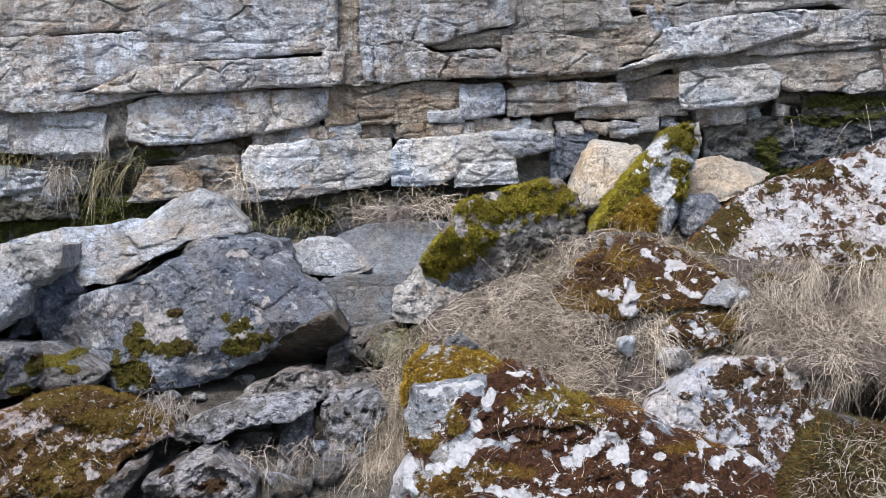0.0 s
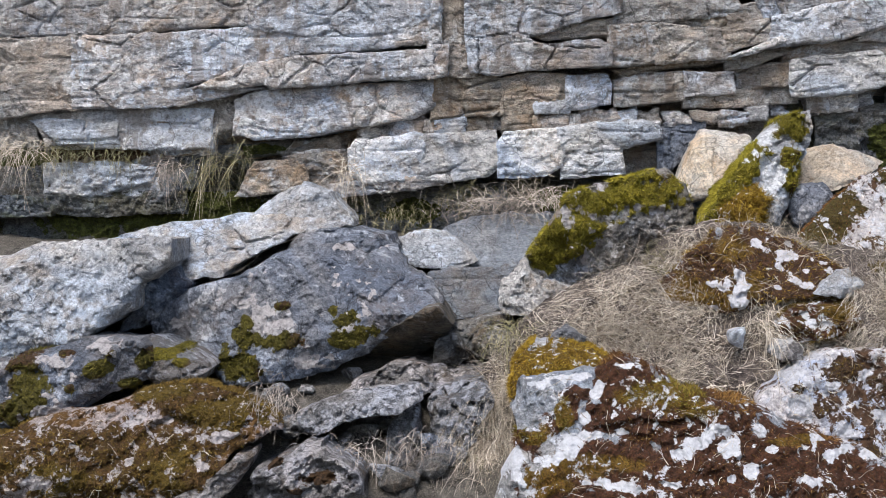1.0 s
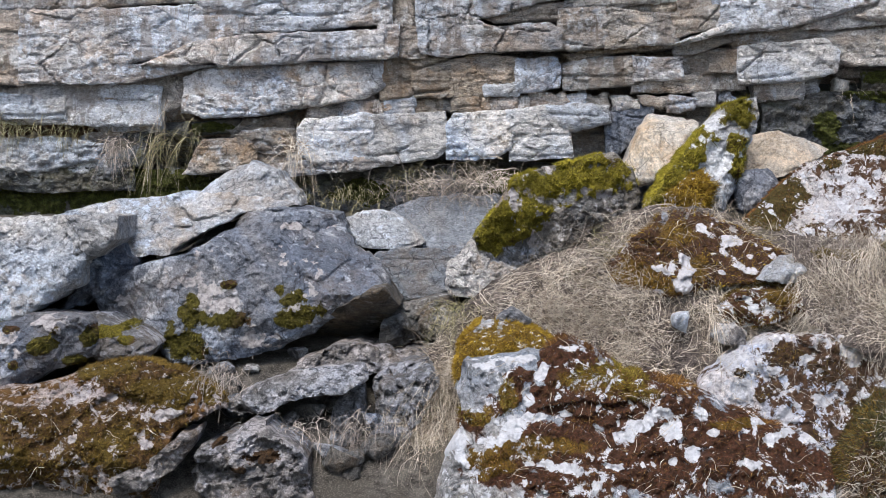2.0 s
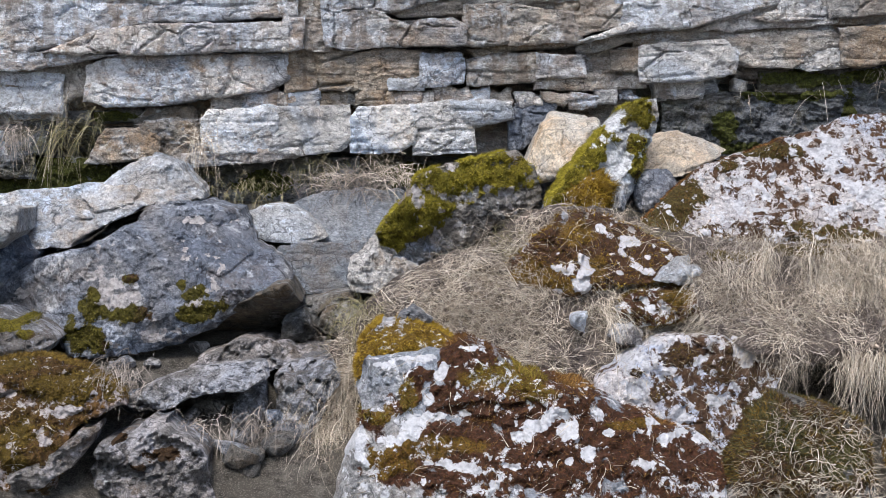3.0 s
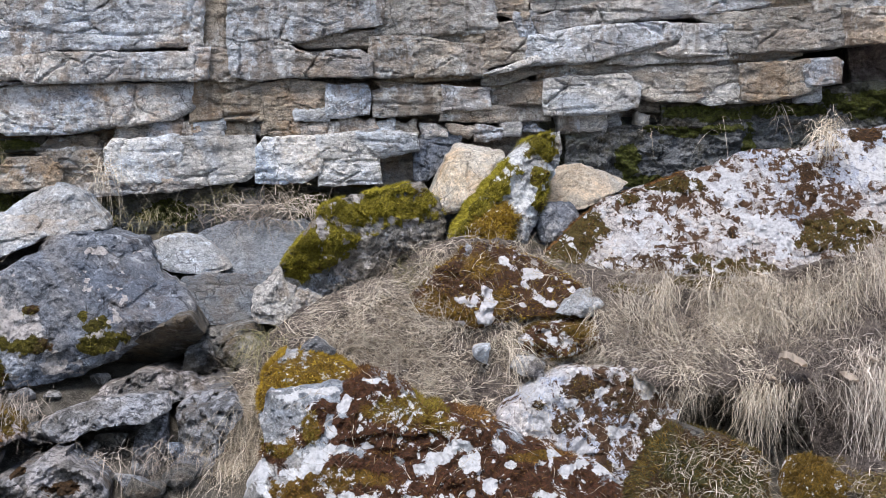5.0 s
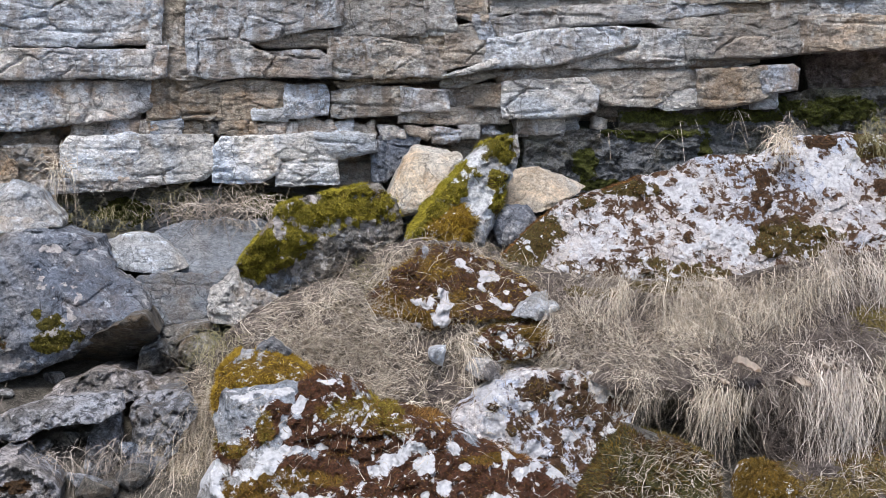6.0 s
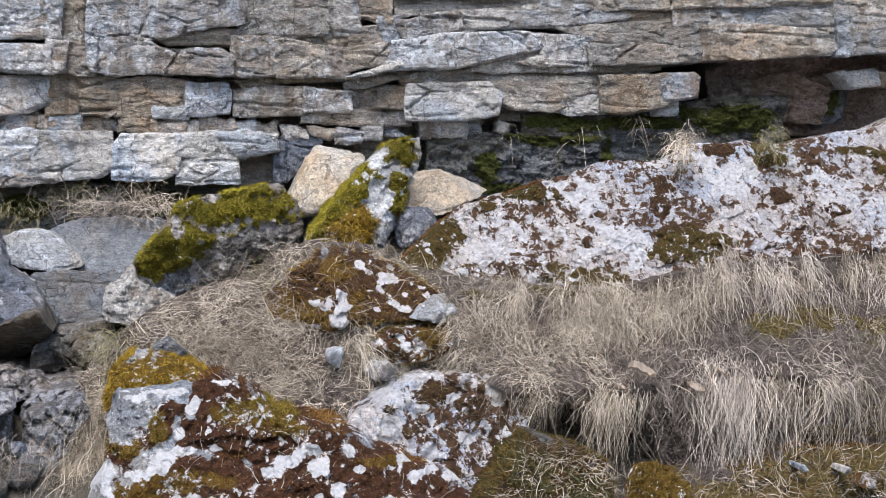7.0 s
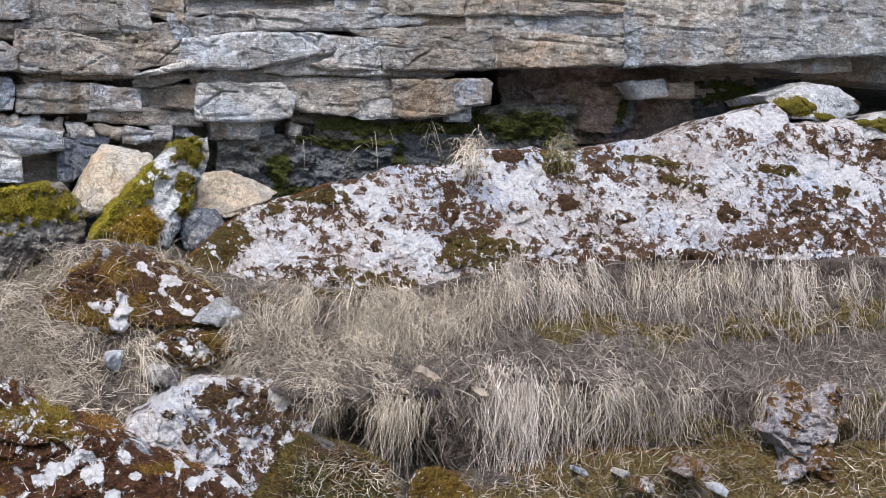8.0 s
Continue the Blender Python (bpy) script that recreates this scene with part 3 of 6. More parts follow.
def sward(ob, label, clumps, per, length, material, lean, droop, seed, poly=None, spread=0.35, wild=0.7, wide=0.03, width=0.0014, curl=0.35, gaps=-0.2):
    """Grass that covers a bank in clumps, each clump combed its own way."""
    rng = np.random.default_rng(seed)
    face = FACES[ob.name][0]
    centres = scatter(face, clumps, rng, None, poly)
    thin = np.array([fbm((x, seed, z), 4.0, 3) for x, _, z in centres])
    centres = centres[thin > gaps]
    n = len(centres)
    main = rng.normal(0, wild, (n, 3)) * (1.0, 0.35, 0.6) + np.array(lean)
    size = rng.uniform(0.5, 1.25, n)
    which = np.repeat(np.arange(n), per)
    px = centres[which, 0] + rng.normal(0, wide, len(which))
    pz = centres[which, 2] + rng.normal(0, wide * 0.6, len(which))
    keep = inside(px, pz, face.poly)
    which, px, pz = which[keep], px[keep], pz[keep]
    roots = np.stack([px, face.depth(px, pz) + 0.004, pz], 1)
    ways = main[which] + rng.normal(0, spread, (len(which), 3))
    return blades("dry_grass", label, roots, ways, rng.uniform(0.3, 1.1, len(which)) * size[which] * length, width, material, droop, curl, seed)


def straw_mat(ob, label, count, length, material, seed, poly=None):
    """Loose straw lying flat along the surface in all directions."""
    rng = np.random.default_rng(seed)
    face = FACES[ob.name][0]
    roots = scatter(face, count, rng, None, poly)
    turn = rng.uniform(0, 2 * np.pi, len(roots))
    ways = np.stack([np.cos(turn), -0.28 + 0.3 * np.sin(turn) + rng.normal(0, 0.12, len(roots)), np.sin(turn) * 0.7], 1)
    roots[:, 1] -= rng.uniform(0, 0.02, len(roots))
    return blades("straw", label, roots, ways, rng.uniform(0.3, 1.2, len(roots)) * length, 0.0017, material, (0, 0.12, -0.25), 0.7, seed)


def dead_leaf(x, y, z, size, turn, seed):
    """A curled dry leaf with wavy lobed edges."""
    rng = random.Random(seed)
    bm = bmesh.new()
    rows = []
    for i in range(11):
        u = i / 10
        half = size * 0.32 * math.sin(math.pi * min(1, u * 0.94 + 0.05)) ** 0.8 * (1 + 0.28 * math.sin(u * 22 + seed))
        rows.append([bm.verts.new((size * (u - 0.5), v * half, size * (0.10 * math.sin(3 * u + seed) + 0.16 * abs(v) ** 1.5 + 0.03 * rng.uniform(-1, 1)))) for v in (-1, -0.5, 0, 0.5, 1)])
    for a, b in zip(rows, rows[1:]):
        for k in range(4):
            bm.faces.new((a[k], a[k + 1], b[k + 1], b[k]))
    bmesh.ops.solidify(bm, geom=bm.faces[:], thickness=0.0008)
    mesh = bpy.data.meshes.new("dead_leaf")
    bm.to_mesh(mesh)
    mesh.materials.append(LEAF)
    ob = new("dead_leaf", mesh)
    ob.matrix_world = pose(x, y, z, 26, 8, turn)
    return tagged(ob, "curled pale brown dead leaf lying on straw", "leaf", "dead leaves on the bank")


def rubble(x0, x1, y0, y1, count, seed, label):
    """Broken stones lying on the slope between the boulders."""
    rng = random.Random(seed)
    for _ in range(count):
        x, y, r = rng.uniform(x0, x1), rng.uniform(y0, y1), rng.choice((0.025, 0.035, 0.05, 0.07))
        bm = bmesh.new()
        bmesh.ops.create_icosphere(bm, subdivisions=2, radius=r)
        cut = [Vector((rng.gauss(0, 1), rng.gauss(0, 1), rng.gauss(0, 1))).normalized() for _ in range(7)]
        for v in bm.verts:
            for c in cut:
                over = v.co.dot(c) - r * 0.55
                if over > 0:
                    v.co -= c * over
            v.co += noise.noise_vector(v.co * 30 + Vector((x, y, seed))) * r * 0.12
            v.co.z *= 0.65
        mesh = bpy.data.meshes.new("rubble_stone")
        bm.to_mesh(mesh)
        mesh.materials.append(rng.choice((BOULDER_DARK, BOULDER_DARK, BOULDER)))
        ob = new("rubble_stone", mesh)
        ob.matrix_world = pose(x, y, ground_z(x, y) + r * 0.3, rng.uniform(-25, 25), rng.uniform(-25, 25), rng.uniform(0, 360))
        tagged(ob, label, "stone", "rubble in the gully")


# ---- ground: one sheet that climbs to the foot of the cliff ----
def ground_z(x, y):
    z = np.interp(y, (-60, 0, 2.5, 4.0, 4.8, 5.6, 6.3, 8.0, 60), (-1.5, 0, 0.1, 0.45, 0.82, 1.09, 1.40, 1.5, 9.0))
    return float(z) + (0.03 * fbm((x, y, 0), 1.2, 4) + 0.015 * fbm((x, y, 4), 7.0, 3) if y < 9 else 0.0)


def ground_sheet():
    xs = np.unique(np.r_[np.linspace(-400, -4, 9), np.arange(-4, 6, 0.04), np.linspace(6, 400, 9)])
    ys = np.unique(np.r_[np.linspace(-400, 2.5, 9), np.arange(2.5, 7.5, 0.04), np.linspace(7.6, 60, 5)])
    verts = [(x, y, ground_z(x, y)) for y in ys for x in xs]
    w = len(xs)
    faces = [(r * w + c, r * w + c + 1, r * w + w + c + 1, r * w + w + c) for r in range(len(ys) - 1) for c in range(w - 1)]
    mesh = bpy.data.meshes.new("ground")
    mesh.from_pydata(verts, [], faces)
    mesh.materials.append(SOIL)
    return tagged(new("ground", mesh), "dark stony soil sloping up to the cliff", "ground", kind="structure")


ground_sheet()

# ---- the cliff: a darker body with bedded blocks standing out of it ----
cliff = tagged(new("cliff"), "pale bedded limestone cliff with dark undercuts", "cliff", kind="structure")

def cliff_body():
    """The rock mass behind the blocks, hollowed under the overhang."""
    xs, zs = np.arange(-6.0, 8.0, 0.025), np.r_[np.arange(1.0, 2.5, 0.02), np.arange(2.5, 4.6, 0.1)]
    verts, faces = [], []
    for z in zs:
        left = np.interp(z, (1.0, 1.45, 1.60, 1.67, 1.72, 2.1, 4.6), (0.05, 0.12, 0.14, 0.0, 0.0, 0.0, 0.0))
        right = np.interp(z, (1.0, 1.6, 1.95, 2.22, 2.30, 4.6), (0.10, 0.15, 0.45, 0.40, 0.0, 0.0))
        mid = np.interp(z, (1.0, 1.6, 1.85, 1.92, 4.6), (0.08, 0.10, 0.06, 0.0, 0.0))
        for x in xs:
            k, q = float(np.clip((x - 0.85) / 0.2, 0, 1)), float(np.clip((x - 1.85) / 0.15, 0, 1))
            deep = (left * (1 - k) + mid * k) * (1 - q) + right * q
            verts.append((x, wall_y(x) + float(deep) + 0.03 * fbm((x, 0, z), 2.5, 5) + 0.012 * fbm((x, 3, z * 3), 9.0, 3), z))
    w = len(xs)
    faces = [(r * w + c, r * w + c + 1, r * w + w + c + 1, r * w + w + c) for r in range(len(zs) - 1) for c in range(w - 1)]
    last = len(verts)
    verts += [(-6, 12, 1.0), (8, 12, 1.0), (8, 12, 4.6), (-6, 12, 4.6)]
    a, b, c, d = 0, w - 1, len(zs) * w - 1, (len(zs) - 1) * w
    faces += [(b, a, last, last + 1), (c, b, last + 1, last + 2), (d, c, last + 2, last + 3), (a, d, last + 3, last)]
    mesh = bpy.data.meshes.new("rock_mass")
    mesh.from_pydata(verts, [], faces)
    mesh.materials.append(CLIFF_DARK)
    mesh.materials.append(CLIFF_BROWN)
    # dark greenish stone below a set height, brown stone above it
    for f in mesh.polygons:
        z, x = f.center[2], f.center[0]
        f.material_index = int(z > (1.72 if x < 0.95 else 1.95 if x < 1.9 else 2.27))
    ob = new("rock_mass", mesh)
    ob.parent = cliff
    return ob


cliff_body()

block(cliff, [(-2.913, 2.749), (-2.302, 2.737), (-2.312, 2.236), (-2.925, 2.223)], 0.12, CLIFF)
block(cliff, [(-2.294, 2.733), (-1.121, 2.71), (-1.125, 2.374), (-1.195, 2.307), (-1.177, 2.258), (-1.747, 2.23), (-2.211, 2.226), (-2.305, 2.23)], 0.13, CLIFF)
block(cliff, [(-1.119, 2.708), (-0.432, 2.694), (-0.434, 2.178), (-0.515, 2.17), (-0.628, 2.176), (-0.921, 2.203), (-1.166, 2.247), (-1.188, 2.306), (-1.124, 2.372)], 0.135, CLIFF)
block(cliff, [(-2.908, 2.184), (-2.205, 2.195), (-1.892, 2.208), (-1.885, 1.932), (-2.211, 1.899), (-2.915, 1.894)], 0.14, CLIFF_BROWN)
block(cliff, [(-1.889, 2.203), (-1.51, 2.21), (-1.167, 2.236), (-0.919, 2.192), (-0.626, 2.161), (-0.502, 2.151), (-0.626, 2.132), (-0.965, 2.122), (-1.215, 2.089), (-1.444, 2.016), (-1.125, 2.012), (-1.445, 1.942), (-1.721, 1.934), (-1.882, 1.931)], 0.145, CLIFF)
block(cliff, [(-1.399, 2.012), (-1.205, 2.076), (-0.957, 2.111), (-0.621, 2.121), (-0.461, 2.128), (-0.457, 2.037), (-0.734, 2.028), (-1.082, 1.997), (-1.116, 2.024), (-1.274, 2.006)], 0.17, CLIFF, soft=0.025)
block(cliff, [(-0.452, 2.155), (-0.41, 2.146), (-0.413, 2.04), (-0.449, 2.029)], 0.165, CLIFF)
block(cliff, [(-0.406, 2.149), (-0.303, 2.148), (-0.3, 2.045), (-0.407, 2.042)], 0.145, CLIFF_BROWN)
block(cliff, [(-0.427, 2.711), (-0.339, 2.709), (-0.348, 2.168), (-0.432, 2.174)], 0.085, CLIFF_BROWN)
block(cliff, [(-2.943, 1.89), (-2.373, 1.883), (-2.091, 1.887), (-2.081, 1.788), (-2.946, 1.762)], 0.11, CLIFF_BROWN)
block(cliff, [(-2.073, 1.889), (-1.729, 1.919), (-1.361, 1.904), (-1.358, 1.772), (-1.524, 1.765), (-1.755, 1.776), (-2.01, 1.797)], 0.13, CLIFF)
block(cliff, [(-2.072, 1.877), (-1.748, 1.857), (-1.737, 1.794), (-1.957, 1.796)], 0.14, CLIFF_WHITE)
block(cliff, [(-1.552, 1.775), (-1.367, 1.777), (-1.372, 1.746), (-1.529, 1.752)], 0.12, CLIFF_WHITE)
block(cliff, [(-2.031, 1.696), (-1.773, 1.7), (-1.598, 1.68), (-1.61, 1.639), (-1.822, 1.579), (-2.033, 1.592)], 0.1, CLIFF_WHITE, amp=0.03)
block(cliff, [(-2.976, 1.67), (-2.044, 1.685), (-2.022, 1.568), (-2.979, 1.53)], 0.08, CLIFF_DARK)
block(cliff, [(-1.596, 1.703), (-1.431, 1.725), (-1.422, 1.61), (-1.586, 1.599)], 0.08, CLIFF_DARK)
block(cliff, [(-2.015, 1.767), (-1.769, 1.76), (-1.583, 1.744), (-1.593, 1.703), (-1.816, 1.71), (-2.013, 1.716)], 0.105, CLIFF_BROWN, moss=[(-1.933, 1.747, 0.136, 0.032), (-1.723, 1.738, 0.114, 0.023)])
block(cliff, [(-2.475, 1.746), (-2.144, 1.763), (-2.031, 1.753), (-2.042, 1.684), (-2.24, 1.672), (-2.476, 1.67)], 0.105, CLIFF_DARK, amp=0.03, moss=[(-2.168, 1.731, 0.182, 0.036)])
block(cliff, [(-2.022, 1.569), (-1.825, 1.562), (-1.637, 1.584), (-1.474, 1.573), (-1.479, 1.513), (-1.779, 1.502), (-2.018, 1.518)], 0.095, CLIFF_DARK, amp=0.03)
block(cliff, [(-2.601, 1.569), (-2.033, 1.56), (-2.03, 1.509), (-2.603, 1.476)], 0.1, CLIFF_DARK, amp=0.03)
block(cliff, [(-1.573, 1.767), (-1.436, 1.766), (-1.425, 1.724), (-1.542, 1.707)], 0.095, CLIFF_BROWN, thick=0.2)
block(cliff, [(-1.219, 1.764), (-1.056, 1.79), (-1.069, 1.749), (-1.208, 1.734)], 0.085, CLIFF_DARK, thick=0.2, moss=[(-1.15, 1.759, 0.092, 0.023)])
block(cliff, [(-0.329, 2.694), (0.277, 2.72), (0.27, 2.256), (0.167, 2.243), (0.033, 2.225), (-0.067, 2.19), (0.012, 2.17), (0.18, 2.19), (0.233, 2.156), (0.235, 2.077), (-0.052, 2.061), (-0.174, 2.045), (-0.286, 2.057), (-0.309, 2.163)], 0.145, CLIFF)
block(cliff, [(-0.068, 2.203), (0.033, 2.234), (0.237, 2.246), (0.238, 2.197), (0.181, 2.199), (0.012, 2.179)], 0.115, CLIFF_BROWN)
block(cliff, [(0.281, 2.728), (0.584, 2.74), (0.619, 2.381), (0.6, 2.256), (0.259, 2.228), (0.276, 2.278)], 0.12, CLIFF_BROWN)
block(cliff, [(0.245, 2.217), (0.417, 2.223), (0.426, 2.084), (0.252, 2.073)], 0.13, CLIFF_BROWN)
block(cliff, [(0.426, 2.224), (0.682, 2.192), (0.69, 2.097), (0.435, 2.084)], 0.13, CLIFF_BROWN)
block(cliff, [(0.433, 2.245), (0.602, 2.254), (0.681, 2.227), (0.686, 2.2), (0.433, 2.232)], 0.11, CLIFF_BROWN)
block(cliff, [(0.596, 2.741), (0.721, 2.746), (0.723, 2.34), (0.632, 2.314)], 0.12, CLIFF, thick=0.2)
block(cliff, [(0.726, 2.746), (0.846, 2.751), (0.854, 2.322), (0.746, 2.346)], 0.12, CLIFF_BROWN, thick=0.2)
block(cliff, [(0.619, 2.298), (0.72, 2.328), (0.745, 2.282), (0.625, 2.253)], 0.134, CLIFF_BROWN, thick=0.2)
block(cliff, [(0.605, 2.241), (0.695, 2.271), (0.707, 2.213), (0.62, 2.205)], 0.12, CLIFF_BROWN, thick=0.2)
block(cliff, [(0.708, 2.27), (0.803, 2.308), (0.85, 2.253), (0.714, 2.207)], 0.127, CLIFF_BROWN, thick=0.2)
block(cliff, [(0.815, 2.321), (0.904, 2.347), (0.921, 2.261), (0.857, 2.25)], 0.12, CLIFF, thick=0.2)
block(cliff, [(0.691, 2.196), (0.826, 2.229), (0.891, 2.226), (0.886, 2.174), (0.716, 2.121)], 0.134, CLIFF_BROWN, thick=0.2)
block(cliff, [(0.691, 2.091), (0.706, 2.114), (0.873, 2.16), (0.891, 2.241), (1.059, 2.282), (1.359, 2.299), (1.455, 2.292), (1.453, 2.23), (1.363, 2.202), (1.171, 2.168), (0.908, 2.139), (0.774, 2.108)], 0.18, CLIFF, soft=0.03)
block(cliff, [(0.704, 2.104), (0.893, 2.164), (0.901, 2.138), (0.794, 2.107)], 0.19, CLIFF_WHITE)
block(cliff, [(1.369, 2.2), (1.464, 2.233), (1.472, 2.295), (1.637, 2.302), (1.645, 2.201), (1.466, 2.18)], 0.165, CLIFF)
block(cliff, [(1.469, 2.334), (1.783, 2.355), (2.082, 2.377), (2.088, 2.294), (1.787, 2.272), (1.645, 2.261), (1.639, 2.301)], 0.17, CLIFF_BROWN, lam=0.012)
block(cliff, [(1.644, 2.255), (1.782, 2.266), (2.082, 2.288), (2.084, 2.241), (1.866, 2.22), (1.65, 2.198)], 0.18, CLIFF_BROWN, lam=0.012)
block(cliff, [(0.928, 2.749), (1.072, 2.755), (1.212, 2.753), (1.219, 2.551), (1.079, 2.545), (0.936, 2.535)], 0.123, CLIFF_BROWN, lam=0.011)
block(cliff, [(1.213, 2.75), (1.384, 2.755), (1.553, 2.751), (1.56, 2.565), (1.391, 2.556), (1.22, 2.548)], 0.132, CLIFF_GREY, lam=0.011)
block(cliff, [(1.563, 2.754), (1.699, 2.756), (1.835, 2.755), (1.841, 2.58), (1.706, 2.571), (1.57, 2.568)], 0.121, CLIFF_GREY, lam=0.011)
block(cliff, [(0.888, 2.513), (1.101, 2.533), (1.308, 2.536), (1.311, 2.459), (1.104, 2.44), (0.89, 2.435)], 0.174, CLIFF_GREY, lam=0.011)
block(cliff, [(1.319, 2.54), (1.572, 2.559), (1.822, 2.564), (1.825, 2.488), (1.575, 2.478), (1.322, 2.463)], 0.157, CLIFF_BROWN, lam=0.011)
block(cliff, [(0.897, 2.434), (1.014, 2.441), (1.126, 2.448), (1.129, 2.373), (1.016, 2.366), (0.9, 2.355)], 0.15, CLIFF_BROWN, lam=0.011)
block(cliff, [(1.134, 2.451), (1.295, 2.455), (1.454, 2.467), (1.456, 2.396), (1.297, 2.389), (1.136, 2.375)], 0.14, CLIFF_GREY, lam=0.011)
block(cliff, [(1.452, 2.463), (1.641, 2.47), (1.827, 2.482), (1.83, 2.419), (1.643, 2.401), (1.455, 2.393)], 0.153, CLIFF_GREY, lam=0.011)
block(cliff, [(0.894, 2.338), (1.147, 2.375), (1.468, 2.396), (1.784, 2.409), (1.786, 2.365), (1.47, 2.344), (1.149, 2.313), (0.931, 2.259)], 0.165, CLIFF, lam=0.011)
block(cliff, [(1.649, 2.826), (1.764, 2.84), (1.88, 2.844), (1.893, 2.651), (1.778, 2.635), (1.662, 2.631)], 0.129, CLIFF_GREY, lam=0.011)
block(cliff, [(1.883, 2.843), (2.055, 2.853), (2.228, 2.87), (2.241, 2.681), (2.068, 2.672), (1.895, 2.651)], 0.133, CLIFF_BROWN, lam=0.011)
block(cliff, [(2.228, 2.868), (2.391, 2.887), (2.556, 2.893), (2.569, 2.707), (2.405, 2.696), (2.241, 2.679)], 0.14, CLIFF_GREY, lam=0.011)
block(cliff, [(1.643, 2.613), (1.844, 2.626), (2.044, 2.648), (2.05, 2.566), (1.849, 2.555), (1.649, 2.531)], 0.171, CLIFF_GREY, lam=0.011)
block(cliff, [(2.057, 2.652), (2.308, 2.671), (2.558, 2.696), (2.564, 2.613), (2.313, 2.595), (2.063, 2.57)], 0.155, CLIFF_GREY, lam=0.011)
block(cliff, [(1.661, 2.531), (1.754, 2.546), (1.847, 2.547), (1.851, 2.49), (1.758, 2.475), (1.664, 2.475)], 0.145, CLIFF_BROWN, lam=0.011)
block(cliff, [(1.856, 2.55), (2.094, 2.572), (2.333, 2.591), (2.337, 2.531), (2.098, 2.516), (1.86, 2.493)], 0.137, CLIFF_GREY, lam=0.011)
block(cliff, [(2.33, 2.588), (2.451, 2.599), (2.571, 2.609), (2.575, 2.549), (2.455, 2.544), (2.335, 2.529)], 0.147, CLIFF_GREY, lam=0.011)
block(cliff, [(1.655, 2.464), (1.861, 2.477), (2.066, 2.497), (2.069, 2.45), (1.864, 2.429), (1.658, 2.417)], 0.166, CLIFF_BROWN, lam=0.011)
block(cliff, [(2.069, 2.497), (2.314, 2.518), (2.56, 2.536), (2.563, 2.49), (2.318, 2.467), (2.072, 2.45)], 0.168, CLIFF_BROWN, lam=0.011)
block(cliff, [(1.668, 2.415), (1.816, 2.426), (1.964, 2.439), (1.968, 2.371), (1.82, 2.36), (1.672, 2.355)], 0.146, CLIFF_BROWN, lam=0.011)
block(cliff, [(1.962, 2.436), (2.018, 2.437), (2.075, 2.445), (2.08, 2.375), (2.023, 2.375), (1.966, 2.369)], 0.157, CLIFF_GREY, lam=0.011)
block(cliff, [(2.08, 2.446), (2.326, 2.465), (2.573, 2.486), (2.579, 2.403), (2.332, 2.383), (2.085, 2.376)], 0.156, CLIFF_GREY, lam=0.011)
block(cliff, [(2.063, 2.361), (2.292, 2.367), (2.54, 2.37), (2.554, 2.295), (2.321, 2.26), (2.08, 2.242)], 0.19, CLIFF_BROWN, lam=0.012)
block(cliff, [(2.537, 2.884), (2.963, 2.917), (3.011, 2.326), (2.762, 2.303), (2.58, 2.281)], 0.18, CLIFF_GREY)
block(cliff, [(2.963, 2.909), (3.566, 2.956), (3.608, 2.408), (3.217, 2.361), (3.014, 2.328)], 0.205, CLIFF_GREY)
block(cliff, [(3.58, 2.959), (4.449, 3.027), (4.492, 2.492), (3.622, 2.414)], 0.2, CLIFF_GREY)
block(cliff, [(3.063, 2.346), (3.26, 2.366), (3.436, 2.392), (3.44, 2.334), (3.287, 2.313), (3.064, 2.324)], 0.16, CLIFF_BROWN)
block(cliff, [(4.484, 3.036), (5.59, 3.122), (5.64, 2.547), (4.529, 2.476)], 0.18, CLIFF)
block(cliff, [(0.265, 2.067), (0.493, 2.079), (0.695, 2.086), (0.691, 2.068), (0.311, 2.037)], 0.11, CLIFF_BROWN)
block(cliff, [(0.697, 2.085), (0.788, 2.102), (0.925, 2.125), (0.936, 2.094), (0.789, 2.066), (0.709, 2.063)], 0.12, CLIFF_BROWN)
block(cliff, [(0.938, 2.114), (1.076, 2.14), (1.466, 2.17), (1.478, 2.139), (1.252, 2.117), (0.948, 2.087)], 0.14, CLIFF_BROWN)
block(cliff, [(1.471, 2.166), (1.68, 2.183), (1.9, 2.2), (1.891, 2.169), (1.596, 2.141), (1.481, 2.135)], 0.14, CLIFF_BROWN)
block(cliff, [(0.93, 2.11), (1.032, 2.139), (1.274, 2.151), (1.276, 2.12), (1.1, 2.098), (0.944, 2.074)], 0.13, CLIFF_BROWN)
block(cliff, [(1.277, 2.151), (1.403, 2.157), (1.727, 2.189), (1.855, 2.197), (1.857, 2.157), (1.578, 2.135), (1.285, 2.117)], 0.14, CLIFF_BROWN)
block(cliff, [(0.954, 2.063), (1.091, 2.081), (1.244, 2.095), (1.294, 2.045), (1.292, 1.982), (1.151, 1.955), (0.963, 1.95)], 0.19, CLIFF_WHITE)
block(cliff, [(1.266, 2.102), (1.422, 2.129), (1.707, 2.134), (1.718, 2.08), (1.589, 2.067), (1.514, 2.013), (1.373, 2.008), (1.313, 2.04)], 0.16, CLIFF_BROWN)
block(cliff, [(1.585, 2.062), (1.709, 2.075), (1.713, 2.017), (1.6, 2), (1.527, 2.011)], 0.18, CLIFF_WHITE)
block(cliff, [(1.692, 2.142), (1.808, 2.142), (1.934, 2.164), (1.952, 2.072), (1.86, 2.033), (1.784, 2.014), (1.706, 2.027)], 0.205, CLIFF_BROWN)
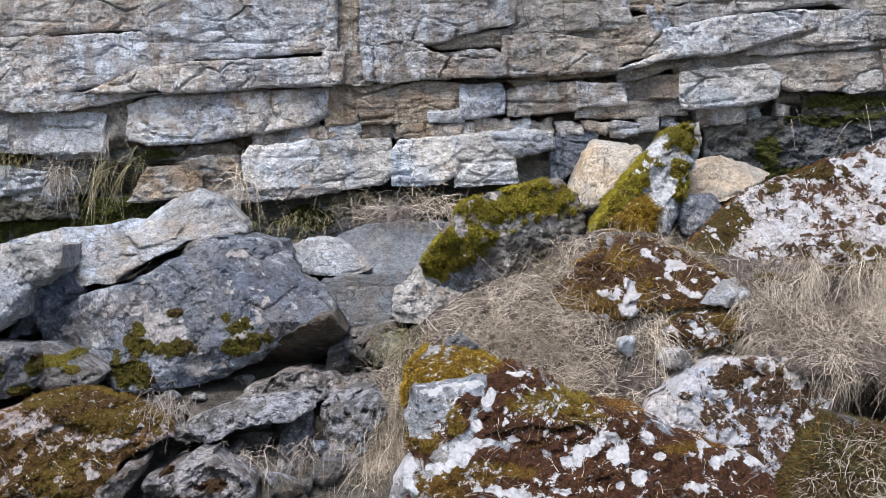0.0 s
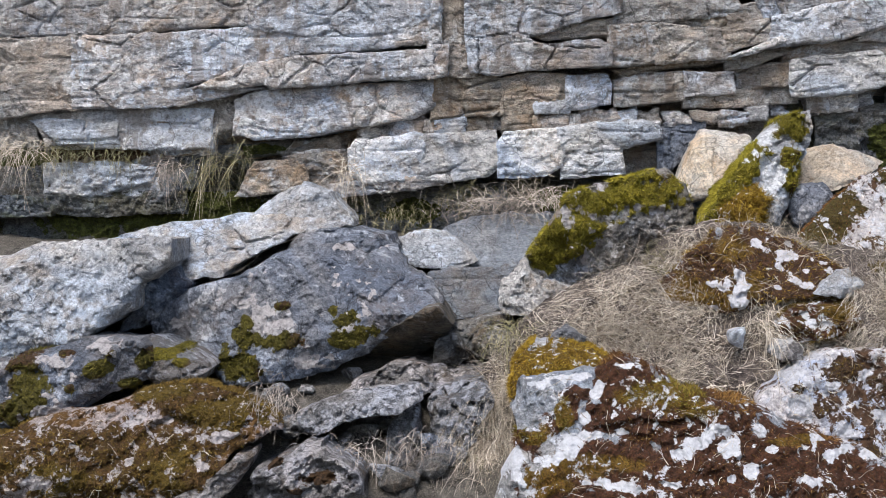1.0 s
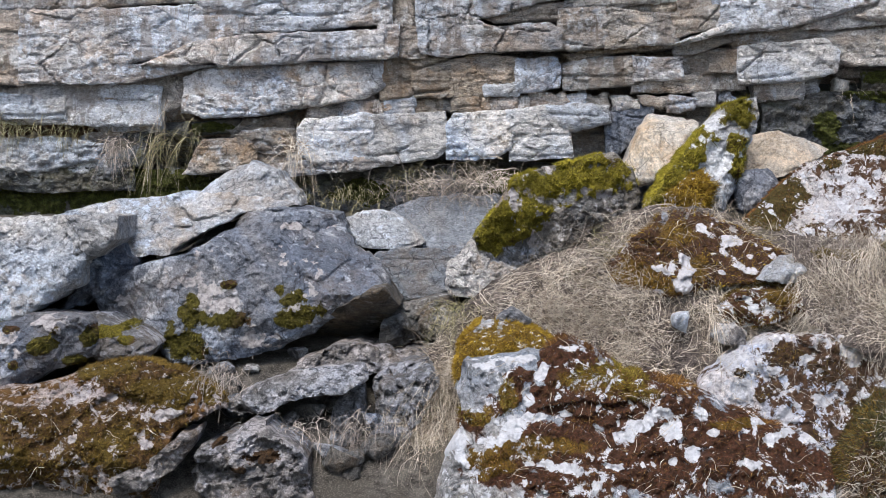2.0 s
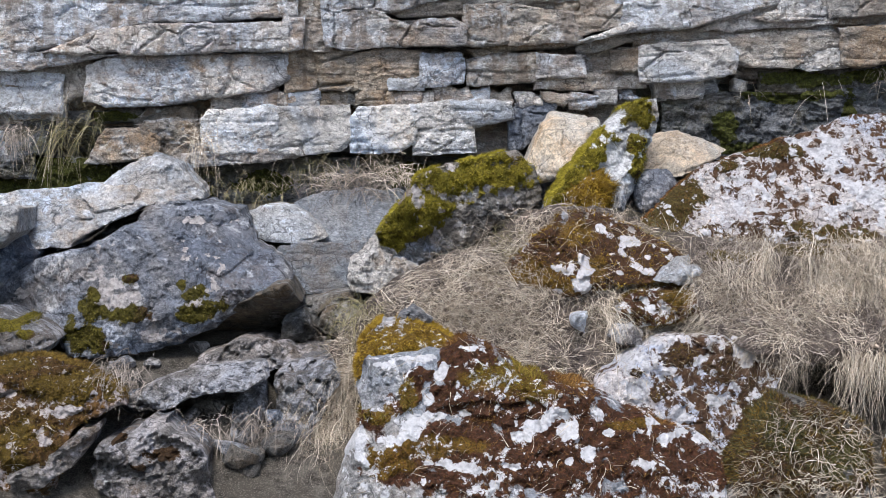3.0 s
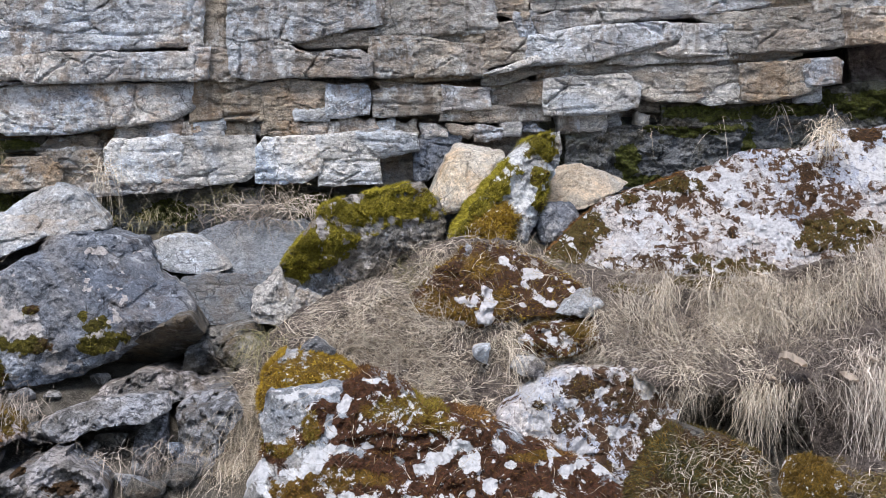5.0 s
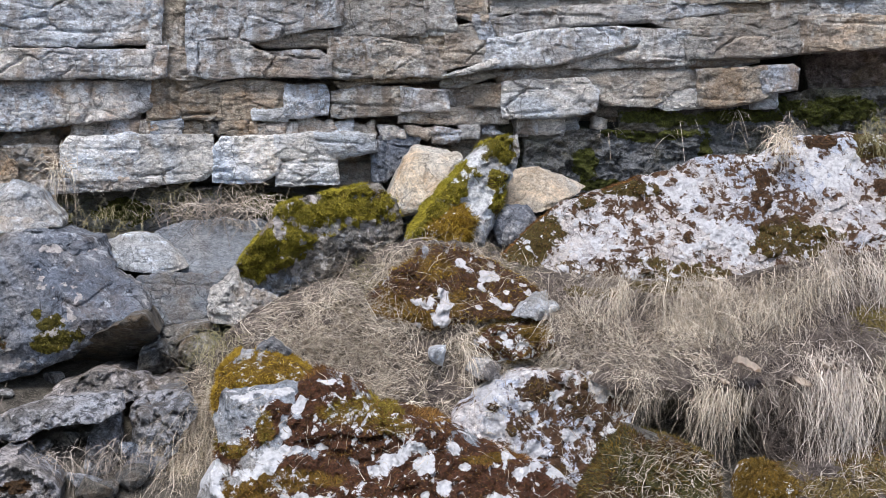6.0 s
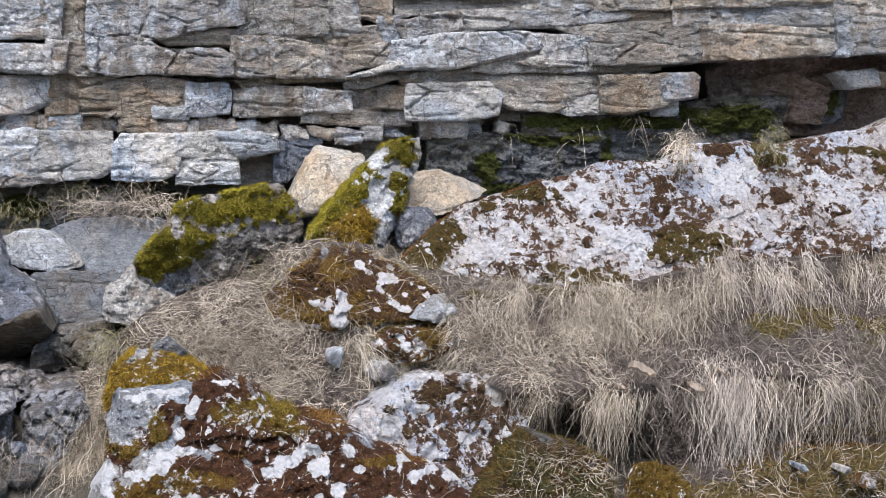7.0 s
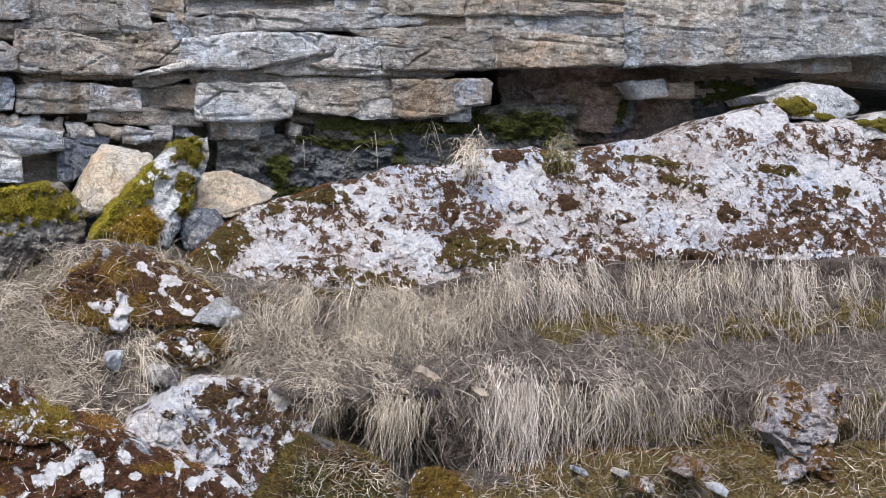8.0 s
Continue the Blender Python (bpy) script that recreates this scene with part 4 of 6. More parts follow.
block(cliff, [(1.927, 2.159), (2.02, 2.171), (2.042, 2.15), (2.041, 2.093), (1.999, 2.08), (1.94, 2.071)], 0.215, CLIFF)
block(cliff, [(1.914, 2.064), (1.977, 2.072), (1.983, 2.024), (1.929, 2.015)], 0.18, CLIFF_WHITE, thick=0.1)
block(cliff, [(1.33, 2.003), (1.528, 2.009), (1.713, 2.007), (1.725, 1.985), (1.529, 1.969), (1.343, 1.971)], 0.1, CLIFF_GREY, thick=0.2)
block(cliff, [(0.719, 2.034), (0.856, 2.063), (0.962, 2.059), (0.972, 1.949), (0.884, 1.927), (0.724, 1.913)], 0.1, CLIFF_BROWN)
block(cliff, [(1.026, 1.929), (1.072, 1.94), (1.097, 1.911), (1.074, 1.876), (1.032, 1.886)], 0.14, CLIFF, thick=0.1)
block(cliff, [(1.103, 1.936), (1.169, 1.941), (1.176, 1.893), (1.11, 1.887)], 0.15, CLIFF_WHITE, thick=0.1)
block(cliff, [(1.186, 1.94), (1.235, 1.939), (1.236, 1.91), (1.192, 1.906)], 0.13, CLIFF, thick=0.1)
block(cliff, [(1.182, 2.163), (1.312, 2.212), (1.484, 2.262), (1.656, 2.271), (1.665, 2.175), (1.292, 2.151)], 0.15, CLIFF)
block(cliff, [(1.667, 2.276), (1.89, 2.296), (1.905, 2.198), (1.671, 2.178)], 0.15, CLIFF_BROWN)
block(cliff, [(2.619, 2.208), (2.731, 2.23), (2.754, 2.186), (2.68, 2.163)], 0.13, CLIFF_WHITE, thick=0.2)
block(cliff, [(2.784, 2.215), (2.864, 2.23), (2.876, 2.19), (2.796, 2.179)], 0.095, CLIFF_BROWN, thick=0.2)
block(cliff, [(-2.022, 1.952), (-1.246, 1.978), (-1.277, 1.855), (-1.43, 1.789), (-2.02, 1.774)], 0.11, CLIFF_BROWN)
block(cliff, [(-1.23, 1.939), (-1.152, 1.973), (-0.803, 1.998), (-0.468, 2.014), (-0.454, 1.903), (-0.558, 1.886), (-0.701, 1.855), (-0.952, 1.816), (-1.149, 1.801), (-1.241, 1.824)], 0.155, CLIFF, soft=0.03)
block(cliff, [(-1.212, 1.873), (-1.016, 1.871), (-0.692, 1.864), (-0.949, 1.82), (-1.145, 1.805), (-1.232, 1.828)], 0.165, CLIFF_WHITE, soft=0.03)
block(cliff, [(-0.448, 2.021), (-0.208, 2.033), (-0.2, 1.908), (-0.249, 1.889), (-0.454, 1.882)], 0.14, CLIFF_BROWN)
block(cliff, [(-0.185, 2.012), (-0.061, 2.039), (0.066, 2.026), (0.068, 1.931), (0.042, 1.903), (-0.182, 1.891)], 0.135, CLIFF_BROWN)
block(cliff, [(0.079, 2.017), (0.219, 2.026), (0.234, 1.981), (0.226, 1.923), (0.082, 1.909)], 0.14, CLIFF)
block(cliff, [(-0.048, 1.917), (0.068, 1.93), (0.069, 1.894), (-0.036, 1.89)], 0.155, CLIFF_WHITE)
block(cliff, [(0.265, 2), (0.399, 2.028), (0.54, 2.037), (0.543, 1.947), (0.448, 1.93), (0.276, 1.92)], 0.14, CLIFF_BROWN)
block(cliff, [(0.547, 2.027), (0.711, 2.028), (0.713, 1.961), (0.55, 1.951)], 0.15, CLIFF)
block(cliff, [(0.536, 1.946), (0.718, 1.956), (0.835, 1.983), (0.945, 1.982), (0.956, 1.924), (0.719, 1.911), (0.546, 1.919)], 0.15, CLIFF_BROWN)
block(cliff, [(0.73, 2.029), (0.84, 2.028), (0.842, 1.991), (0.736, 1.97)], 0.105, CLIFF_BROWN)
block(cliff, [(0.84, 2.047), (0.945, 2.06), (0.952, 1.988), (0.847, 1.989)], 0.14, CLIFF_BROWN)
block(cliff, [(-0.762, 1.854), (-0.631, 1.861), (-0.628, 1.816), (-0.758, 1.796)], 0.139, CLIFF, thick=0.2, soft=0.014, jag=0.018)
block(cliff, [(-0.622, 1.862), (-0.514, 1.873), (-0.51, 1.808), (-0.618, 1.805)], 0.152, CLIFF, thick=0.2, soft=0.014, jag=0.018)
block(cliff, [(-0.507, 1.862), (-0.452, 1.857), (-0.448, 1.812), (-0.504, 1.808)], 0.151, CLIFF, thick=0.2, soft=0.014, jag=0.018)
block(cliff, [(-0.445, 1.861), (-0.341, 1.872), (-0.338, 1.827), (-0.442, 1.81)], 0.152, CLIFF_WHITE, thick=0.2, soft=0.014, jag=0.018)
block(cliff, [(-0.337, 1.871), (-0.228, 1.875), (-0.224, 1.823), (-0.334, 1.813)], 0.123, CLIFF_BROWN, thick=0.2, soft=0.014, jag=0.018)
block(cliff, [(-0.22, 1.866), (-0.186, 1.867), (-0.183, 1.826), (-0.217, 1.823)], 0.13, CLIFF_BROWN, thick=0.2, soft=0.014, jag=0.018)
block(cliff, [(-0.178, 1.877), (-0.06, 1.869), (-0.057, 1.827), (-0.175, 1.828)], 0.157, CLIFF_BROWN, thick=0.2, soft=0.014, jag=0.018)
block(cliff, [(-0.053, 1.866), (0.065, 1.886), (0.069, 1.827), (-0.05, 1.819)], 0.144, CLIFF, thick=0.2, soft=0.014, jag=0.018)
block(cliff, [(0.072, 1.873), (0.128, 1.891), (0.132, 1.837), (0.076, 1.828)], 0.131, CLIFF, thick=0.2, soft=0.014, jag=0.018)
block(cliff, [(0.135, 1.888), (0.263, 1.899), (0.267, 1.832), (0.139, 1.83)], 0.141, CLIFF, thick=0.2, soft=0.014, jag=0.018)
block(cliff, [(0.271, 1.884), (0.327, 1.897), (0.331, 1.843), (0.274, 1.841)], 0.137, CLIFF_WHITE, thick=0.2, soft=0.014, jag=0.018)
block(cliff, [(0.334, 1.881), (0.422, 1.895), (0.426, 1.848), (0.338, 1.834)], 0.138, CLIFF_BROWN, thick=0.2, soft=0.014, jag=0.018)
block(cliff, [(0.462, 1.871), (0.501, 1.88), (0.539, 1.86), (0.546, 1.844), (0.481, 1.842)], 0.134, CLIFF, thick=0.12, soft=0.014, jag=0.014)
block(cliff, [(0.575, 1.879), (0.603, 1.882), (0.658, 1.87), (0.631, 1.844), (0.589, 1.859)], 0.149, CLIFF_BROWN, thick=0.12, soft=0.014, jag=0.014)
block(cliff, [(0.68, 1.868), (0.703, 1.881), (0.776, 1.87), (0.758, 1.84), (0.696, 1.841)], 0.127, CLIFF, thick=0.12, soft=0.014, jag=0.014)
block(cliff, [(0.783, 1.886), (0.816, 1.889), (0.842, 1.878), (0.84, 1.858), (0.798, 1.851)], 0.123, CLIFF_WHITE, thick=0.12, soft=0.014, jag=0.014)
block(cliff, [(0.87, 1.906), (0.907, 1.903), (0.949, 1.882), (0.953, 1.875), (0.891, 1.876)], 0.114, CLIFF, thick=0.12, soft=0.014, jag=0.014)
block(cliff, [(1.025, 1.929), (1.04, 1.934), (1.067, 1.921), (1.063, 1.882), (1.036, 1.876)], 0.116, CLIFF, thick=0.12, soft=0.014, jag=0.014)
block(cliff, [(1.107, 1.936), (1.14, 1.945), (1.189, 1.934), (1.183, 1.887), (1.124, 1.896)], 0.15, CLIFF_WHITE, thick=0.12, soft=0.014, jag=0.014)
block(cliff, [(1.202, 1.934), (1.22, 1.943), (1.243, 1.93), (1.244, 1.91), (1.212, 1.91)], 0.128, CLIFF_WHITE, thick=0.12, soft=0.014, jag=0.014)
block(cliff, [(1.323, 1.933), (1.335, 1.942), (1.352, 1.934), (1.345, 1.918), (1.33, 1.919)], 0.131, CLIFF, thick=0.12, soft=0.014, jag=0.014)
block(cliff, [(-0.784, 1.741), (-0.754, 1.778), (-0.534, 1.803), (-0.503, 1.79), (-0.522, 1.665), (-0.552, 1.637), (-0.706, 1.619), (-0.778, 1.666)], 0.155, CLIFF_WHITE, soft=0.03)
block(cliff, [(-0.498, 1.795), (-0.223, 1.808), (-0.207, 1.697), (-0.259, 1.651), (-0.397, 1.62), (-0.517, 1.638)], 0.155, CLIFF_WHITE, soft=0.03)
block(cliff, [(-0.186, 1.76), (-0.156, 1.806), (-0.045, 1.818), (0.027, 1.807), (0.047, 1.736), (0.039, 1.682), (-0.04, 1.644), (-0.183, 1.644)], 0.16, CLIFF_WHITE, soft=0.03)
block(cliff, [(0.049, 1.812), (0.187, 1.835), (0.198, 1.759), (0.136, 1.739), (0.051, 1.741)], 0.16, CLIFF_WHITE, soft=0.025)
block(cliff, [(0.205, 1.831), (0.335, 1.844), (0.416, 1.838), (0.431, 1.789), (0.315, 1.754), (0.212, 1.759)], 0.16, CLIFF_WHITE, soft=0.025)
block(cliff, [(0.056, 1.705), (0.136, 1.735), (0.271, 1.743), (0.278, 1.654), (0.063, 1.638)], 0.155, CLIFF_WHITE, soft=0.025)
block(cliff, [(0.295, 1.746), (0.439, 1.784), (0.462, 1.644), (0.293, 1.639)], 0.03, CLIFF_GREY)
block(cliff, [(0.436, 1.808), (0.499, 1.842), (0.608, 1.855), (0.597, 1.786), (0.504, 1.669), (0.449, 1.672)], 0.1, BOULDER)
block(cliff, [(-0.972, 1.602), (-0.752, 1.618), (-0.531, 1.629), (-0.353, 1.612), (-0.552, 1.597), (-0.949, 1.567)], 0.15, CLIFF, thick=0.25)
block(cliff, [(-1.063, 1.752), (-0.863, 1.794), (-0.822, 1.75), (-0.853, 1.736), (-1.053, 1.73)], 0.11, CLIFF_BROWN)
block(cliff, [(-1.031, 1.717), (-0.835, 1.732), (-0.825, 1.678), (-0.874, 1.659), (-1.008, 1.677)], 0.11, CLIFF_BROWN)
block(cliff, [(-1.233, 1.58), (-1.164, 1.694), (-1.018, 1.704), (-0.978, 1.651), (-0.99, 1.601), (-1.158, 1.574)], 0.12, CLIFF_BROWN)
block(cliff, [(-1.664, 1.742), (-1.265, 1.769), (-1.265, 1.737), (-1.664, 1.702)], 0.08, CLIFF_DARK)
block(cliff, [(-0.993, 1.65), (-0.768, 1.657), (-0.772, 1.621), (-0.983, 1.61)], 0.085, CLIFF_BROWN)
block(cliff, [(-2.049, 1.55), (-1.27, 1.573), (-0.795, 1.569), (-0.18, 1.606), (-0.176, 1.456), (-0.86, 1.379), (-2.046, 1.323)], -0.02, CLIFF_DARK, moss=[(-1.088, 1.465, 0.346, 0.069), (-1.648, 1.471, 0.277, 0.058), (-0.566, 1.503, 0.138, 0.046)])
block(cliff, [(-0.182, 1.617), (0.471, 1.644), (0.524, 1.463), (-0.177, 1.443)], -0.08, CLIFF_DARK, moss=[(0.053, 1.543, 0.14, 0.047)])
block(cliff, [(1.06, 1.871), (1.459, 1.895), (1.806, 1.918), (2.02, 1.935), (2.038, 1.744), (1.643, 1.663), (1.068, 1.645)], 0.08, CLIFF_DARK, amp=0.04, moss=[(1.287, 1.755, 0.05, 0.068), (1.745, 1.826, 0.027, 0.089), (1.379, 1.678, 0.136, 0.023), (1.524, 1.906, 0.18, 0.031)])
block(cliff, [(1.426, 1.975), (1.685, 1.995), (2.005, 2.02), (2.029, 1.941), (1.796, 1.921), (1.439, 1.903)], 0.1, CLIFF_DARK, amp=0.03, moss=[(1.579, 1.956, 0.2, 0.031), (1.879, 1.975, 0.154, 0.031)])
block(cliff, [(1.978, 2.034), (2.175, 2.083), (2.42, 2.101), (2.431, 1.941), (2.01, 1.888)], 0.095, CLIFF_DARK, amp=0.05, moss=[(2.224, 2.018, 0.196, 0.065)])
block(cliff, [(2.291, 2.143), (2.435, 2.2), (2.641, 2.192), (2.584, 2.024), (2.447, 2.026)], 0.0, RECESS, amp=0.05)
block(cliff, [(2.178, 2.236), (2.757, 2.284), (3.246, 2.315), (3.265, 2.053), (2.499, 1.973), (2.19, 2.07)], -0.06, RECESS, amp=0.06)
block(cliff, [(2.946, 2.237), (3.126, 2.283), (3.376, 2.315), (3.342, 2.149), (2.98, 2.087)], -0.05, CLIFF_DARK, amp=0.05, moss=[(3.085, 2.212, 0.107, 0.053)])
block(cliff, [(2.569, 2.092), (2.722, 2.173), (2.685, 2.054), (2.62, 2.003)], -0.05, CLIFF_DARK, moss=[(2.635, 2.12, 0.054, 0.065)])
block(cliff, [(-1.062, 1.74), (-0.997, 1.784), (-0.861, 1.791), (-0.834, 1.768), (-0.895, 1.747), (-0.975, 1.734)], 0.1, CLIFF_BROWN, thick=0.2)
block(cliff, [(-1.026, 1.689), (-1.016, 1.73), (-0.907, 1.742), (-0.82, 1.737), (-0.817, 1.682), (-0.931, 1.67)], 0.1, CLIFF_GREY, thick=0.2)
block(cliff, [(-1.576, 1.777), (-1.518, 1.804), (-1.363, 1.797), (-1.359, 1.761), (-1.473, 1.753), (-1.569, 1.755)], 0.12, CLIFF_WHITE, thick=0.2)
block(cliff, [(-1.86, 1.592), (-1.836, 1.654), (-1.709, 1.675), (-1.583, 1.664), (-1.577, 1.589), (-1.711, 1.575)], 0.09, CLIFF_WHITE, thick=0.2)
block(cliff, [(-2.063, 1.595), (-2.016, 1.647), (-1.865, 1.654), (-1.859, 1.59), (-1.971, 1.578)], 0.07, CLIFF_GREY, thick=0.2)
block(cliff, [(-2.015, 1.679), (-1.922, 1.705), (-1.714, 1.712), (-1.587, 1.715), (-1.587, 1.678), (-1.83, 1.667)], 0.07, CLIFF_DARK, thick=0.2)
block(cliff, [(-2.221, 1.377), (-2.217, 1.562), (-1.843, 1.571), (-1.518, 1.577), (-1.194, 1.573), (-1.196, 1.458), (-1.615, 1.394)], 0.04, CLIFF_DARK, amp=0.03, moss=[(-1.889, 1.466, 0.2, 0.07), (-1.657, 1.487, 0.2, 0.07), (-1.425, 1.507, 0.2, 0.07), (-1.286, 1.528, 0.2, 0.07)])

# ---- loose stones on the slope ----
rock("boulder", "pale rough limestone boulder at the foot of the slope",
     [(-2.213, 1.378), (-1.766, 1.382), (-1.66, 1.417), (-1.496, 1.445), (-1.357, 1.437), (-1.314, 1.302), (-1.314, 1.224), (-1.379, 1.168), (-1.543, 1.111), (-1.717, 1.064), (-2.148, 1.048)],
     [(-1.627, 1.269, 5, 0, 0.5)], BOULDER_LIGHT, amp=0.035, jag=0.016)
rock("stone", "dark grey stone wedged under the pale boulder",
     [(-1.365, 1.291), (-1.257, 1.345), (-1.202, 1.274), (-1.25, 1.216), (-1.348, 1.154), (-1.428, 1.124), (-1.382, 1.209)],
     [(-1.319, 1.23, 5.2, 0.1, 0.3)], BOULDER, amp=0.03)
rock("boulder", "pale limestone boulder with a smooth chipped corner",
     [(-1.387, 1.438), (-1.232, 1.436), (-1.214, 1.353), (-1.278, 1.305), (-1.342, 1.281)],
     [(-1.291, 1.362, 5.05, 0.15, 0.3)], BOULDER_LIGHT, amp=0.03)
rock("slab", "long flat grey limestone slab lying under the cliff",
     [(-1.53, 1.437), (-1.339, 1.478), (-1.047, 1.515), (-0.807, 1.501), (-0.681, 1.462), (-0.878, 1.44), (-0.969, 1.392), (-1.059, 1.344), (-1.1, 1.301), (-1.225, 1.298), (-1.299, 1.375), (-1.324, 1.423)],
     [(-1.105, 1.413, 5.45, 0, 0.9)], BOULDER_LIGHT, amp=0.015, lam=0.006, cuts=0, bevel=0.02)
rock("stone", "smooth pale peaked stone leaning on the slab",
     [(-1.048, 1.507), (-0.992, 1.565), (-0.866, 1.624), (-0.774, 1.573), (-0.711, 1.514), (-0.68, 1.457), (-0.806, 1.45), (-0.925, 1.463)],
     [(-0.85, 1.519, 5.55, 0, 0.5), (-0.812, 1.544, 5.563, 0.6, 0.5)], BOULDER_LIGHT, amp=0.02)
rock("stone", "jagged grey limestone piece wedged beside the boulder",
     [(-0.938, 1.337), (-0.906, 1.412), (-0.794, 1.468), (-0.677, 1.463), (-0.541, 1.438), (-0.515, 1.387), (-0.711, 1.381), (-0.787, 1.374)],
     [(-0.734, 1.407, 5.4, 0, 0.6)], BOULDER, amp=0.04)
# The shade of the undercut is put into this stone's dark colour.
rock("stone", "undercut stone below the slab, darkened for its shade",
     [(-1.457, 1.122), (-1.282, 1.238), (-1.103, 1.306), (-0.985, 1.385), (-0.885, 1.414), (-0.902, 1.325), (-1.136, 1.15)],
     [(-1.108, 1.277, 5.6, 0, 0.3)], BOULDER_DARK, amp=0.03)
boulder_blue = rock("boulder", "large blue-grey limestone boulder with small moss cushions",
     [(-1.341, 1.164), (-1.185, 1.265), (-1.058, 1.291), (-0.969, 1.345), (-0.88, 1.402), (-0.712, 1.416), (-0.516, 1.403), (-0.49, 1.341), (-0.383, 1.286), (-0.34, 1.221), (-0.462, 1.144), (-0.569, 1.075), (-0.693, 1.01), (-0.746, 0.993), (-0.942, 0.957), (-1.059, 0.954), (-1.11, 1.026), (-1.299, 1.111)],
     [(-0.82, 1.187, 5.15, 0.05, 0.45)], BOULDER,
     lichen=[(-0.95, 1.204, 0.044, 0.047), (-0.879, 1.161, 0.051, 0.033), (-1.008, 1.24, 0.026, 0.029), (-0.812, 1.038, 0.054, 0.025), (-1.231, 1.158, 0.036, 0.022), (-0.618, 1.396, 0.093, 0.011)],
     moss=[(-0.868, 1.214, 0.029, 0.015), (-0.972, 1.13, 0.051, 0.047), (-0.861, 1.103, 0.063, 0.033), (-1.01, 1.026, 0.081, 0.063), (-0.664, 1.181, 0.051, 0.029), (-0.634, 1.124, 0.082, 0.047), (-0.702, 1.199, 0.018, 0.018)],
     hue=[(-0.663, 1.154, 0.127, 0.109), (-0.971, 1.113, 0.127, 0.108), (-1.037, 1.026, 0.125, 0.108)], amp=0.022)
rock("slab", "smooth grey limestone slab with a straight edge",
     [(-0.476, 1.256), (-0.42, 1.295), (-0.287, 1.312), (-0.128, 1.321), (-0.068, 1.291), (-0.107, 1.172), (-0.236, 1.143), (-0.375, 1.135), (-0.426, 1.177), (-0.466, 1.222)],
     [(-0.276, 1.224, 5.62, 0, 0.35)], SMOOTH, amp=0.006, lam=0.004, cuts=0, bevel=0.005, thick=0.15)
rock("slab", "pale chipped slab at the foot of the cliff",
     [(-0.568, 1.406), (-0.482, 1.445), (-0.381, 1.436), (-0.294, 1.369), (-0.264, 1.327), (-0.416, 1.301), (-0.558, 1.32)],
     [(-0.426, 1.377, 5.75, 0, 0.9)], BOULDER_LIGHT, amp=0.016, cuts=1, bevel=0.02)
rock("slab", "dusty smooth grey slab under dry grass",
     [(-0.397, 1.436), (-0.293, 1.479), (-0.167, 1.498), (-0, 1.489), (0.084, 1.458), (0.043, 1.343), (-0.04, 1.284), (-0.376, 1.281), (-0.481, 1.314)],
     [(-0.187, 1.394, 5.92, 0, 0.9)], SMOOTH, amp=0.006, cuts=0, bevel=0.005)
boulder_cap = rock("boulder", "tilted limestone boulder with a thick green moss cap",
     [(-0.157, 1.239), (-0.129, 1.303), (-0.063, 1.386), (0.005, 1.48), (0.064, 1.566), (0.212, 1.623), (0.413, 1.656), (0.48, 1.592), (0.51, 1.513), (0.495, 1.478), (0.343, 1.389), (0.243, 1.296), (0.088, 1.234), (0.003, 1.185), (-0.147, 1.163)],
     [(0.153, 1.404, 5.5, 0.25, 0.5), (0.266, 1.47, 5.56, 0.25, -0.35), (0.108, 1.304, 5.439, 0.25, -0.3)], CAPSTONE,
     lichen=[(0.047, 1.505, 0.017, 0.039), (0.059, 1.461, 0.012, 0.015), (-0.112, 1.244, 0.034, 0.074)],
     moss=[(0.17, 1.535, 0.120, 0.058), (0.31, 1.573, 0.153, 0.059), (0.418, 1.585, 0.054, 0.064), (0.049, 1.423, 0.090, 0.076), (-0.03, 1.352, 0.046, 0.064), (0.122, 1.468, 0.109, 0.046), (0.007, 1.375, 0.058, 0.057), (0.3, 1.628, 0.143, 0.024)],
     hue=[(0.21, 1.516, 0.394, 0.197), (-0.025, 1.385, 0.116, 0.173)], cuts=1, amp=0.03, lift=0.03)
rock("stone", "lilac-grey broken stone at the end of the mossy boulder",
     [(-0.16, 1.189), (-0.164, 1.274), (-0.13, 1.31), (-0.081, 1.369), (-0.055, 1.308), (-0.021, 1.271), (0.032, 1.273), (0.088, 1.257), (0.065, 1.217), (0.021, 1.177), (-0.063, 1.154), (-0.138, 1.159)],
     [(-0.051, 1.246, 5.36, 0.3, 0.35)], BOULDER_LIGHT, amp=0.035, thick=0.3, cuts=2, jag=0.015)
rock("stone", "fresh buff limestone block leaning on the cliff",
     [(0.454, 1.55), (0.503, 1.676), (0.574, 1.814), (0.772, 1.781), (0.79, 1.733), (0.663, 1.569), (0.536, 1.533)],
     [(0.613, 1.664, 6.05, 0, 0.6), (0.566, 1.676, 6.057, -0.9, 0.3)], BUFF, amp=0.015, soft=0.03)
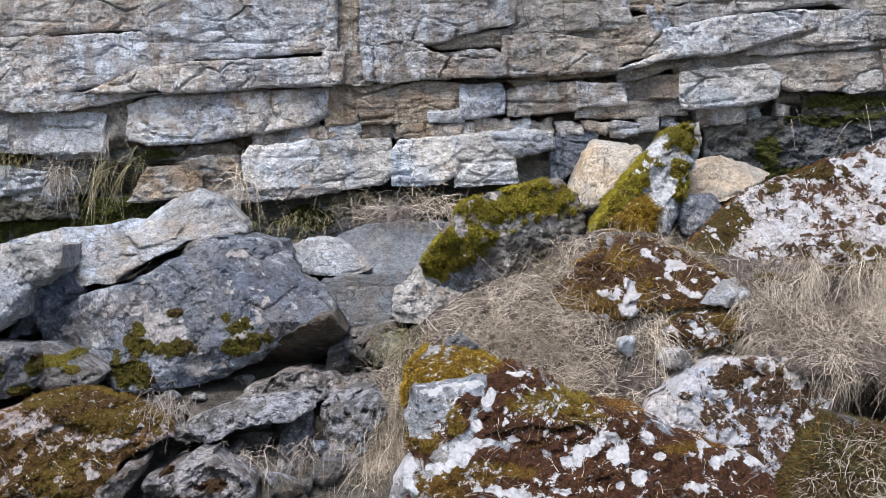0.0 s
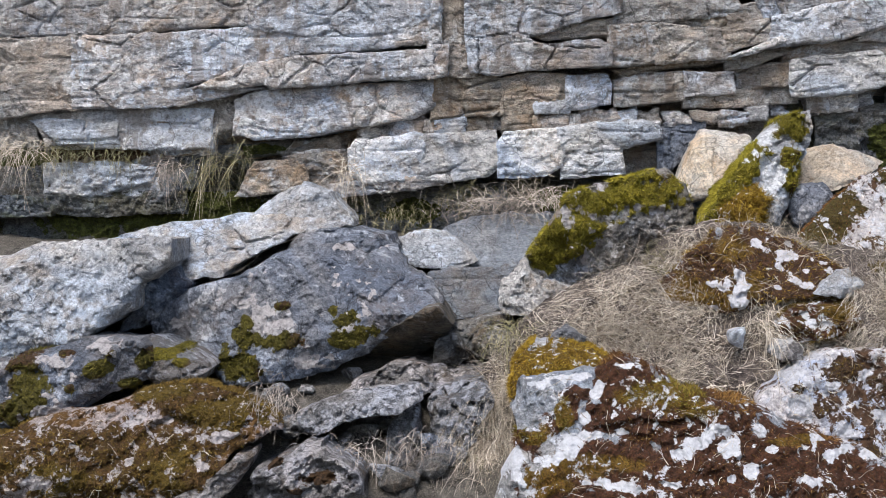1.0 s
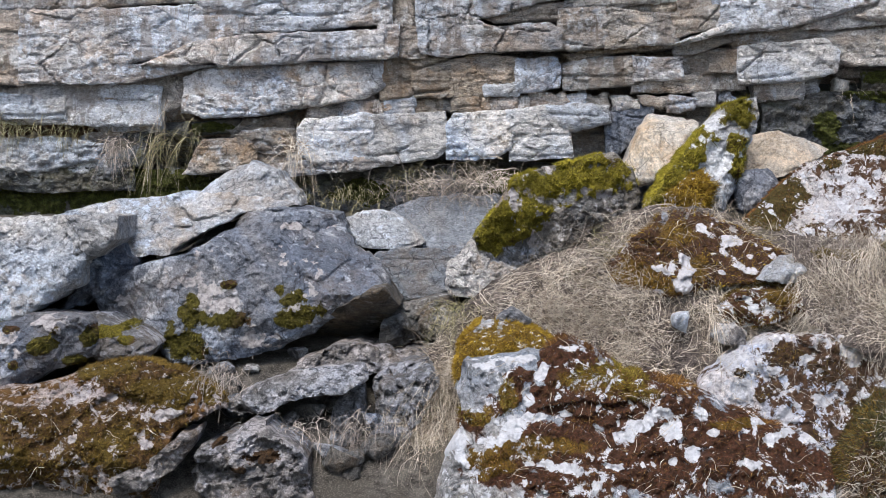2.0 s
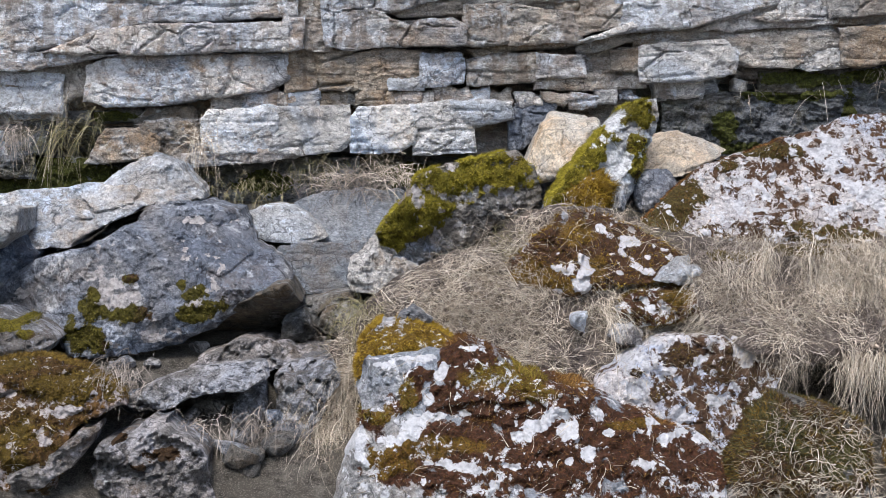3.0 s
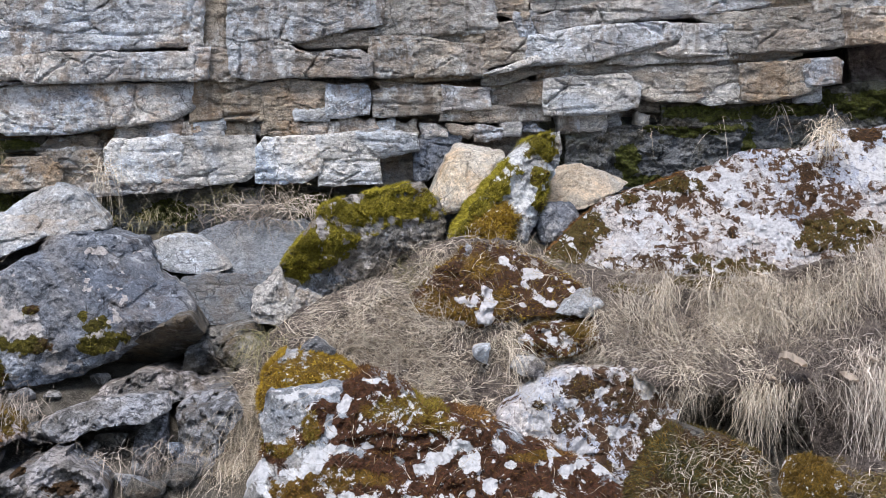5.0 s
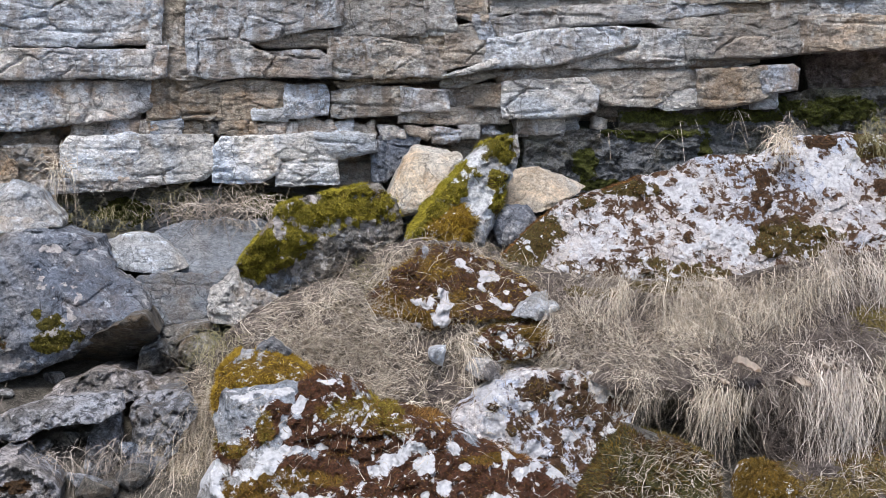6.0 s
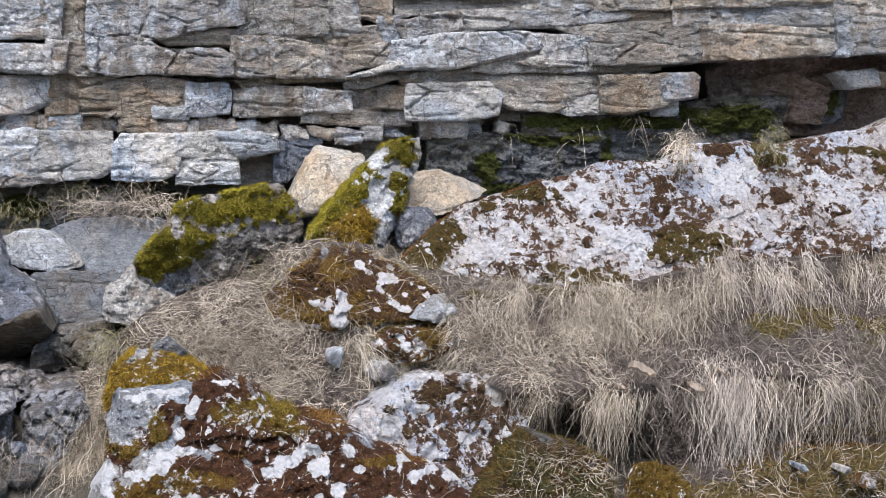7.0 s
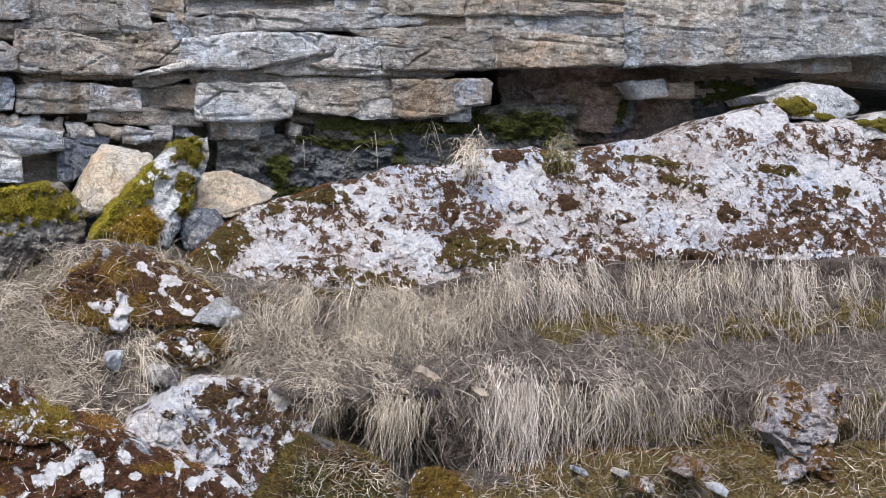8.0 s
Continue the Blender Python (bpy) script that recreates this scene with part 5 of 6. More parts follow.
pinnacle = rock("standing_stone", "narrow upright stone with moss down its flank",
     [(0.501, 1.44), (0.562, 1.562), (0.687, 1.714), (0.778, 1.817), (0.886, 1.843), (0.902, 1.777), (0.858, 1.655), (0.824, 1.55), (0.756, 1.433), (0.618, 1.405)],
     [(0.736, 1.618, 5.5, 0.1, 0.3)], BOULDER_LIGHT,
     lichen=[(0.739, 1.666, 0.039, 0.117), (0.701, 1.58, 0.027, 0.027)],
     moss=[(0.702, 1.708, 0.055, 0.035), (0.65, 1.647, 0.058, 0.043), (0.599, 1.581, 0.054, 0.05), (0.549, 1.505, 0.054, 0.066), (0.829, 1.789, 0.063, 0.047), (0.811, 1.636, 0.039, 0.094)],
     hue=[(0.606, 1.6, 0.175, 0.175), (0.835, 1.785, 0.098, 0.098), (0.549, 1.505, 0.116, 0.116), (0.802, 1.627, 0.039, 0.039)], cuts=0, amp=0.04, lift=0.03)
moss_ball = rock("stone", "round stone wholly wrapped in golden moss",
     [(0.558, 1.469), (0.57, 1.519), (0.617, 1.562), (0.679, 1.586), (0.731, 1.542), (0.716, 1.463), (0.654, 1.422), (0.58, 1.427)],
     [(0.638, 1.499, 5.36, 0, 0.3)], RUST,
     moss=[(0.644, 1.504, 0.228, 0.228)],
     hue=[(0.644, 1.504, 0.228, 0.228)], amp=0.02, thick=0.15, cuts=0, bevel=0.02, soft=0.075, lift=0.03)
rock("stone", "pale buff stone half behind the lichened slab",
     [(0.886, 1.559), (0.93, 1.727), (1.041, 1.743), (1.143, 1.708), (1.218, 1.666), (1.144, 1.62), (1.005, 1.575)],
     [(1.052, 1.656, 5.85, -0.1, 0.75)], BUFF, amp=0.015)
rock("stone", "small dark grey stone in a gap",
     [(0.808, 1.533), (0.839, 1.589), (0.93, 1.611), (0.962, 1.557), (0.92, 1.474), (0.836, 1.448)],
     [(0.882, 1.535, 5.5, 0, 0.4)], BOULDER, amp=0.015)
great_slab = rock("slab", "great slanting slab crusted with white lichen and brown moss",
     [(0.808, 1.416), (0.94, 1.548), (0.999, 1.608), (1.134, 1.659), (1.331, 1.721), (1.535, 1.795), (1.738, 1.819), (1.867, 1.877), (2.057, 1.908), (2.181, 1.901), (2.378, 1.949), (2.602, 1.997), (2.843, 2.1), (3.011, 2.153), (3.081, 2.078), (3.294, 2.116), (3.44, 2.084), (4.244, 2.168), (4.027, 1.588), (3.283, 1.548), (3.033, 1.553), (2.716, 1.545), (2.295, 1.489), (1.987, 1.439), (1.767, 1.399), (1.49, 1.32), (1.228, 1.314), (0.97, 1.336), (0.862, 1.365)],
     [(2.134, 1.704, 5.3, -0.12, 0.65)], CRUST,
     lichen=[(1.955, 1.775, 0.085, 0.066), (3.192, 1.904, 0.131, 0.113), (1.426, 1.679, 0.095, 0.057), (1.547, 1.516, 0.111, 0.056), (2.923, 2.065, 0.115, 0.048)],
     moss=[(0.896, 1.532, 0.115, 0.076), (0.843, 1.445, 0.086, 0.047), (1.244, 1.672, 0.113, 0.027), (1.049, 1.399, 0.076, 0.026), (1.886, 1.547, 0.097, 0.031), (1.441, 1.518, 0.030, 0.019), (1.709, 1.654, 0.039, 0.049), (2.129, 1.712, 0.039, 0.031), (2.123, 1.84, 0.070, 0.029), (1.947, 1.862, 0.051, 0.025), (1.762, 1.486, 0.134, 0.022), (1.408, 1.396, 0.171, 0.019), (1.27, 1.678, 0.114, 0.03), (1.724, 1.7, 0.047, 0.066), (1.783, 1.53, 0.111, 0.055), (1.421, 1.397, 0.128, 0.033), (1.094, 1.618, 0.038, 0.023), (2.113, 1.867, 0.057, 0.038), (2.565, 1.818, 0.047, 0.028), (2.732, 1.708, 0.046, 0.037), (3.147, 1.985, 0.047, 0.047), (2.813, 1.604, 0.109, 0.026), (3.126, 1.663, 0.073, 0.046), (0.92, 1.477, 0.075, 0.075), (1.233, 1.405, 0.166, 0.046), (1.894, 1.481, 0.128, 0.037), (2.614, 1.553, 0.164, 0.025), (2.472, 1.883, 0.105, 0.019), (2.645, 1.793, 0.049, 0.03), (2.968, 1.888, 0.083, 0.023), (3.216, 1.832, 0.074, 0.048), (2.328, 1.671, 0.063, 0.022), (3.022, 1.757, 0.055, 0.03), (3.397, 2, 0.076, 0.049)],
     hue=[(0.906, 1.541, 0.134, 0.096), (1.263, 1.673, 0.118, 0.049), (1.878, 1.556, 0.117, 0.058), (1.762, 1.486, 0.154, 0.047), (0.92, 1.477, 0.15, 0.112), (1.094, 1.618, 0.076, 0.057), (2.113, 1.867, 0.115, 0.077), (2.561, 1.797, 0.113, 0.075), (1.421, 1.397, 0.147, 0.055), (1.783, 1.53, 0.148, 0.055), (2.472, 1.883, 0.152, 0.038), (3.012, 1.891, 0.169, 0.056), (3.27, 1.867, 0.149, 0.112)], cuts=0, amp=0.02, thick=0.5)
rock("stone", "mossy stone lying on top of the lichened slab",
     [(3.012, 2.166), (3.2, 2.243), (3.346, 2.233), (3.422, 2.184), (3.267, 2.087), (3.122, 2.088)],
     [(3.227, 2.167, 5.5, 0, 0.5)], BOULDER_LIGHT,
     moss=[(3.107, 2.135, 0.078, 0.039), (3.223, 2.112, 0.077, 0.023), (3.409, 2.183, 0.049, 0.019)],
     hue=[(3.131, 2.137, 0.155, 0.078)], cuts=0, amp=0.02)
rock("boulder", "mossy boulder above the lichened slab",
     [(3.264, 2.076), (3.434, 2.146), (4.241, 2.235), (4.206, 2.109), (3.3, 2.029)],
     [(3.682, 2.118, 5.35, -0.1, 0.5)], BOULDER_LIGHT,
     moss=[(3.406, 2.102, 0.114, 0.03)],
     hue=[(3.406, 2.102, 0.114, 0.038)], amp=0.03)

# ---- the grassy bank ----
bank_left = rock("grass_bank", "earth bank matted with dry straw between the boulders",
     [(-0.345, 0.542), (-0.275, 0.891), (-0.215, 1.017), (-0.152, 1.114), (-0.015, 1.23), (0.127, 1.301), (0.272, 1.347), (0.384, 1.434), (0.497, 1.473), (0.721, 1.461), (0.905, 1.409), (1.166, 1.383), (1.241, 1.111), (1.207, 0.996), (0.976, 1.008), (0.663, 0.554)],
     [(0.437, 1.129, 4.95, 0, 0.75)], THATCH, amp=0.05, soft=0.12, category='bank', cuts=0, step=0.02)
LIP_X = (0.9, 1.29, 1.5, 1.745, 1.96, 2.3, 3.05, 4.0)
LIP_Z = (1.06, 1.08, 1.085, 1.155, 1.16, 1.145, 1.165, 1.2)
TOP_X = (1.08, 1.53, 1.68, 1.82, 2.29, 2.63, 3.2, 4.0)
TOP_Z = (1.355, 1.355, 1.39, 1.445, 1.475, 1.515, 1.515, 1.56)


class BankFace(Face):
    """A bank in two steep risers with a sloping shelf between them."""

    def depth(self, px, pz):
        d = pz - np.interp(px, LIP_X, LIP_Z)
        y = 4.64 + np.interp(d, (-0.5, -0.03, 0.0, 0.03, 0.15, 0.19, 0.28, 0.36), (0.10, 0.02, 0.0, 0.05, 0.20, 0.22, 0.26, 0.30))
        y += np.array([0.05 * fbm((x, 3.0, z), 3.0, 4) + 0.022 * fbm((x, 8.0, z), 11.0, 4) for x, z in zip(px, pz)])
        return y - 0.05 * (px - 1.9)


def bank(label, poly, seed, moss):
    face = BankFace(ragged(poly, 0.014, 0.013, seed), [], 0.01, 0.05, 0.0, seed)
    mesh = rock_mesh("grass_bank", face, 0.4, 0.013, (), moss)
    ob = new("grass_bank", mesh)
    mesh.materials.append(THATCH)
    settle(ob, (face.cx, 4.64, face.box[2]))
    FACES[ob.name] = (face, (), (), 0.0, 0.4)
    return tagged(ob, label, "bank")


bank_right = bank("steep stepped earth bank overhung with long dry grass",
     [(0.898, 1.384), (1.185, 1.378), (1.442, 1.388), (1.834, 1.475), (2.24, 1.525), (2.88, 1.58), (4.031, 1.64), (3.9, 0.85), (2.9, 0.85), (1.75, 0.8), (1.585, 0.8), (1.565, 0.93), (1.53, 1.0), (1.47, 1.05), (1.3, 1.05), (1.2, 1.03), (1.123, 1.019), (0.941, 1.139)], 91.3,
     [(1.95, 1.30, 0.1, 0.03), (2.1, 1.33, 0.12, 0.035), (2.35, 1.31, 0.12, 0.03), (2.6, 1.33, 0.1, 0.04), (2.8, 1.37, 0.12, 0.05), (3.05, 1.4, 0.12, 0.06), (2.1, 0.98, 0.09, 0.04), (2.35, 1.02, 0.14, 0.06), (2.55, 0.98, 0.15, 0.07), (2.9, 1.08, 0.14, 0.09), (1.3, 1.36, 0.12, 0.02), (1.05, 1.34, 0.1, 0.02)])
bank_low = rock("grass_bank", "mossy lower bank with pale lichened stones and dead grass",
     [(1.336, 0.6), (1.4, 0.77), (1.5, 0.835), (1.62, 0.86), (1.76, 0.885), (2.0, 0.94), (2.4, 0.965), (2.9, 1.0), (3.754, 1.05), (3.6, 0.6)],
     [(2.16, 0.93, 4.52, -0.05, 1.1)], THATCH,
     moss=[(1.72, 0.80, 0.14, 0.06), (1.95, 0.86, 0.2, 0.06), (2.05, 0.72, 0.3, 0.08), (2.45, 0.79, 0.26, 0.09), (2.85, 0.8, 0.3, 0.1), (1.6, 0.7, 0.1, 0.07), (2.16, 0.961, 0.27, 0.111), (2.618, 0.909, 0.314, 0.126), (1.524, 0.867, 0.063, 0.063), (2.909, 0.982, 0.142, 0.111), (2.373, 1.097, 0.113, 0.048)], amp=0.06, category='bank', cuts=0, step=0.02)
mid_boulder = rock("boulder", "ochre-mossed boulder with bright white lichen patches",
     [(0.323, 1.249), (0.355, 1.309), (0.44, 1.388), (0.537, 1.458), (0.638, 1.455), (0.737, 1.422), (0.843, 1.372), (0.915, 1.322), (0.842, 1.248), (0.671, 1.244), (0.579, 1.192), (0.473, 1.19), (0.367, 1.204)],
     [(0.63, 1.311, 5, 0, 0.75)], OCHRE,
     lichen=[(0.577, 1.28, 0.028, 0.046), (0.585, 1.235, 0.016, 0.022), (0.742, 1.37, 0.036, 0.018), (0.653, 1.416, 0.010, 0.011), (0.843, 1.349, 0.012, 0.006), (0.866, 1.325, 0.014, 0.007), (0.745, 1.296, 0.016, 0.006), (0.696, 1.277, 0.010, 0.008), (0.676, 1.333, 0.009, 0.006), (0.815, 1.362, 0.008, 0.006), (0.79, 1.322, 0.010, 0.006), (0.333, 1.3, 0.007, 0.006)],
     moss=[(0.628, 1.306, 0.46, 0.177)],
     hue=[(0.569, 1.394, 0.060, 0.043), (0.423, 1.268, 0.079, 0.058), (0.49, 1.226, 0.074, 0.029), (0.625, 1.294, 0.028, 0.041)], cuts=2, amp=0.03)
rust_stone = rock("stone", "low rust-mossed stone sunk in the straw",
     [(0.68, 1.172), (0.718, 1.22), (0.835, 1.241), (0.96, 1.237), (1.015, 1.2), (0.972, 1.162), (0.864, 1.143), (0.757, 1.121), (0.691, 1.133)],
     [(0.832, 1.181, 4.88, 0, 0.6)], RUST,
     lichen=[(0.997, 1.199, 0.016, 0.021), (0.761, 1.203, 0.014, 0.01)],
     moss=[(0.849, 1.186, 0.19, 0.069)],
     hue=[(0.869, 1.217, 0.069, 0.028)], amp=0.03, thick=0.25, cuts=1)
rock("stone", "small greenish lichened stone under the grass",
     [(0.651, 1.094), (0.673, 1.13), (0.726, 1.14), (0.762, 1.116), (0.75, 1.076), (0.68, 1.071)],
     [(0.707, 1.104, 4.8, 0, 0.5)], BOULDER, amp=0.02, thick=0.15, cuts=1)
rock("stone", "small pale grey stone in the straw",
     [(0.801, 1.261), (0.831, 1.301), (0.893, 1.332), (0.943, 1.338), (0.983, 1.302), (1, 1.26), (0.902, 1.246)],
     [(0.902, 1.291, 4.9, 0, 0.5)], BOULDER_LIGHT,
     lichen=[(0.921, 1.283, 0.024, 0.020)], amp=0.012, thick=0.15)
rock("stone", "small white chip of limestone in the straw",
     [(1.001, 1.186), (1.024, 1.234), (1.058, 1.194), (1.04, 1.176)],
     [(1.031, 1.197, 4.86, 0, 0.3)], CLIFF_WHITE, amp=0.008, thick=0.1)
rock("stone", "small white chip of limestone in the straw",
     [(0.536, 1.146), (0.589, 1.161), (0.582, 1.094), (0.543, 1.11)],
     [(0.563, 1.128, 4.82, 0, 0.3)], CLIFF_WHITE, amp=0.008, thick=0.1)
rock("stone", "blue-grey stone half buried in straw",
     [(-0.01, 1.133), (0.049, 1.168), (0.113, 1.139), (0.102, 1.094), (0.008, 1.092)],
     [(0.052, 1.125, 4.8, 0, 0.3)], BOULDER, amp=0.015, thick=0.2)
gold_stone = rock("stone", "low golden-mossed stone beside the front boulder",
     [(-0.116, 0.955), (-0.113, 1.024), (-0.102, 1.083), (-0.049, 1.118), (0.033, 1.133), (0.099, 1.114), (0.166, 1.092), (0.192, 1.03), (0.062, 0.966)],
     [(0.019, 1.057, 4.6, 0, 0.5)], RUST,
     moss=[(-0.038, 1.041, 0.122, 0.097), (0.009, 1.088, 0.082, 0.057), (0.125, 1.078, 0.065, 0.036)],
     hue=[(-0.006, 1.065, 0.228, 0.13)], amp=0.025, soft=0.03, lift=0.03)
front_boulder = rock("boulder", "front boulder of white lichen under dark rusty moss",
     [(-0.185, 0.625), (-0.135, 0.812), (-0.108, 0.881), (-0.098, 0.924), (-0.105, 0.981), (-0.088, 1.051), (-0.005, 1.067), (0.123, 1.085), (0.204, 1.107), (0.317, 1.065), (0.381, 1.007), (0.542, 0.995), (0.667, 0.925), (0.823, 0.865), (0.915, 0.825), (0.927, 0.638)],
     [(0.26, 0.925, 4.4, 0, 0.7)], RUST,
     lichen=[(-0.043, 1.043, 0.04, 0.01), (0.044, 1.061, 0.055, 0.008), (0.131, 1.018, 0.016, 0.022), (0.103, 0.953, 0.015, 0.016), (0.041, 0.884, 0.044, 0.027), (-0.002, 0.853, 0.033, 0.016), (0.127, 0.911, 0.042, 0.01), (0.19, 0.919, 0.029, 0.01), (-0.11, 0.828, 0.039, 0.04), (-0.141, 0.781, 0.034, 0.034), (0.388, 0.895, 0.044, 0.012), (0.456, 0.92, 0.043, 0.02), (0.48, 0.883, 0.034, 0.019), (0.34, 0.868, 0.034, 0.009), (0.572, 0.919, 0.019, 0.022), (0.594, 0.877, 0.016, 0.008), (0.531, 0.834, 0.015, 0.013), (0.402, 0.804, 0.025, 0.008), (0.832, 0.87, 0.042, 0.009), (0.88, 0.845, 0.03, 0.011), (0.767, 0.86, 0.025, 0.008), (0.121, 0.799, 0.049, 0.008), (0.202, 0.787, 0.036, 0.009), (0.323, 0.797, 0.025, 0.008), (0.222, 1.09, 0.025, 0.007), (0.48, 0.811, 0.016, 0.009), (0.684, 0.809, 0.029, 0.009)],
     moss=[(0.031, 0.966, 0.025, 0.047), (-0.051, 0.913, 0.047, 0.020), (-0.018, 0.797, 0.062, 0.034), (0.22, 1.023, 0.114, 0.087), (0.38, 0.953, 0.266, 0.094), (0.616, 0.872, 0.247, 0.093), (0.158, 0.865, 0.146, 0.04), (0.042, 0.986, 0.031, 0.044), (0.079, 1.022, 0.041, 0.019), (-0.001, 0.94, 0.037, 0.025), (-0.07, 0.896, 0.046, 0.028), (0.346, 0.805, 0.397, 0.092), (0.784, 0.784, 0.167, 0.091), (0.019, 0.8, 0.061, 0.046), (0.714, 0.909, 0.109, 0.062)],
     hue=[(0.302, 1.015, 0.113, 0.038), (0.031, 0.966, 0.029, 0.047), (-0.051, 0.913, 0.047, 0.023), (0.121, 0.837, 0.133, 0.025), (-0.018, 0.797, 0.069, 0.034), (0.406, 0.976, 0.048, 0.021), (0.674, 0.895, 0.096, 0.012)], cuts=2, amp=0.035, thick=0.5)
side_boulder = rock("boulder", "lichened boulder with moss patches beside the dark hollow",
     [(0.569, 0.955), (0.718, 1.075), (0.823, 1.108), (0.982, 1.12), (1.131, 1.069), (1.152, 1.015), (1.096, 0.891), (1.017, 0.798), (0.969, 0.633), (0.718, 0.635), (0.626, 0.875)],
     [(0.889, 0.922, 4.62, 0.1, 0.5)], CRUST,
     lichen=[(0.688, 1.058, 0.034, 0.022), (0.759, 1.106, 0.028, 0.016), (0.866, 1.14, 0.039, 0.016), (1.025, 1.118, 0.046, 0.023), (1.057, 1.061, 0.032, 0.033), (0.914, 1.044, 0.025, 0.013), (0.808, 1.011, 0.031, 0.016), (0.72, 0.963, 0.034, 0.019), (0.926, 0.933, 0.039, 0.019), (0.837, 0.886, 0.045, 0.022), (0.999, 0.973, 0.021, 0.016), (0.751, 0.855, 0.034, 0.018)],
     moss=[(0.845, 1.059, 0.059, 0.036), (0.966, 1.02, 0.071, 0.039), (0.779, 0.948, 0.056, 0.025), (0.937, 1.141, 0.053, 0.017), (1.056, 0.902, 0.039, 0.087), (0.886, 0.824, 0.069, 0.025), (0.704, 1.01, 0.027, 0.019), (0.996, 1.077, 0.024, 0.016)],
     hue=[(1.051, 0.844, 0.065, 0.098)], cuts=0, amp=0.03, thick=0.4)
hollow_stone = rock("stone", "green-mossed stone sloping out of the hollow",
     [(0.909, 0.641), (0.964, 0.804), (1.037, 0.917), (1.107, 0.972), (1.192, 0.956), (1.325, 0.91), (1.371, 0.839), (1.371, 0.626)],
     [(1.158, 0.831, 4.35, 0.2, 0.6)], BOULDER_DARK,
     moss=[(1.16, 0.828, 0.231, 0.138)],
     hue=[(1.081, 0.887, 0.062, 0.062), (1.245, 0.827, 0.077, 0.062)], cuts=2, amp=0.04)
rock("stone", "pale blue-grey lichened stone set in the lower bank",
     [(2.624, 1.14), (2.678, 1.19), (2.751, 1.162), (2.861, 1.19), (2.858, 1.081), (2.792, 0.997), (2.795, 0.9), (2.691, 0.916), (2.589, 0.876), (2.628, 0.976), (2.589, 1.04)],
     [(2.714, 1.041, 4.5, -0.05, 0.6)], PINKISH, amp=0.05, thick=0.2, cuts=0, jag=0.025)
rock("stone", "small pale pink chip of stone on the mossy lower bank",
     [(2.183, 0.929), (2.208, 0.969), (2.269, 0.964), (2.294, 0.934), (2.251, 0.909)],
     [(2.238, 0.939, 4.33, 0, 0.5)], PINKISH, amp=0.012, thick=0.08, cuts=1)
rock("stone", "small pale pink chip of stone on the mossy lower bank",
     [(2.084, 0.871), (2.102, 0.897), (2.146, 0.894), (2.164, 0.874), (2.133, 0.857)],
     [(2.123, 0.878, 4.33, 0, 0.5)], PINKISH, amp=0.012, thick=0.08, cuts=1)
rock("stone", "small white chip of stone on the mossy lower bank",
     [(2.021, 0.906), (2.029, 0.923), (2.049, 0.921), (2.057, 0.908), (2.044, 0.896)],
     [(2.039, 0.91, 4.33, 0, 0.5)], CLIFF_WHITE, amp=0.012, thick=0.08, cuts=1)
rock("stone", "small white chip of stone on the mossy lower bank",
     [(1.916, 0.896), (1.923, 0.911), (1.941, 0.909), (1.948, 0.898), (1.936, 0.888)],
     [(1.932, 0.9, 4.33, 0, 0.5)], CLIFF_WHITE, amp=0.012, thick=0.08, cuts=1)
rock("stone", "small white chip of stone on the mossy lower bank",
     [(2.329, 0.871), (2.34, 0.891), (2.369, 0.889), (2.381, 0.873), (2.361, 0.861)],
     [(2.354, 0.876, 4.33, 0, 0.5)], CLIFF_WHITE, amp=0.012, thick=0.08, cuts=1)
moss_lump = rock("stone", "golden-mossed lump beside the dark hollow",
     [(1.416, 0.796), (1.424, 0.86), (1.449, 0.893), (1.489, 0.9), (1.508, 0.876), (1.548, 0.856), (1.552, 0.812), (1.515, 0.782)],
     [(1.488, 0.847, 4.3, 0, 0.4)], RUST,
     moss=[(1.47, 0.879, 0.214, 0.214)],
     hue=[(1.47, 0.879, 0.214, 0.214)], amp=0.02, thick=0.2, cuts=0, soft=0.07, bevel=0.02)

# ---- stones of the lower slope ----
moss_slab = rock("slab", "low mossy slab with pinkish lichen and orange moss",
     [(-1.986, 0.876), (-1.588, 0.888), (-1.498, 0.927), (-1.306, 0.965), (-1.18, 1.007), (-1.049, 1.025), (-0.91, 0.988), (-0.803, 0.928), (-0.779, 0.898), (-0.921, 0.84), (-0.931, 0.776), (-0.99, 0.576), (-1.886, 0.571)],
     [(-1.217, 0.863, 4.5, 0, 0.8)], PINKISH,
     lichen=[(-1.198, 0.928, 0.045, 0.014), (-0.944, 0.885, 0.05, 0.014), (-1.228, 0.827, 0.04, 0.016), (-1.46, 0.77, 0.04, 0.016)],
     moss=[(-0.937, 0.948, 0.174, 0.062), (-1.077, 0.995, 0.156, 0.047), (-1.284, 0.863, 0.191, 0.049), (-1.422, 0.82, 0.190, 0.076), (-1.11, 0.806, 0.190, 0.104), (-1.261, 0.75, 0.224, 0.064), (-1.038, 0.863, 0.115, 0.065), (-1.421, 0.884, 0.115, 0.031), (-1.735, 0.819, 0.284, 0.114), (-1.02, 0.751, 0.131, 0.074)],
     hue=[(-0.92, 0.943, 0.129, 0.039), (-1.076, 0.799, 0.079, 0.063), (-1.396, 0.777, 0.094, 0.047), (-1.162, 1.003, 0.098, 0.026), (-1.735, 0.819, 0.189, 0.063)], cuts=2, amp=0.04, thick=0.3)
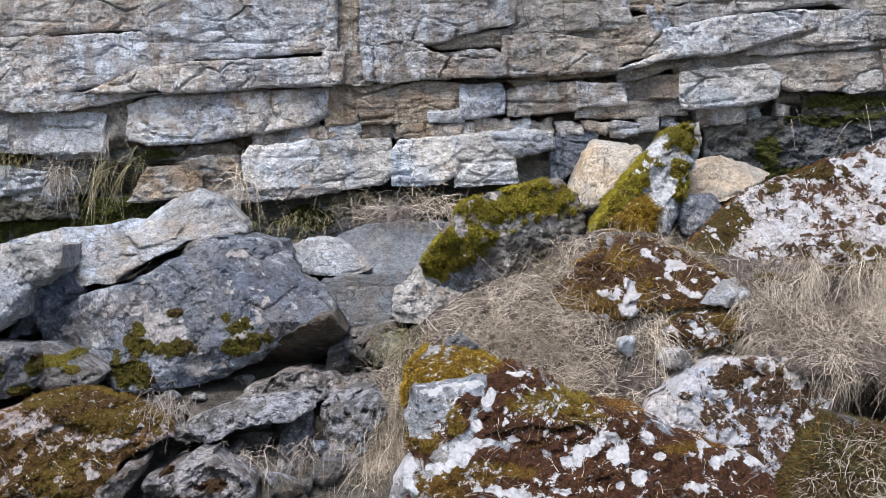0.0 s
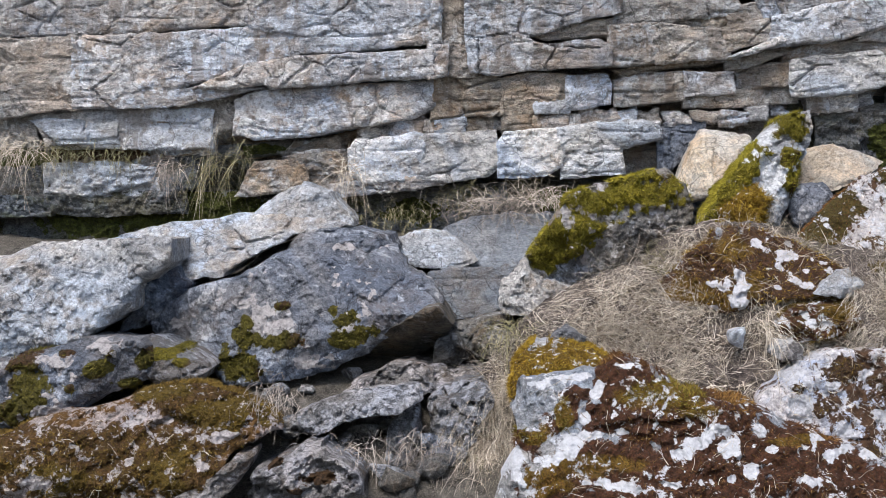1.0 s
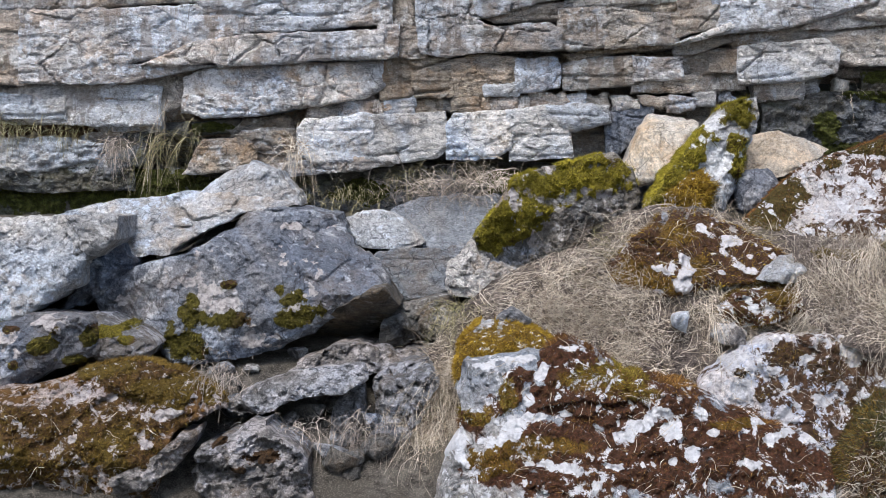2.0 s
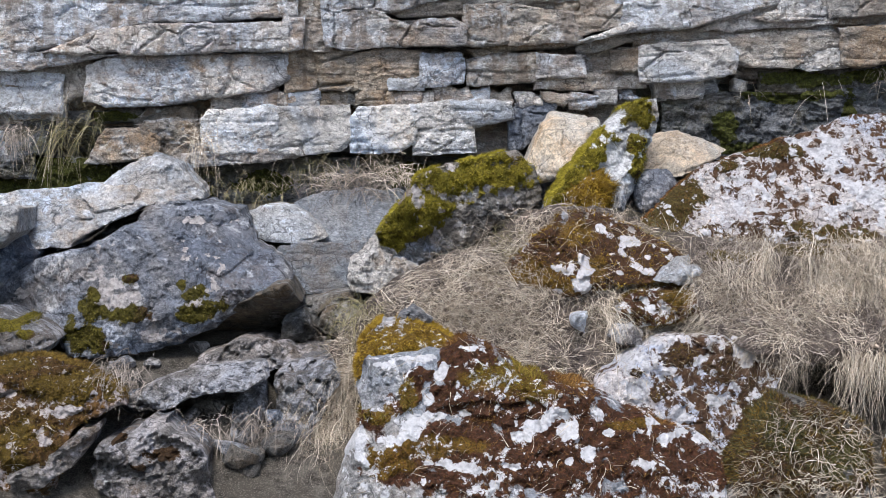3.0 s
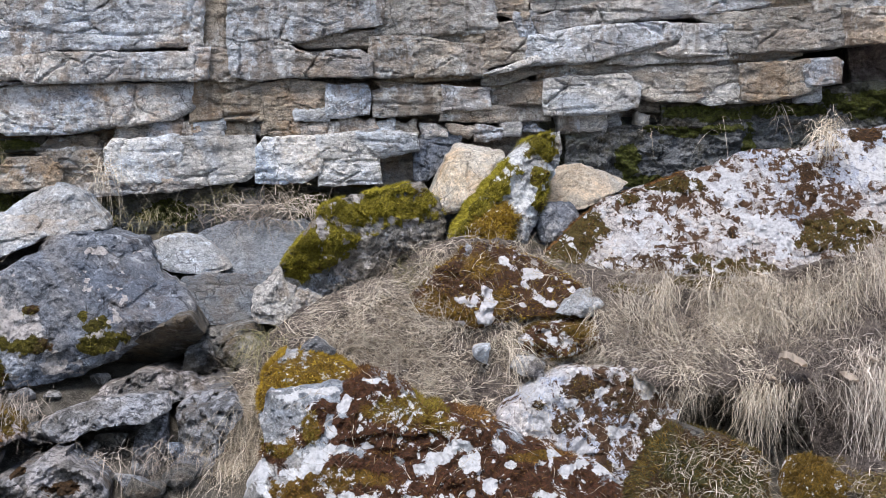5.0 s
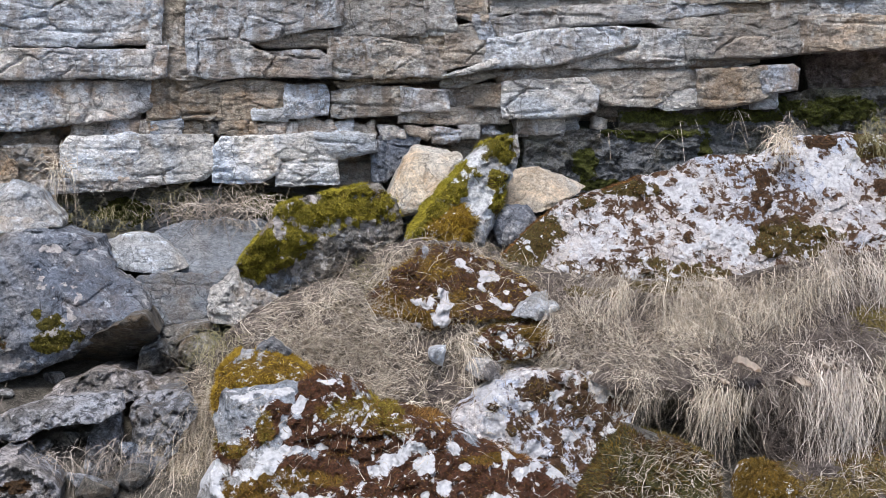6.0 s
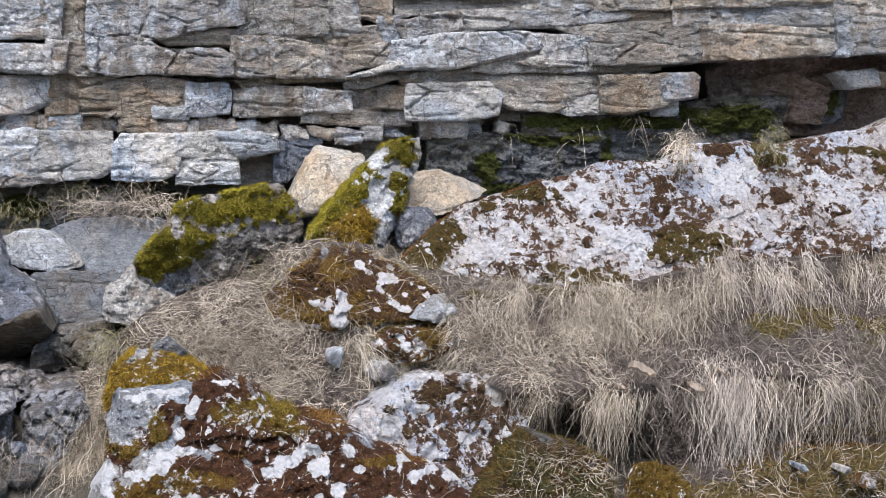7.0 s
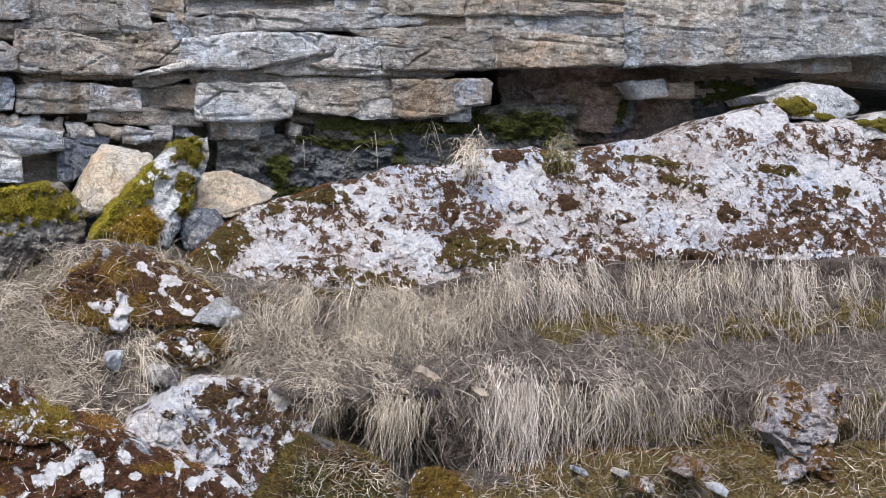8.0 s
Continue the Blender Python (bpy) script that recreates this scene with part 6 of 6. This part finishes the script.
moss_stone = rock("stone", "blue-grey stone with green moss cushions",
     [(-2.083, 1.056), (-1.665, 1.076), (-1.497, 1.122), (-1.412, 1.144), (-1.263, 1.134), (-1.215, 1.062), (-1.237, 1.011), (-1.387, 0.947), (-1.535, 0.903), (-1.633, 0.869), (-2.044, 0.856)],
     [(-1.543, 1.016, 4.72, 0, 0.5)], BOULDER,
     lichen=[(-1.5, 1.079, 0.05, 0.017), (-1.348, 1.12, 0.051, 0.017), (-1.521, 0.927, 0.066, 0.023), (-1.432, 1.031, 0.02, 0.013)],
     moss=[(-1.594, 1.071, 0.057, 0.037), (-1.564, 0.982, 0.08, 0.073), (-1.375, 1.059, 0.037, 0.027), (-1.299, 0.998, 0.04, 0.02), (-1.257, 1.079, 0.027, 0.034), (-1.824, 0.983, 0.166, 0.067), (-1.616, 0.927, 0.05, 0.033), (-1.476, 1.099, 0.027, 0.013), (-1.445, 0.998, 0.017, 0.013), (-1.337, 1.095, 0.013, 0.01)],
     hue=[(-1.562, 0.967, 0.133, 0.1), (-1.383, 1.055, 0.05, 0.05), (-1.273, 0.998, 0.1, 0.1), (-1.824, 0.983, 0.166, 0.1)], amp=0.035)
tilt_stone = rock("stone", "small dark tilted stone beside the boulder",
     [(-1.353, 1.1), (-1.274, 1.124), (-1.129, 1.088), (-1.064, 1.024), (-1.097, 0.987), (-1.244, 0.987), (-1.283, 1.045)],
     [(-1.206, 1.051, 4.9, 0, 0.3)], GULLY,
     moss=[(-1.289, 1.076, 0.045, 0.031), (-1.209, 1.088, 0.059, 0.017), (-1.145, 1.062, 0.035, 0.014)],
     hue=[(-1.253, 1.079, 0.139, 0.069)], amp=0.03)
rock("stone", "white-edged broken rock at the bottom of the slope",
     [(-0.89, 0.568), (-0.865, 0.738), (-0.831, 0.814), (-0.754, 0.852), (-0.651, 0.87), (-0.577, 0.826), (-0.526, 0.768), (-0.471, 0.57)],
     [(-0.695, 0.75, 4.4, 0, 0.5)], GULLY,
     moss=[(-0.784, 0.826, 0.031, 0.013), (-0.654, 0.782, 0.047, 0.022), (-0.715, 0.753, 0.022, 0.012)], step=0.0055, amp=0.075, lam=0.012, jag=0.02, thick=0.3)
# Overhang shade painted by the dark stone colour, besides the steep slope.
rock("rock", "smooth overhanging face under the boulder, darkened for its shade",
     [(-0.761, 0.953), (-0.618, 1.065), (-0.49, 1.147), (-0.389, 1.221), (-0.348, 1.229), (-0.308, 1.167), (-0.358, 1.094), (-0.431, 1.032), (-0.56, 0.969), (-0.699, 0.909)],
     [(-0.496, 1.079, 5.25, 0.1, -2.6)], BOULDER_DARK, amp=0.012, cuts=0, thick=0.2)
# This gap and the next two small stones: shade carried by dark colour.
rock("rock", "stone in the gap under the smooth slab, darkened for shade",
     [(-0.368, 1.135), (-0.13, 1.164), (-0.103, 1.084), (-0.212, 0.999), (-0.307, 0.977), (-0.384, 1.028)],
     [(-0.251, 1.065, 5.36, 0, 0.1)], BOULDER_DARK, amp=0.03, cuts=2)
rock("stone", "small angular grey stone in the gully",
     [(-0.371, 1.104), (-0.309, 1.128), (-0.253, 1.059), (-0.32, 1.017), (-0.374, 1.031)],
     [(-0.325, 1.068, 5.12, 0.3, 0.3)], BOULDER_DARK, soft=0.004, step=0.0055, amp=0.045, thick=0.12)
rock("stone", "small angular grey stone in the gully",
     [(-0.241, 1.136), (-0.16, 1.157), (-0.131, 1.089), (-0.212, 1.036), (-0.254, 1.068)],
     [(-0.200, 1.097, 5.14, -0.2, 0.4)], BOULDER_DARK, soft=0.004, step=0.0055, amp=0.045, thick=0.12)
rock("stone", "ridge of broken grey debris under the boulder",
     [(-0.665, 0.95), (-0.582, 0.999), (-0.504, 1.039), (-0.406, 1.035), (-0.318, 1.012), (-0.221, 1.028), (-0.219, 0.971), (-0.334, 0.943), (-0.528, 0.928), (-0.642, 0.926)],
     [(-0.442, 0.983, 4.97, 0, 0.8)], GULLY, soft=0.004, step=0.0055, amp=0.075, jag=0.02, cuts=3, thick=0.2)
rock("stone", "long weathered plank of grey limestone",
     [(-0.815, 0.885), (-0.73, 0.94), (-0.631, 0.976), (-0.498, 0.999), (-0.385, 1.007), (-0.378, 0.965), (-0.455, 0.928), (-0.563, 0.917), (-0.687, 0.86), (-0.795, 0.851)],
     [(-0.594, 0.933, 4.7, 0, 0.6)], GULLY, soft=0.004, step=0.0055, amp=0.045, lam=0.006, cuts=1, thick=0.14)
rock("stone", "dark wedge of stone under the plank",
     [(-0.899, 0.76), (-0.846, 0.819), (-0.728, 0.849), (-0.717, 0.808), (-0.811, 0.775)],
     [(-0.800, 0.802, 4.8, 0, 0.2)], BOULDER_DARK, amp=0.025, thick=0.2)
# Back of the shadowed gap, its shade given by the darker material.
rock("rock", "undercut rock below the plank, darkened for its shade",
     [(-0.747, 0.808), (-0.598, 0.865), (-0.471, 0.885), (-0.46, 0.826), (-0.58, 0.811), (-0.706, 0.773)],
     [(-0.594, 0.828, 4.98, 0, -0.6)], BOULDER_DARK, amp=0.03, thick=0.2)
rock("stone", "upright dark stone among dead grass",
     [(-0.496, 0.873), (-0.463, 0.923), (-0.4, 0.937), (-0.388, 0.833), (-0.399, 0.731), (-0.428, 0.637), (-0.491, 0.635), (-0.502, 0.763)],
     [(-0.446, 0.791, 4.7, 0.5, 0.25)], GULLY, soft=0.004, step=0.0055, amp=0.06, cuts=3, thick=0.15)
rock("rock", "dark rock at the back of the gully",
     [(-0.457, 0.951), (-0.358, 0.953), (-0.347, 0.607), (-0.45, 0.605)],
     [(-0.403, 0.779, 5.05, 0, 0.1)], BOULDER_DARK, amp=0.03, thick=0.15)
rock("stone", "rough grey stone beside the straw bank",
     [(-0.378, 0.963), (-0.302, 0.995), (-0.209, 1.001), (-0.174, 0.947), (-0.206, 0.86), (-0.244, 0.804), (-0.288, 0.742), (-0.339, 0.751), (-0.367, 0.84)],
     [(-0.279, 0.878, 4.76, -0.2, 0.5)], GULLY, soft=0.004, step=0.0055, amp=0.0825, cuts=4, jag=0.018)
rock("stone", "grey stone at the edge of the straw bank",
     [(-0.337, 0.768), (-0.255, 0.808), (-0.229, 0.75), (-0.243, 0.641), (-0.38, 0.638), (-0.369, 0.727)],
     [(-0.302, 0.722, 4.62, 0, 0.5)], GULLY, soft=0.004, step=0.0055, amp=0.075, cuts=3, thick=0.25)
rock("stone", "low greenish stone at the bottom of the gully",
     [(-0.48, 0.724), (-0.401, 0.763), (-0.362, 0.661), (-0.503, 0.658)],
     [(-0.436, 0.702, 4.52, 0, 0.6)], BOULDER_DARK, amp=0.04, thick=0.2)
rock("stone", "pale grey broken edge below the mossy slab",
     [(-1.071, 0.726), (-0.978, 0.775), (-0.886, 0.833), (-0.836, 0.853), (-0.851, 0.806), (-0.915, 0.742), (-0.977, 0.688), (-1.07, 0.67)],
     [(-0.948, 0.762, 4.42, 0, 0.3)], GULLY, soft=0.004, step=0.0055, amp=0.045, thick=0.2)
gully_floor = rock("earth_patch", "brown earth with dead grass between the gully stones",
     [(-0.722, 0.831), (-0.51, 0.878), (-0.47, 0.61), (-0.658, 0.606), (-0.635, 0.728)],
     [(-0.575, 0.738, 4.82, 0, 0.5)], THATCH, amp=0.03, cuts=0, step=0.015, category="earth")

# ---- moss on the stones ----
mossy(boulder_cap, MOSS_GREEN, 120000, 0.014, "thick cushion of green moss")
mossy(pinnacle, MOSS_GREEN, 120000, 0.013, "green and golden moss cushions")
mossy(moss_ball, MOSS_GOLD, 100000, 0.022, "shaggy golden moss")
mossy(boulder_blue, MOSS_OLIVE, 60000, 0.012, "small dark green moss cushions")
mossy(gold_stone, MOSS_GOLD, 110000, 0.013, "golden moss cushion")
mossy(mid_boulder, MOSS_GOLD, 16000, 0.014, "golden brown moss")
mossy(mid_boulder, MOSS_RUST, 16000, 0.013, "rusty moss", seed=8)
mossy(rust_stone, MOSS_BROWN, 60000, 0.013, "rusty brown moss")
mossy(front_boulder, MOSS_RUST, 26000, 0.014, "dark rusty moss")
mossy(front_boulder, MOSS_OLIVE_GOLD, 70000, 0.016, "olive golden moss", spots=[(0.302, 1.015, 0.107, 0.035), (0.031, 0.966, 0.024, 0.044), (-0.051, 0.913, 0.044, 0.020), (0.406, 0.973, 0.048, 0.018)], seed=12)
mossy(front_boulder, MOSS_ORANGE, 40000, 0.014, "orange brown moss", spots=[(0.121, 0.837, 0.125, 0.022), (-0.018, 0.797, 0.062, 0.030), (0.535, 0.986, 0.081, 0.020), (0.674, 0.895, 0.096, 0.012), (0.246, 0.902, 0.047, 0.017)], seed=13)
mossy(side_boulder, MOSS_BROWN, 40000, 0.013, "olive brown moss")
mossy(moss_slab, MOSS_BROWN, 60000, 0.013, "orange brown moss")
mossy(tilt_stone, MOSS_OLIVE, 30000, 0.012, "thin olive moss")
mossy(moss_stone, MOSS_OLIVE, 30000, 0.014, "green moss cushions")
mossy(hollow_stone, MOSS_BROWN, 30000, 0.014, "olive brown moss with fine grass")
mossy(hollow_stone, MOSS_DARK, 20000, 0.016, "dark green moss", seed=9)
mossy(great_slab, MOSS_RUST, 36000, 0.011, "brown moss cushions")
mossy(moss_lump, MOSS_BROWN, 90000, 0.016, "golden moss cushion")
mossy(bank_low, MOSS_RUST, 16000, 0.016, "olive brown moss")

# ---- dry grass on the banks ----
def fringe(ob, label, rows, lip, material, seed, out=0.30, width=0.0017, sway=0.22):
    """Curtains of dead grass: clumps rooted along a lip, each falling to a ragged point. Rows of (x from, x to, clumps, blades a clump, length)."""
    rng = np.random.default_rng(seed)
    face = FACES[ob.name][0]
    cx, size, count = [], [], []
    for x0, x1, clumps, per, length in rows:
        cx += list(rng.uniform(x0, x1, clumps))
        size += list(length * rng.uniform(0.4, 1.3, clumps))
        count += list((per * rng.uniform(0.2, 1.5, clumps)).astype(int))
    which = np.repeat(np.arange(len(cx)), count)
    cx, size = np.array(cx), np.array(size)
    n = len(cx)
    swing, low, wide = rng.normal(0, sway, n), rng.normal(0, 0.022, n), rng.uniform(0.006, 0.03, n)
    off = rng.normal(0, 1, len(which)) * wide[which]
    px = cx[which] + off
    pz = np.interp(px, *lip) + low[which] + rng.normal(0.008, 0.03, len(which))
    roots = np.stack([px, face.depth(px, pz) - rng.uniform(-0.01, 0.03, len(which)), pz], 1)
    ways = np.stack([swing[which] - 2.6 * off + rng.normal(0, 0.6 * sway, len(which)), -out + rng.normal(0, 0.2, len(which)), rng.normal(-0.5, 0.3, len(which))], 1)
    return blades("dry_grass", label, roots, ways, rng.uniform(0.25, 1.15, len(which)) ** 1.2 * size[which], width, material, (0, 0.16, -0.55), 0.4, seed, 0.09)


fringe(bank_right, "dead grass hanging along the foot of the lichened slab", [(0.95, 1.5, 30, 60, 0.12)], (TOP_X, TOP_Z), STRAW, 41, sway=0.35)
fringe(bank_right, "pale curtain of dead grass hanging at the top of the bank", [(1.78, 1.95, 6, 70, 0.17), (1.97, 2.2, 7, 70, 0.17), (2.25, 2.75, 12, 70, 0.16), (2.75, 4.0, 20, 50, 0.14)], (TOP_X, TOP_Z), STRAW_PALE, 44, sway=0.10)
fringe(bank_right, "dead grass hanging at the top of the bank", [(1.4, 1.82, 18, 60, 0.15), (1.8, 2.8, 26, 50, 0.14), (2.75, 4.0, 20, 50, 0.12)], (TOP_X, TOP_Z), STRAW, 42)
fringe(bank_right, "dead grass hanging over the dark hollow", [(1.1, 1.22, 7, 40, 0.12), (1.28, 1.42, 6, 42, 0.14), (1.40, 1.58, 9, 48, 0.16)], (LIP_X, LIP_Z), STRAW, 48, sway=0.3)
fringe(bank_right, "thick pale curtain of dead grass falling off the shelf", [(1.71, 1.83, 10, 80, 0.36), (1.60, 1.70, 4, 26, 0.20), (1.90, 2.06, 4, 24, 0.20)], (LIP_X, LIP_Z), STRAW_PALE, 46, 0.34, sway=0.10)
fringe(bank_right, "thin grey grass hanging off the shelf", [(1.5, 1.66, 6, 30, 0.10), (1.66, 2.1, 9, 40, 0.15), (2.1, 2.5, 14, 50, 0.15), (2.5, 4.0, 36, 40, 0.12)], (LIP_X, tuple(z - 0.02 for z in LIP_Z)), STRAW_GREY, 47, sway=0.3)
fringe(bank_right, "thin dead grass hanging off the shelf", [(1.9, 2.1, 4, 45, 0.2), (2.1, 4.0, 24, 40, 0.15)], (LIP_X, LIP_Z), STRAW, 43, sway=0.3)
sward(bank_right, "tangled grey grass along the foot of the lichened slab", 150, 40, 0.10, STRAW_GREY, (-0.1, -0.6, 0.1), (0, -0.05, -0.5), 66, poly=[(0.9, 1.384), (1.185, 1.376), (1.45, 1.385), (1.834, 1.47), (1.82, 1.40), (1.5, 1.33), (1.1, 1.32), (0.92, 1.33)], wild=0.9, spread=0.5, curl=0.7, gaps=-1.0)
fringe(bank_right, "short dead grass below the top of the bank", [(1.5, 3.9, 60, 30, 0.07)], (TOP_X, tuple(z - 0.12 for z in TOP_Z)), STRAW_GREY, 49)
sward(bank_right, "olive moss on the upper bank", 220, 60, 0.03, MOSS_OLIVE, (0, -0.5, 0.2), (0, -0.1, -0.5), 14, poly=[(1.85, 1.33), (2.5, 1.36), (2.5, 1.26), (2.2, 1.24), (1.9, 1.26)], gaps=0.0)
sward(bank_right, "thin pale grass scattered over the bank", 170, 36, 0.10, STRAW, (0, -0.4, -0.35), (0, -0.05, -0.6), 67, poly=[(2.0, 1.45), (3.9, 1.58), (3.9, 0.95), (2.0, 0.95)], wild=0.5, spread=0.4, curl=0.6)
straw_mat(bank_right, "grey straw lying along the shelf of the bank", 3600, 0.11, STRAW_GREY, 45, poly=[(1.45, 1.21), (2.2, 1.26), (3.9, 1.34), (3.9, 1.17), (2.3, 1.13), (1.74, 1.15), (1.5, 1.09)])
sward(gully_floor, "brown dead grass between the gully stones", 130, 30, 0.08, STRAW_GREY, (0, -0.6, -0.1), (0, -0.1, -0.6), 64, curl=0.6)
straw_mat(bank_left, "loose straw matted over the bank", 10000, 0.11, STRAW, 58)
sward(bank_left, "clumps of dry grass draped over the bank", 760, 52, 0.13, STRAW, (-0.1, -0.7, 0.1), (0, -0.1, -0.5), 11, wild=1.0, spread=0.45, curl=0.6)
sward(bank_left, "half-dry green grass in the straw", 170, 40, 0.09, STRAW_GREEN, (0, -0.5, 0.5), (0, -0.1, -0.4), 12, gaps=-0.05)
straw_mat(bank_right, "loose straw matted on the steep bank", 5500, 0.085, STRAW_GREY, 51)
sward(bank_right, "clumps of dry grass thick on the bank beside the boulders", 420, 44, 0.12, STRAW, (-0.05, -0.5, -0.35), (0, -0.05, -0.6), 13, poly=[(0.885, 1.389), (1.17, 1.37), (1.726, 1.40), (1.748, 1.25), (1.5, 1.19), (1.4, 1.17), (1.28, 1.155), (1.19, 1.09), (0.955, 1.15)], wild=0.9, spread=0.5, curl=0.7)
straw_mat(bank_low, "loose dead straw on the mossy lower bank", 8000, 0.08, STRAW, 52)
sward(bank_low, "thin clumps of dead grass on the lower bank", 190, 36, 0.11, STRAW, (0, -0.6, -0.1), (0, -0.1, -0.7), 15, gaps=0.0)
straw_mat(hollow_stone, "fine dead grass on the hollow stone", 2400, 0.06, STRAW, 53)
sward(mid_boulder, "dry grass draped over the shoulder of the boulder", 60, 46, 0.13, STRAW, (-0.3, -0.7, 0.1), (0, -0.1, -0.5), 61, poly=[(0.203, 1.19), (0.23, 1.33), (0.378, 1.426), (0.552, 1.477), (0.508, 1.399), (0.378, 1.295), (0.325, 1.19)], wild=0.6, spread=0.4, curl=0.6)
straw_mat(mid_boulder, "stray straw over the mossy boulder", 260, 0.10, STRAW, 54)
straw_mat(side_boulder, "stray straw over the lichened boulder", 260, 0.09, STRAW, 55)
straw_mat(front_boulder, "stray straw on the front boulder", 420, 0.07, STRAW, 56)
straw_mat(moss_slab, "stray straw on the mossy slab", 350, 0.06, STRAW, 57)
dead_leaf(1.48, 4.66, 1.143, 0.1, 10, 1)
dead_leaf(1.657, 4.66, 1.103, 0.06, -20, 2)
dead_leaf(1.736, 4.66, 1.156, 0.07, 40, 3)
dead_leaf(1.415, 4.66, 1.099, 0.05, 70, 4)

# ---- tufts on ledges and in gaps ----
hanging("tuft of dry grass hanging from a cliff ledge", -2.15, 6.38, 1.772, 0.12, 160, 0.17, seed=21)
hanging("moss and short dry grass on a cliff ledge", -1.967, 6.39, 1.77, 0.2, 260, 0.07, seed=71, material=STRAW_GREEN, lean=(0, -0.4, 0))
hanging("moss and short dry grass on a cliff ledge", -1.726, 6.4, 1.749, 0.14, 160, 0.06, seed=72, material=STRAW_GREEN, lean=(0, -0.4, 0))
hanging("tuft of dry grass hanging from a cliff ledge", -1.347, 6.4, 1.848, 0.03, 50, 0.24, seed=22, lean=(-0.1, -0.2, -0.3))
hanging("tuft of dry grass hanging from a cliff ledge", -1.356, 6.4, 1.7, 0.08, 90, 0.17, seed=23, material=STRAW_GREEN, lean=(-0.1, -0.3, 0))
hanging("tuft of dry grass hanging from a cliff ledge", -1.225, 6.38, 1.744, 0.04, 30, 0.12, seed=60, material=STRAW_GREEN, lean=(-0.1, -0.3, 0))
hanging("brown ball of dead grass caught under a cliff ledge", -1.519, 6.3, 1.678, 0.05, 120, 0.10, seed=24, material=STRAW_GREY, lean=(0.1, -0.5, 0.1), droop=(0.1, -0.1, -0.8))
hanging("tuft of dry grass hanging from a cliff ledge", -0.794, 6.3, 1.682, 0.06, 70, 0.18, seed=25, lean=(0.1, -0.3, 0.1))
hanging("thin green grass at the foot of the cliff", -0.596, 6.2, 1.47, 0.16, 160, 0.13, seed=26, material=STRAW_GREEN, lean=(0, -0.3, 0.9))
hanging("thin green grass at the foot of the cliff", -0.319, 6.38, 1.566, 0.14, 160, 0.09, seed=27, material=STRAW_GREEN, lean=(0, -0.3, 0.6))
hanging("clump of dry grass lying on the slab", -0.173, 6, 1.524, 0.2, 360, 0.13, seed=28, material=STRAW_GREY, lean=(-0.2, -0.4, 0.4), droop=(0, -0.1, -0.5))
hanging("clump of dry grass lying on the slab", -0.026, 6, 1.554, 0.1, 160, 0.13, seed=29, lean=(-0.2, -0.4, 0.4), droop=(0, -0.1, -0.5))
hanging("brown dead grass tuft under the boulder", -0.801, 4.6, 0.994, 0.08, 150, 0.06, seed=30, material=STRAW_GREY, lean=(0, -0.6, 0.0), droop=(0, -0.1, -0.45), deep=0.02)
hanging("dead grass tuft in the gully", -0.575, 4.62, 0.828, 0.16, 110, 0.09, seed=31, lean=(0, -0.8, 0.25), material=STRAW_GREY, droop=(0, -0.3, -0.9))
hanging("dead grass tuft in the gully", -0.39, 4.68, 0.835, 0.1, 90, 0.11, seed=32, lean=(0, -0.8, 0.25), material=STRAW_GREY, droop=(0, -0.3, -0.9))
hanging("fresh green grass at the edge of the bank", -0.129, 4.95, 1.143, 0.08, 140, 0.1, seed=33, material=STRAW_GREEN, lean=(-0.2, -0.4, 0.6))
hanging("tuft of dry grass hanging from a cliff ledge", 1.626, 6.204, 1.921, 0.05, 7, 0.15, seed=34, lean=(0, -0.2, 0.1))
hanging("tuft of dry grass hanging from a cliff ledge", 1.351, 6.292, 1.892, 0.05, 14, 0.07, seed=35, lean=(0, -0.2, -0.2))
hanging("tuft of dry grass hanging from a cliff ledge", 1.857, 6.146, 1.96, 0.05, 30, 0.08, seed=36, lean=(0, -0.2, 0.1))
hanging("dry brown tuft on top of the lichened slab", 1.786, 5.35, 1.866, 0.06, 220, 0.1, seed=37, lean=(0, -0.4, 0.4))
hanging("yellow-green tuft on top of the lichened slab", 2.11, 5.35, 1.903, 0.05, 160, 0.09, seed=38, material=STRAW_GREEN, lean=(0, -0.4, 0.6))
hanging("long pale fringe of dry grass hanging off the bank", 0.625, 4.62, 1.195, 0.035, 50, 0.11, seed=41, lean=(0.1, -0.4, 0.1))
sward(bank_left, "straw draped over the edge of the gully", 190, 60, 0.2, STRAW, (-0.45, -0.5, -0.1), (0, -0.1, -0.9), 43, poly=[(-0.301, 0.47), (-0.26, 0.887), (-0.195, 1.026), (-0.11, 1.028), (-0.139, 0.82), (-0.181, 0.472)])

# ---- rubble ----
rubble(-1.0, 0.15, 4.55, 5.3, 34, 5, "small broken grey stone on the dark slope")
rubble(-1.6, -0.6, 5.4, 6.2, 14, 6, "small broken grey stone on the dark slope")
rubble(-0.2, 1.0, 5.6, 6.3, 20, 7, "small broken grey stone at the foot of the cliff")
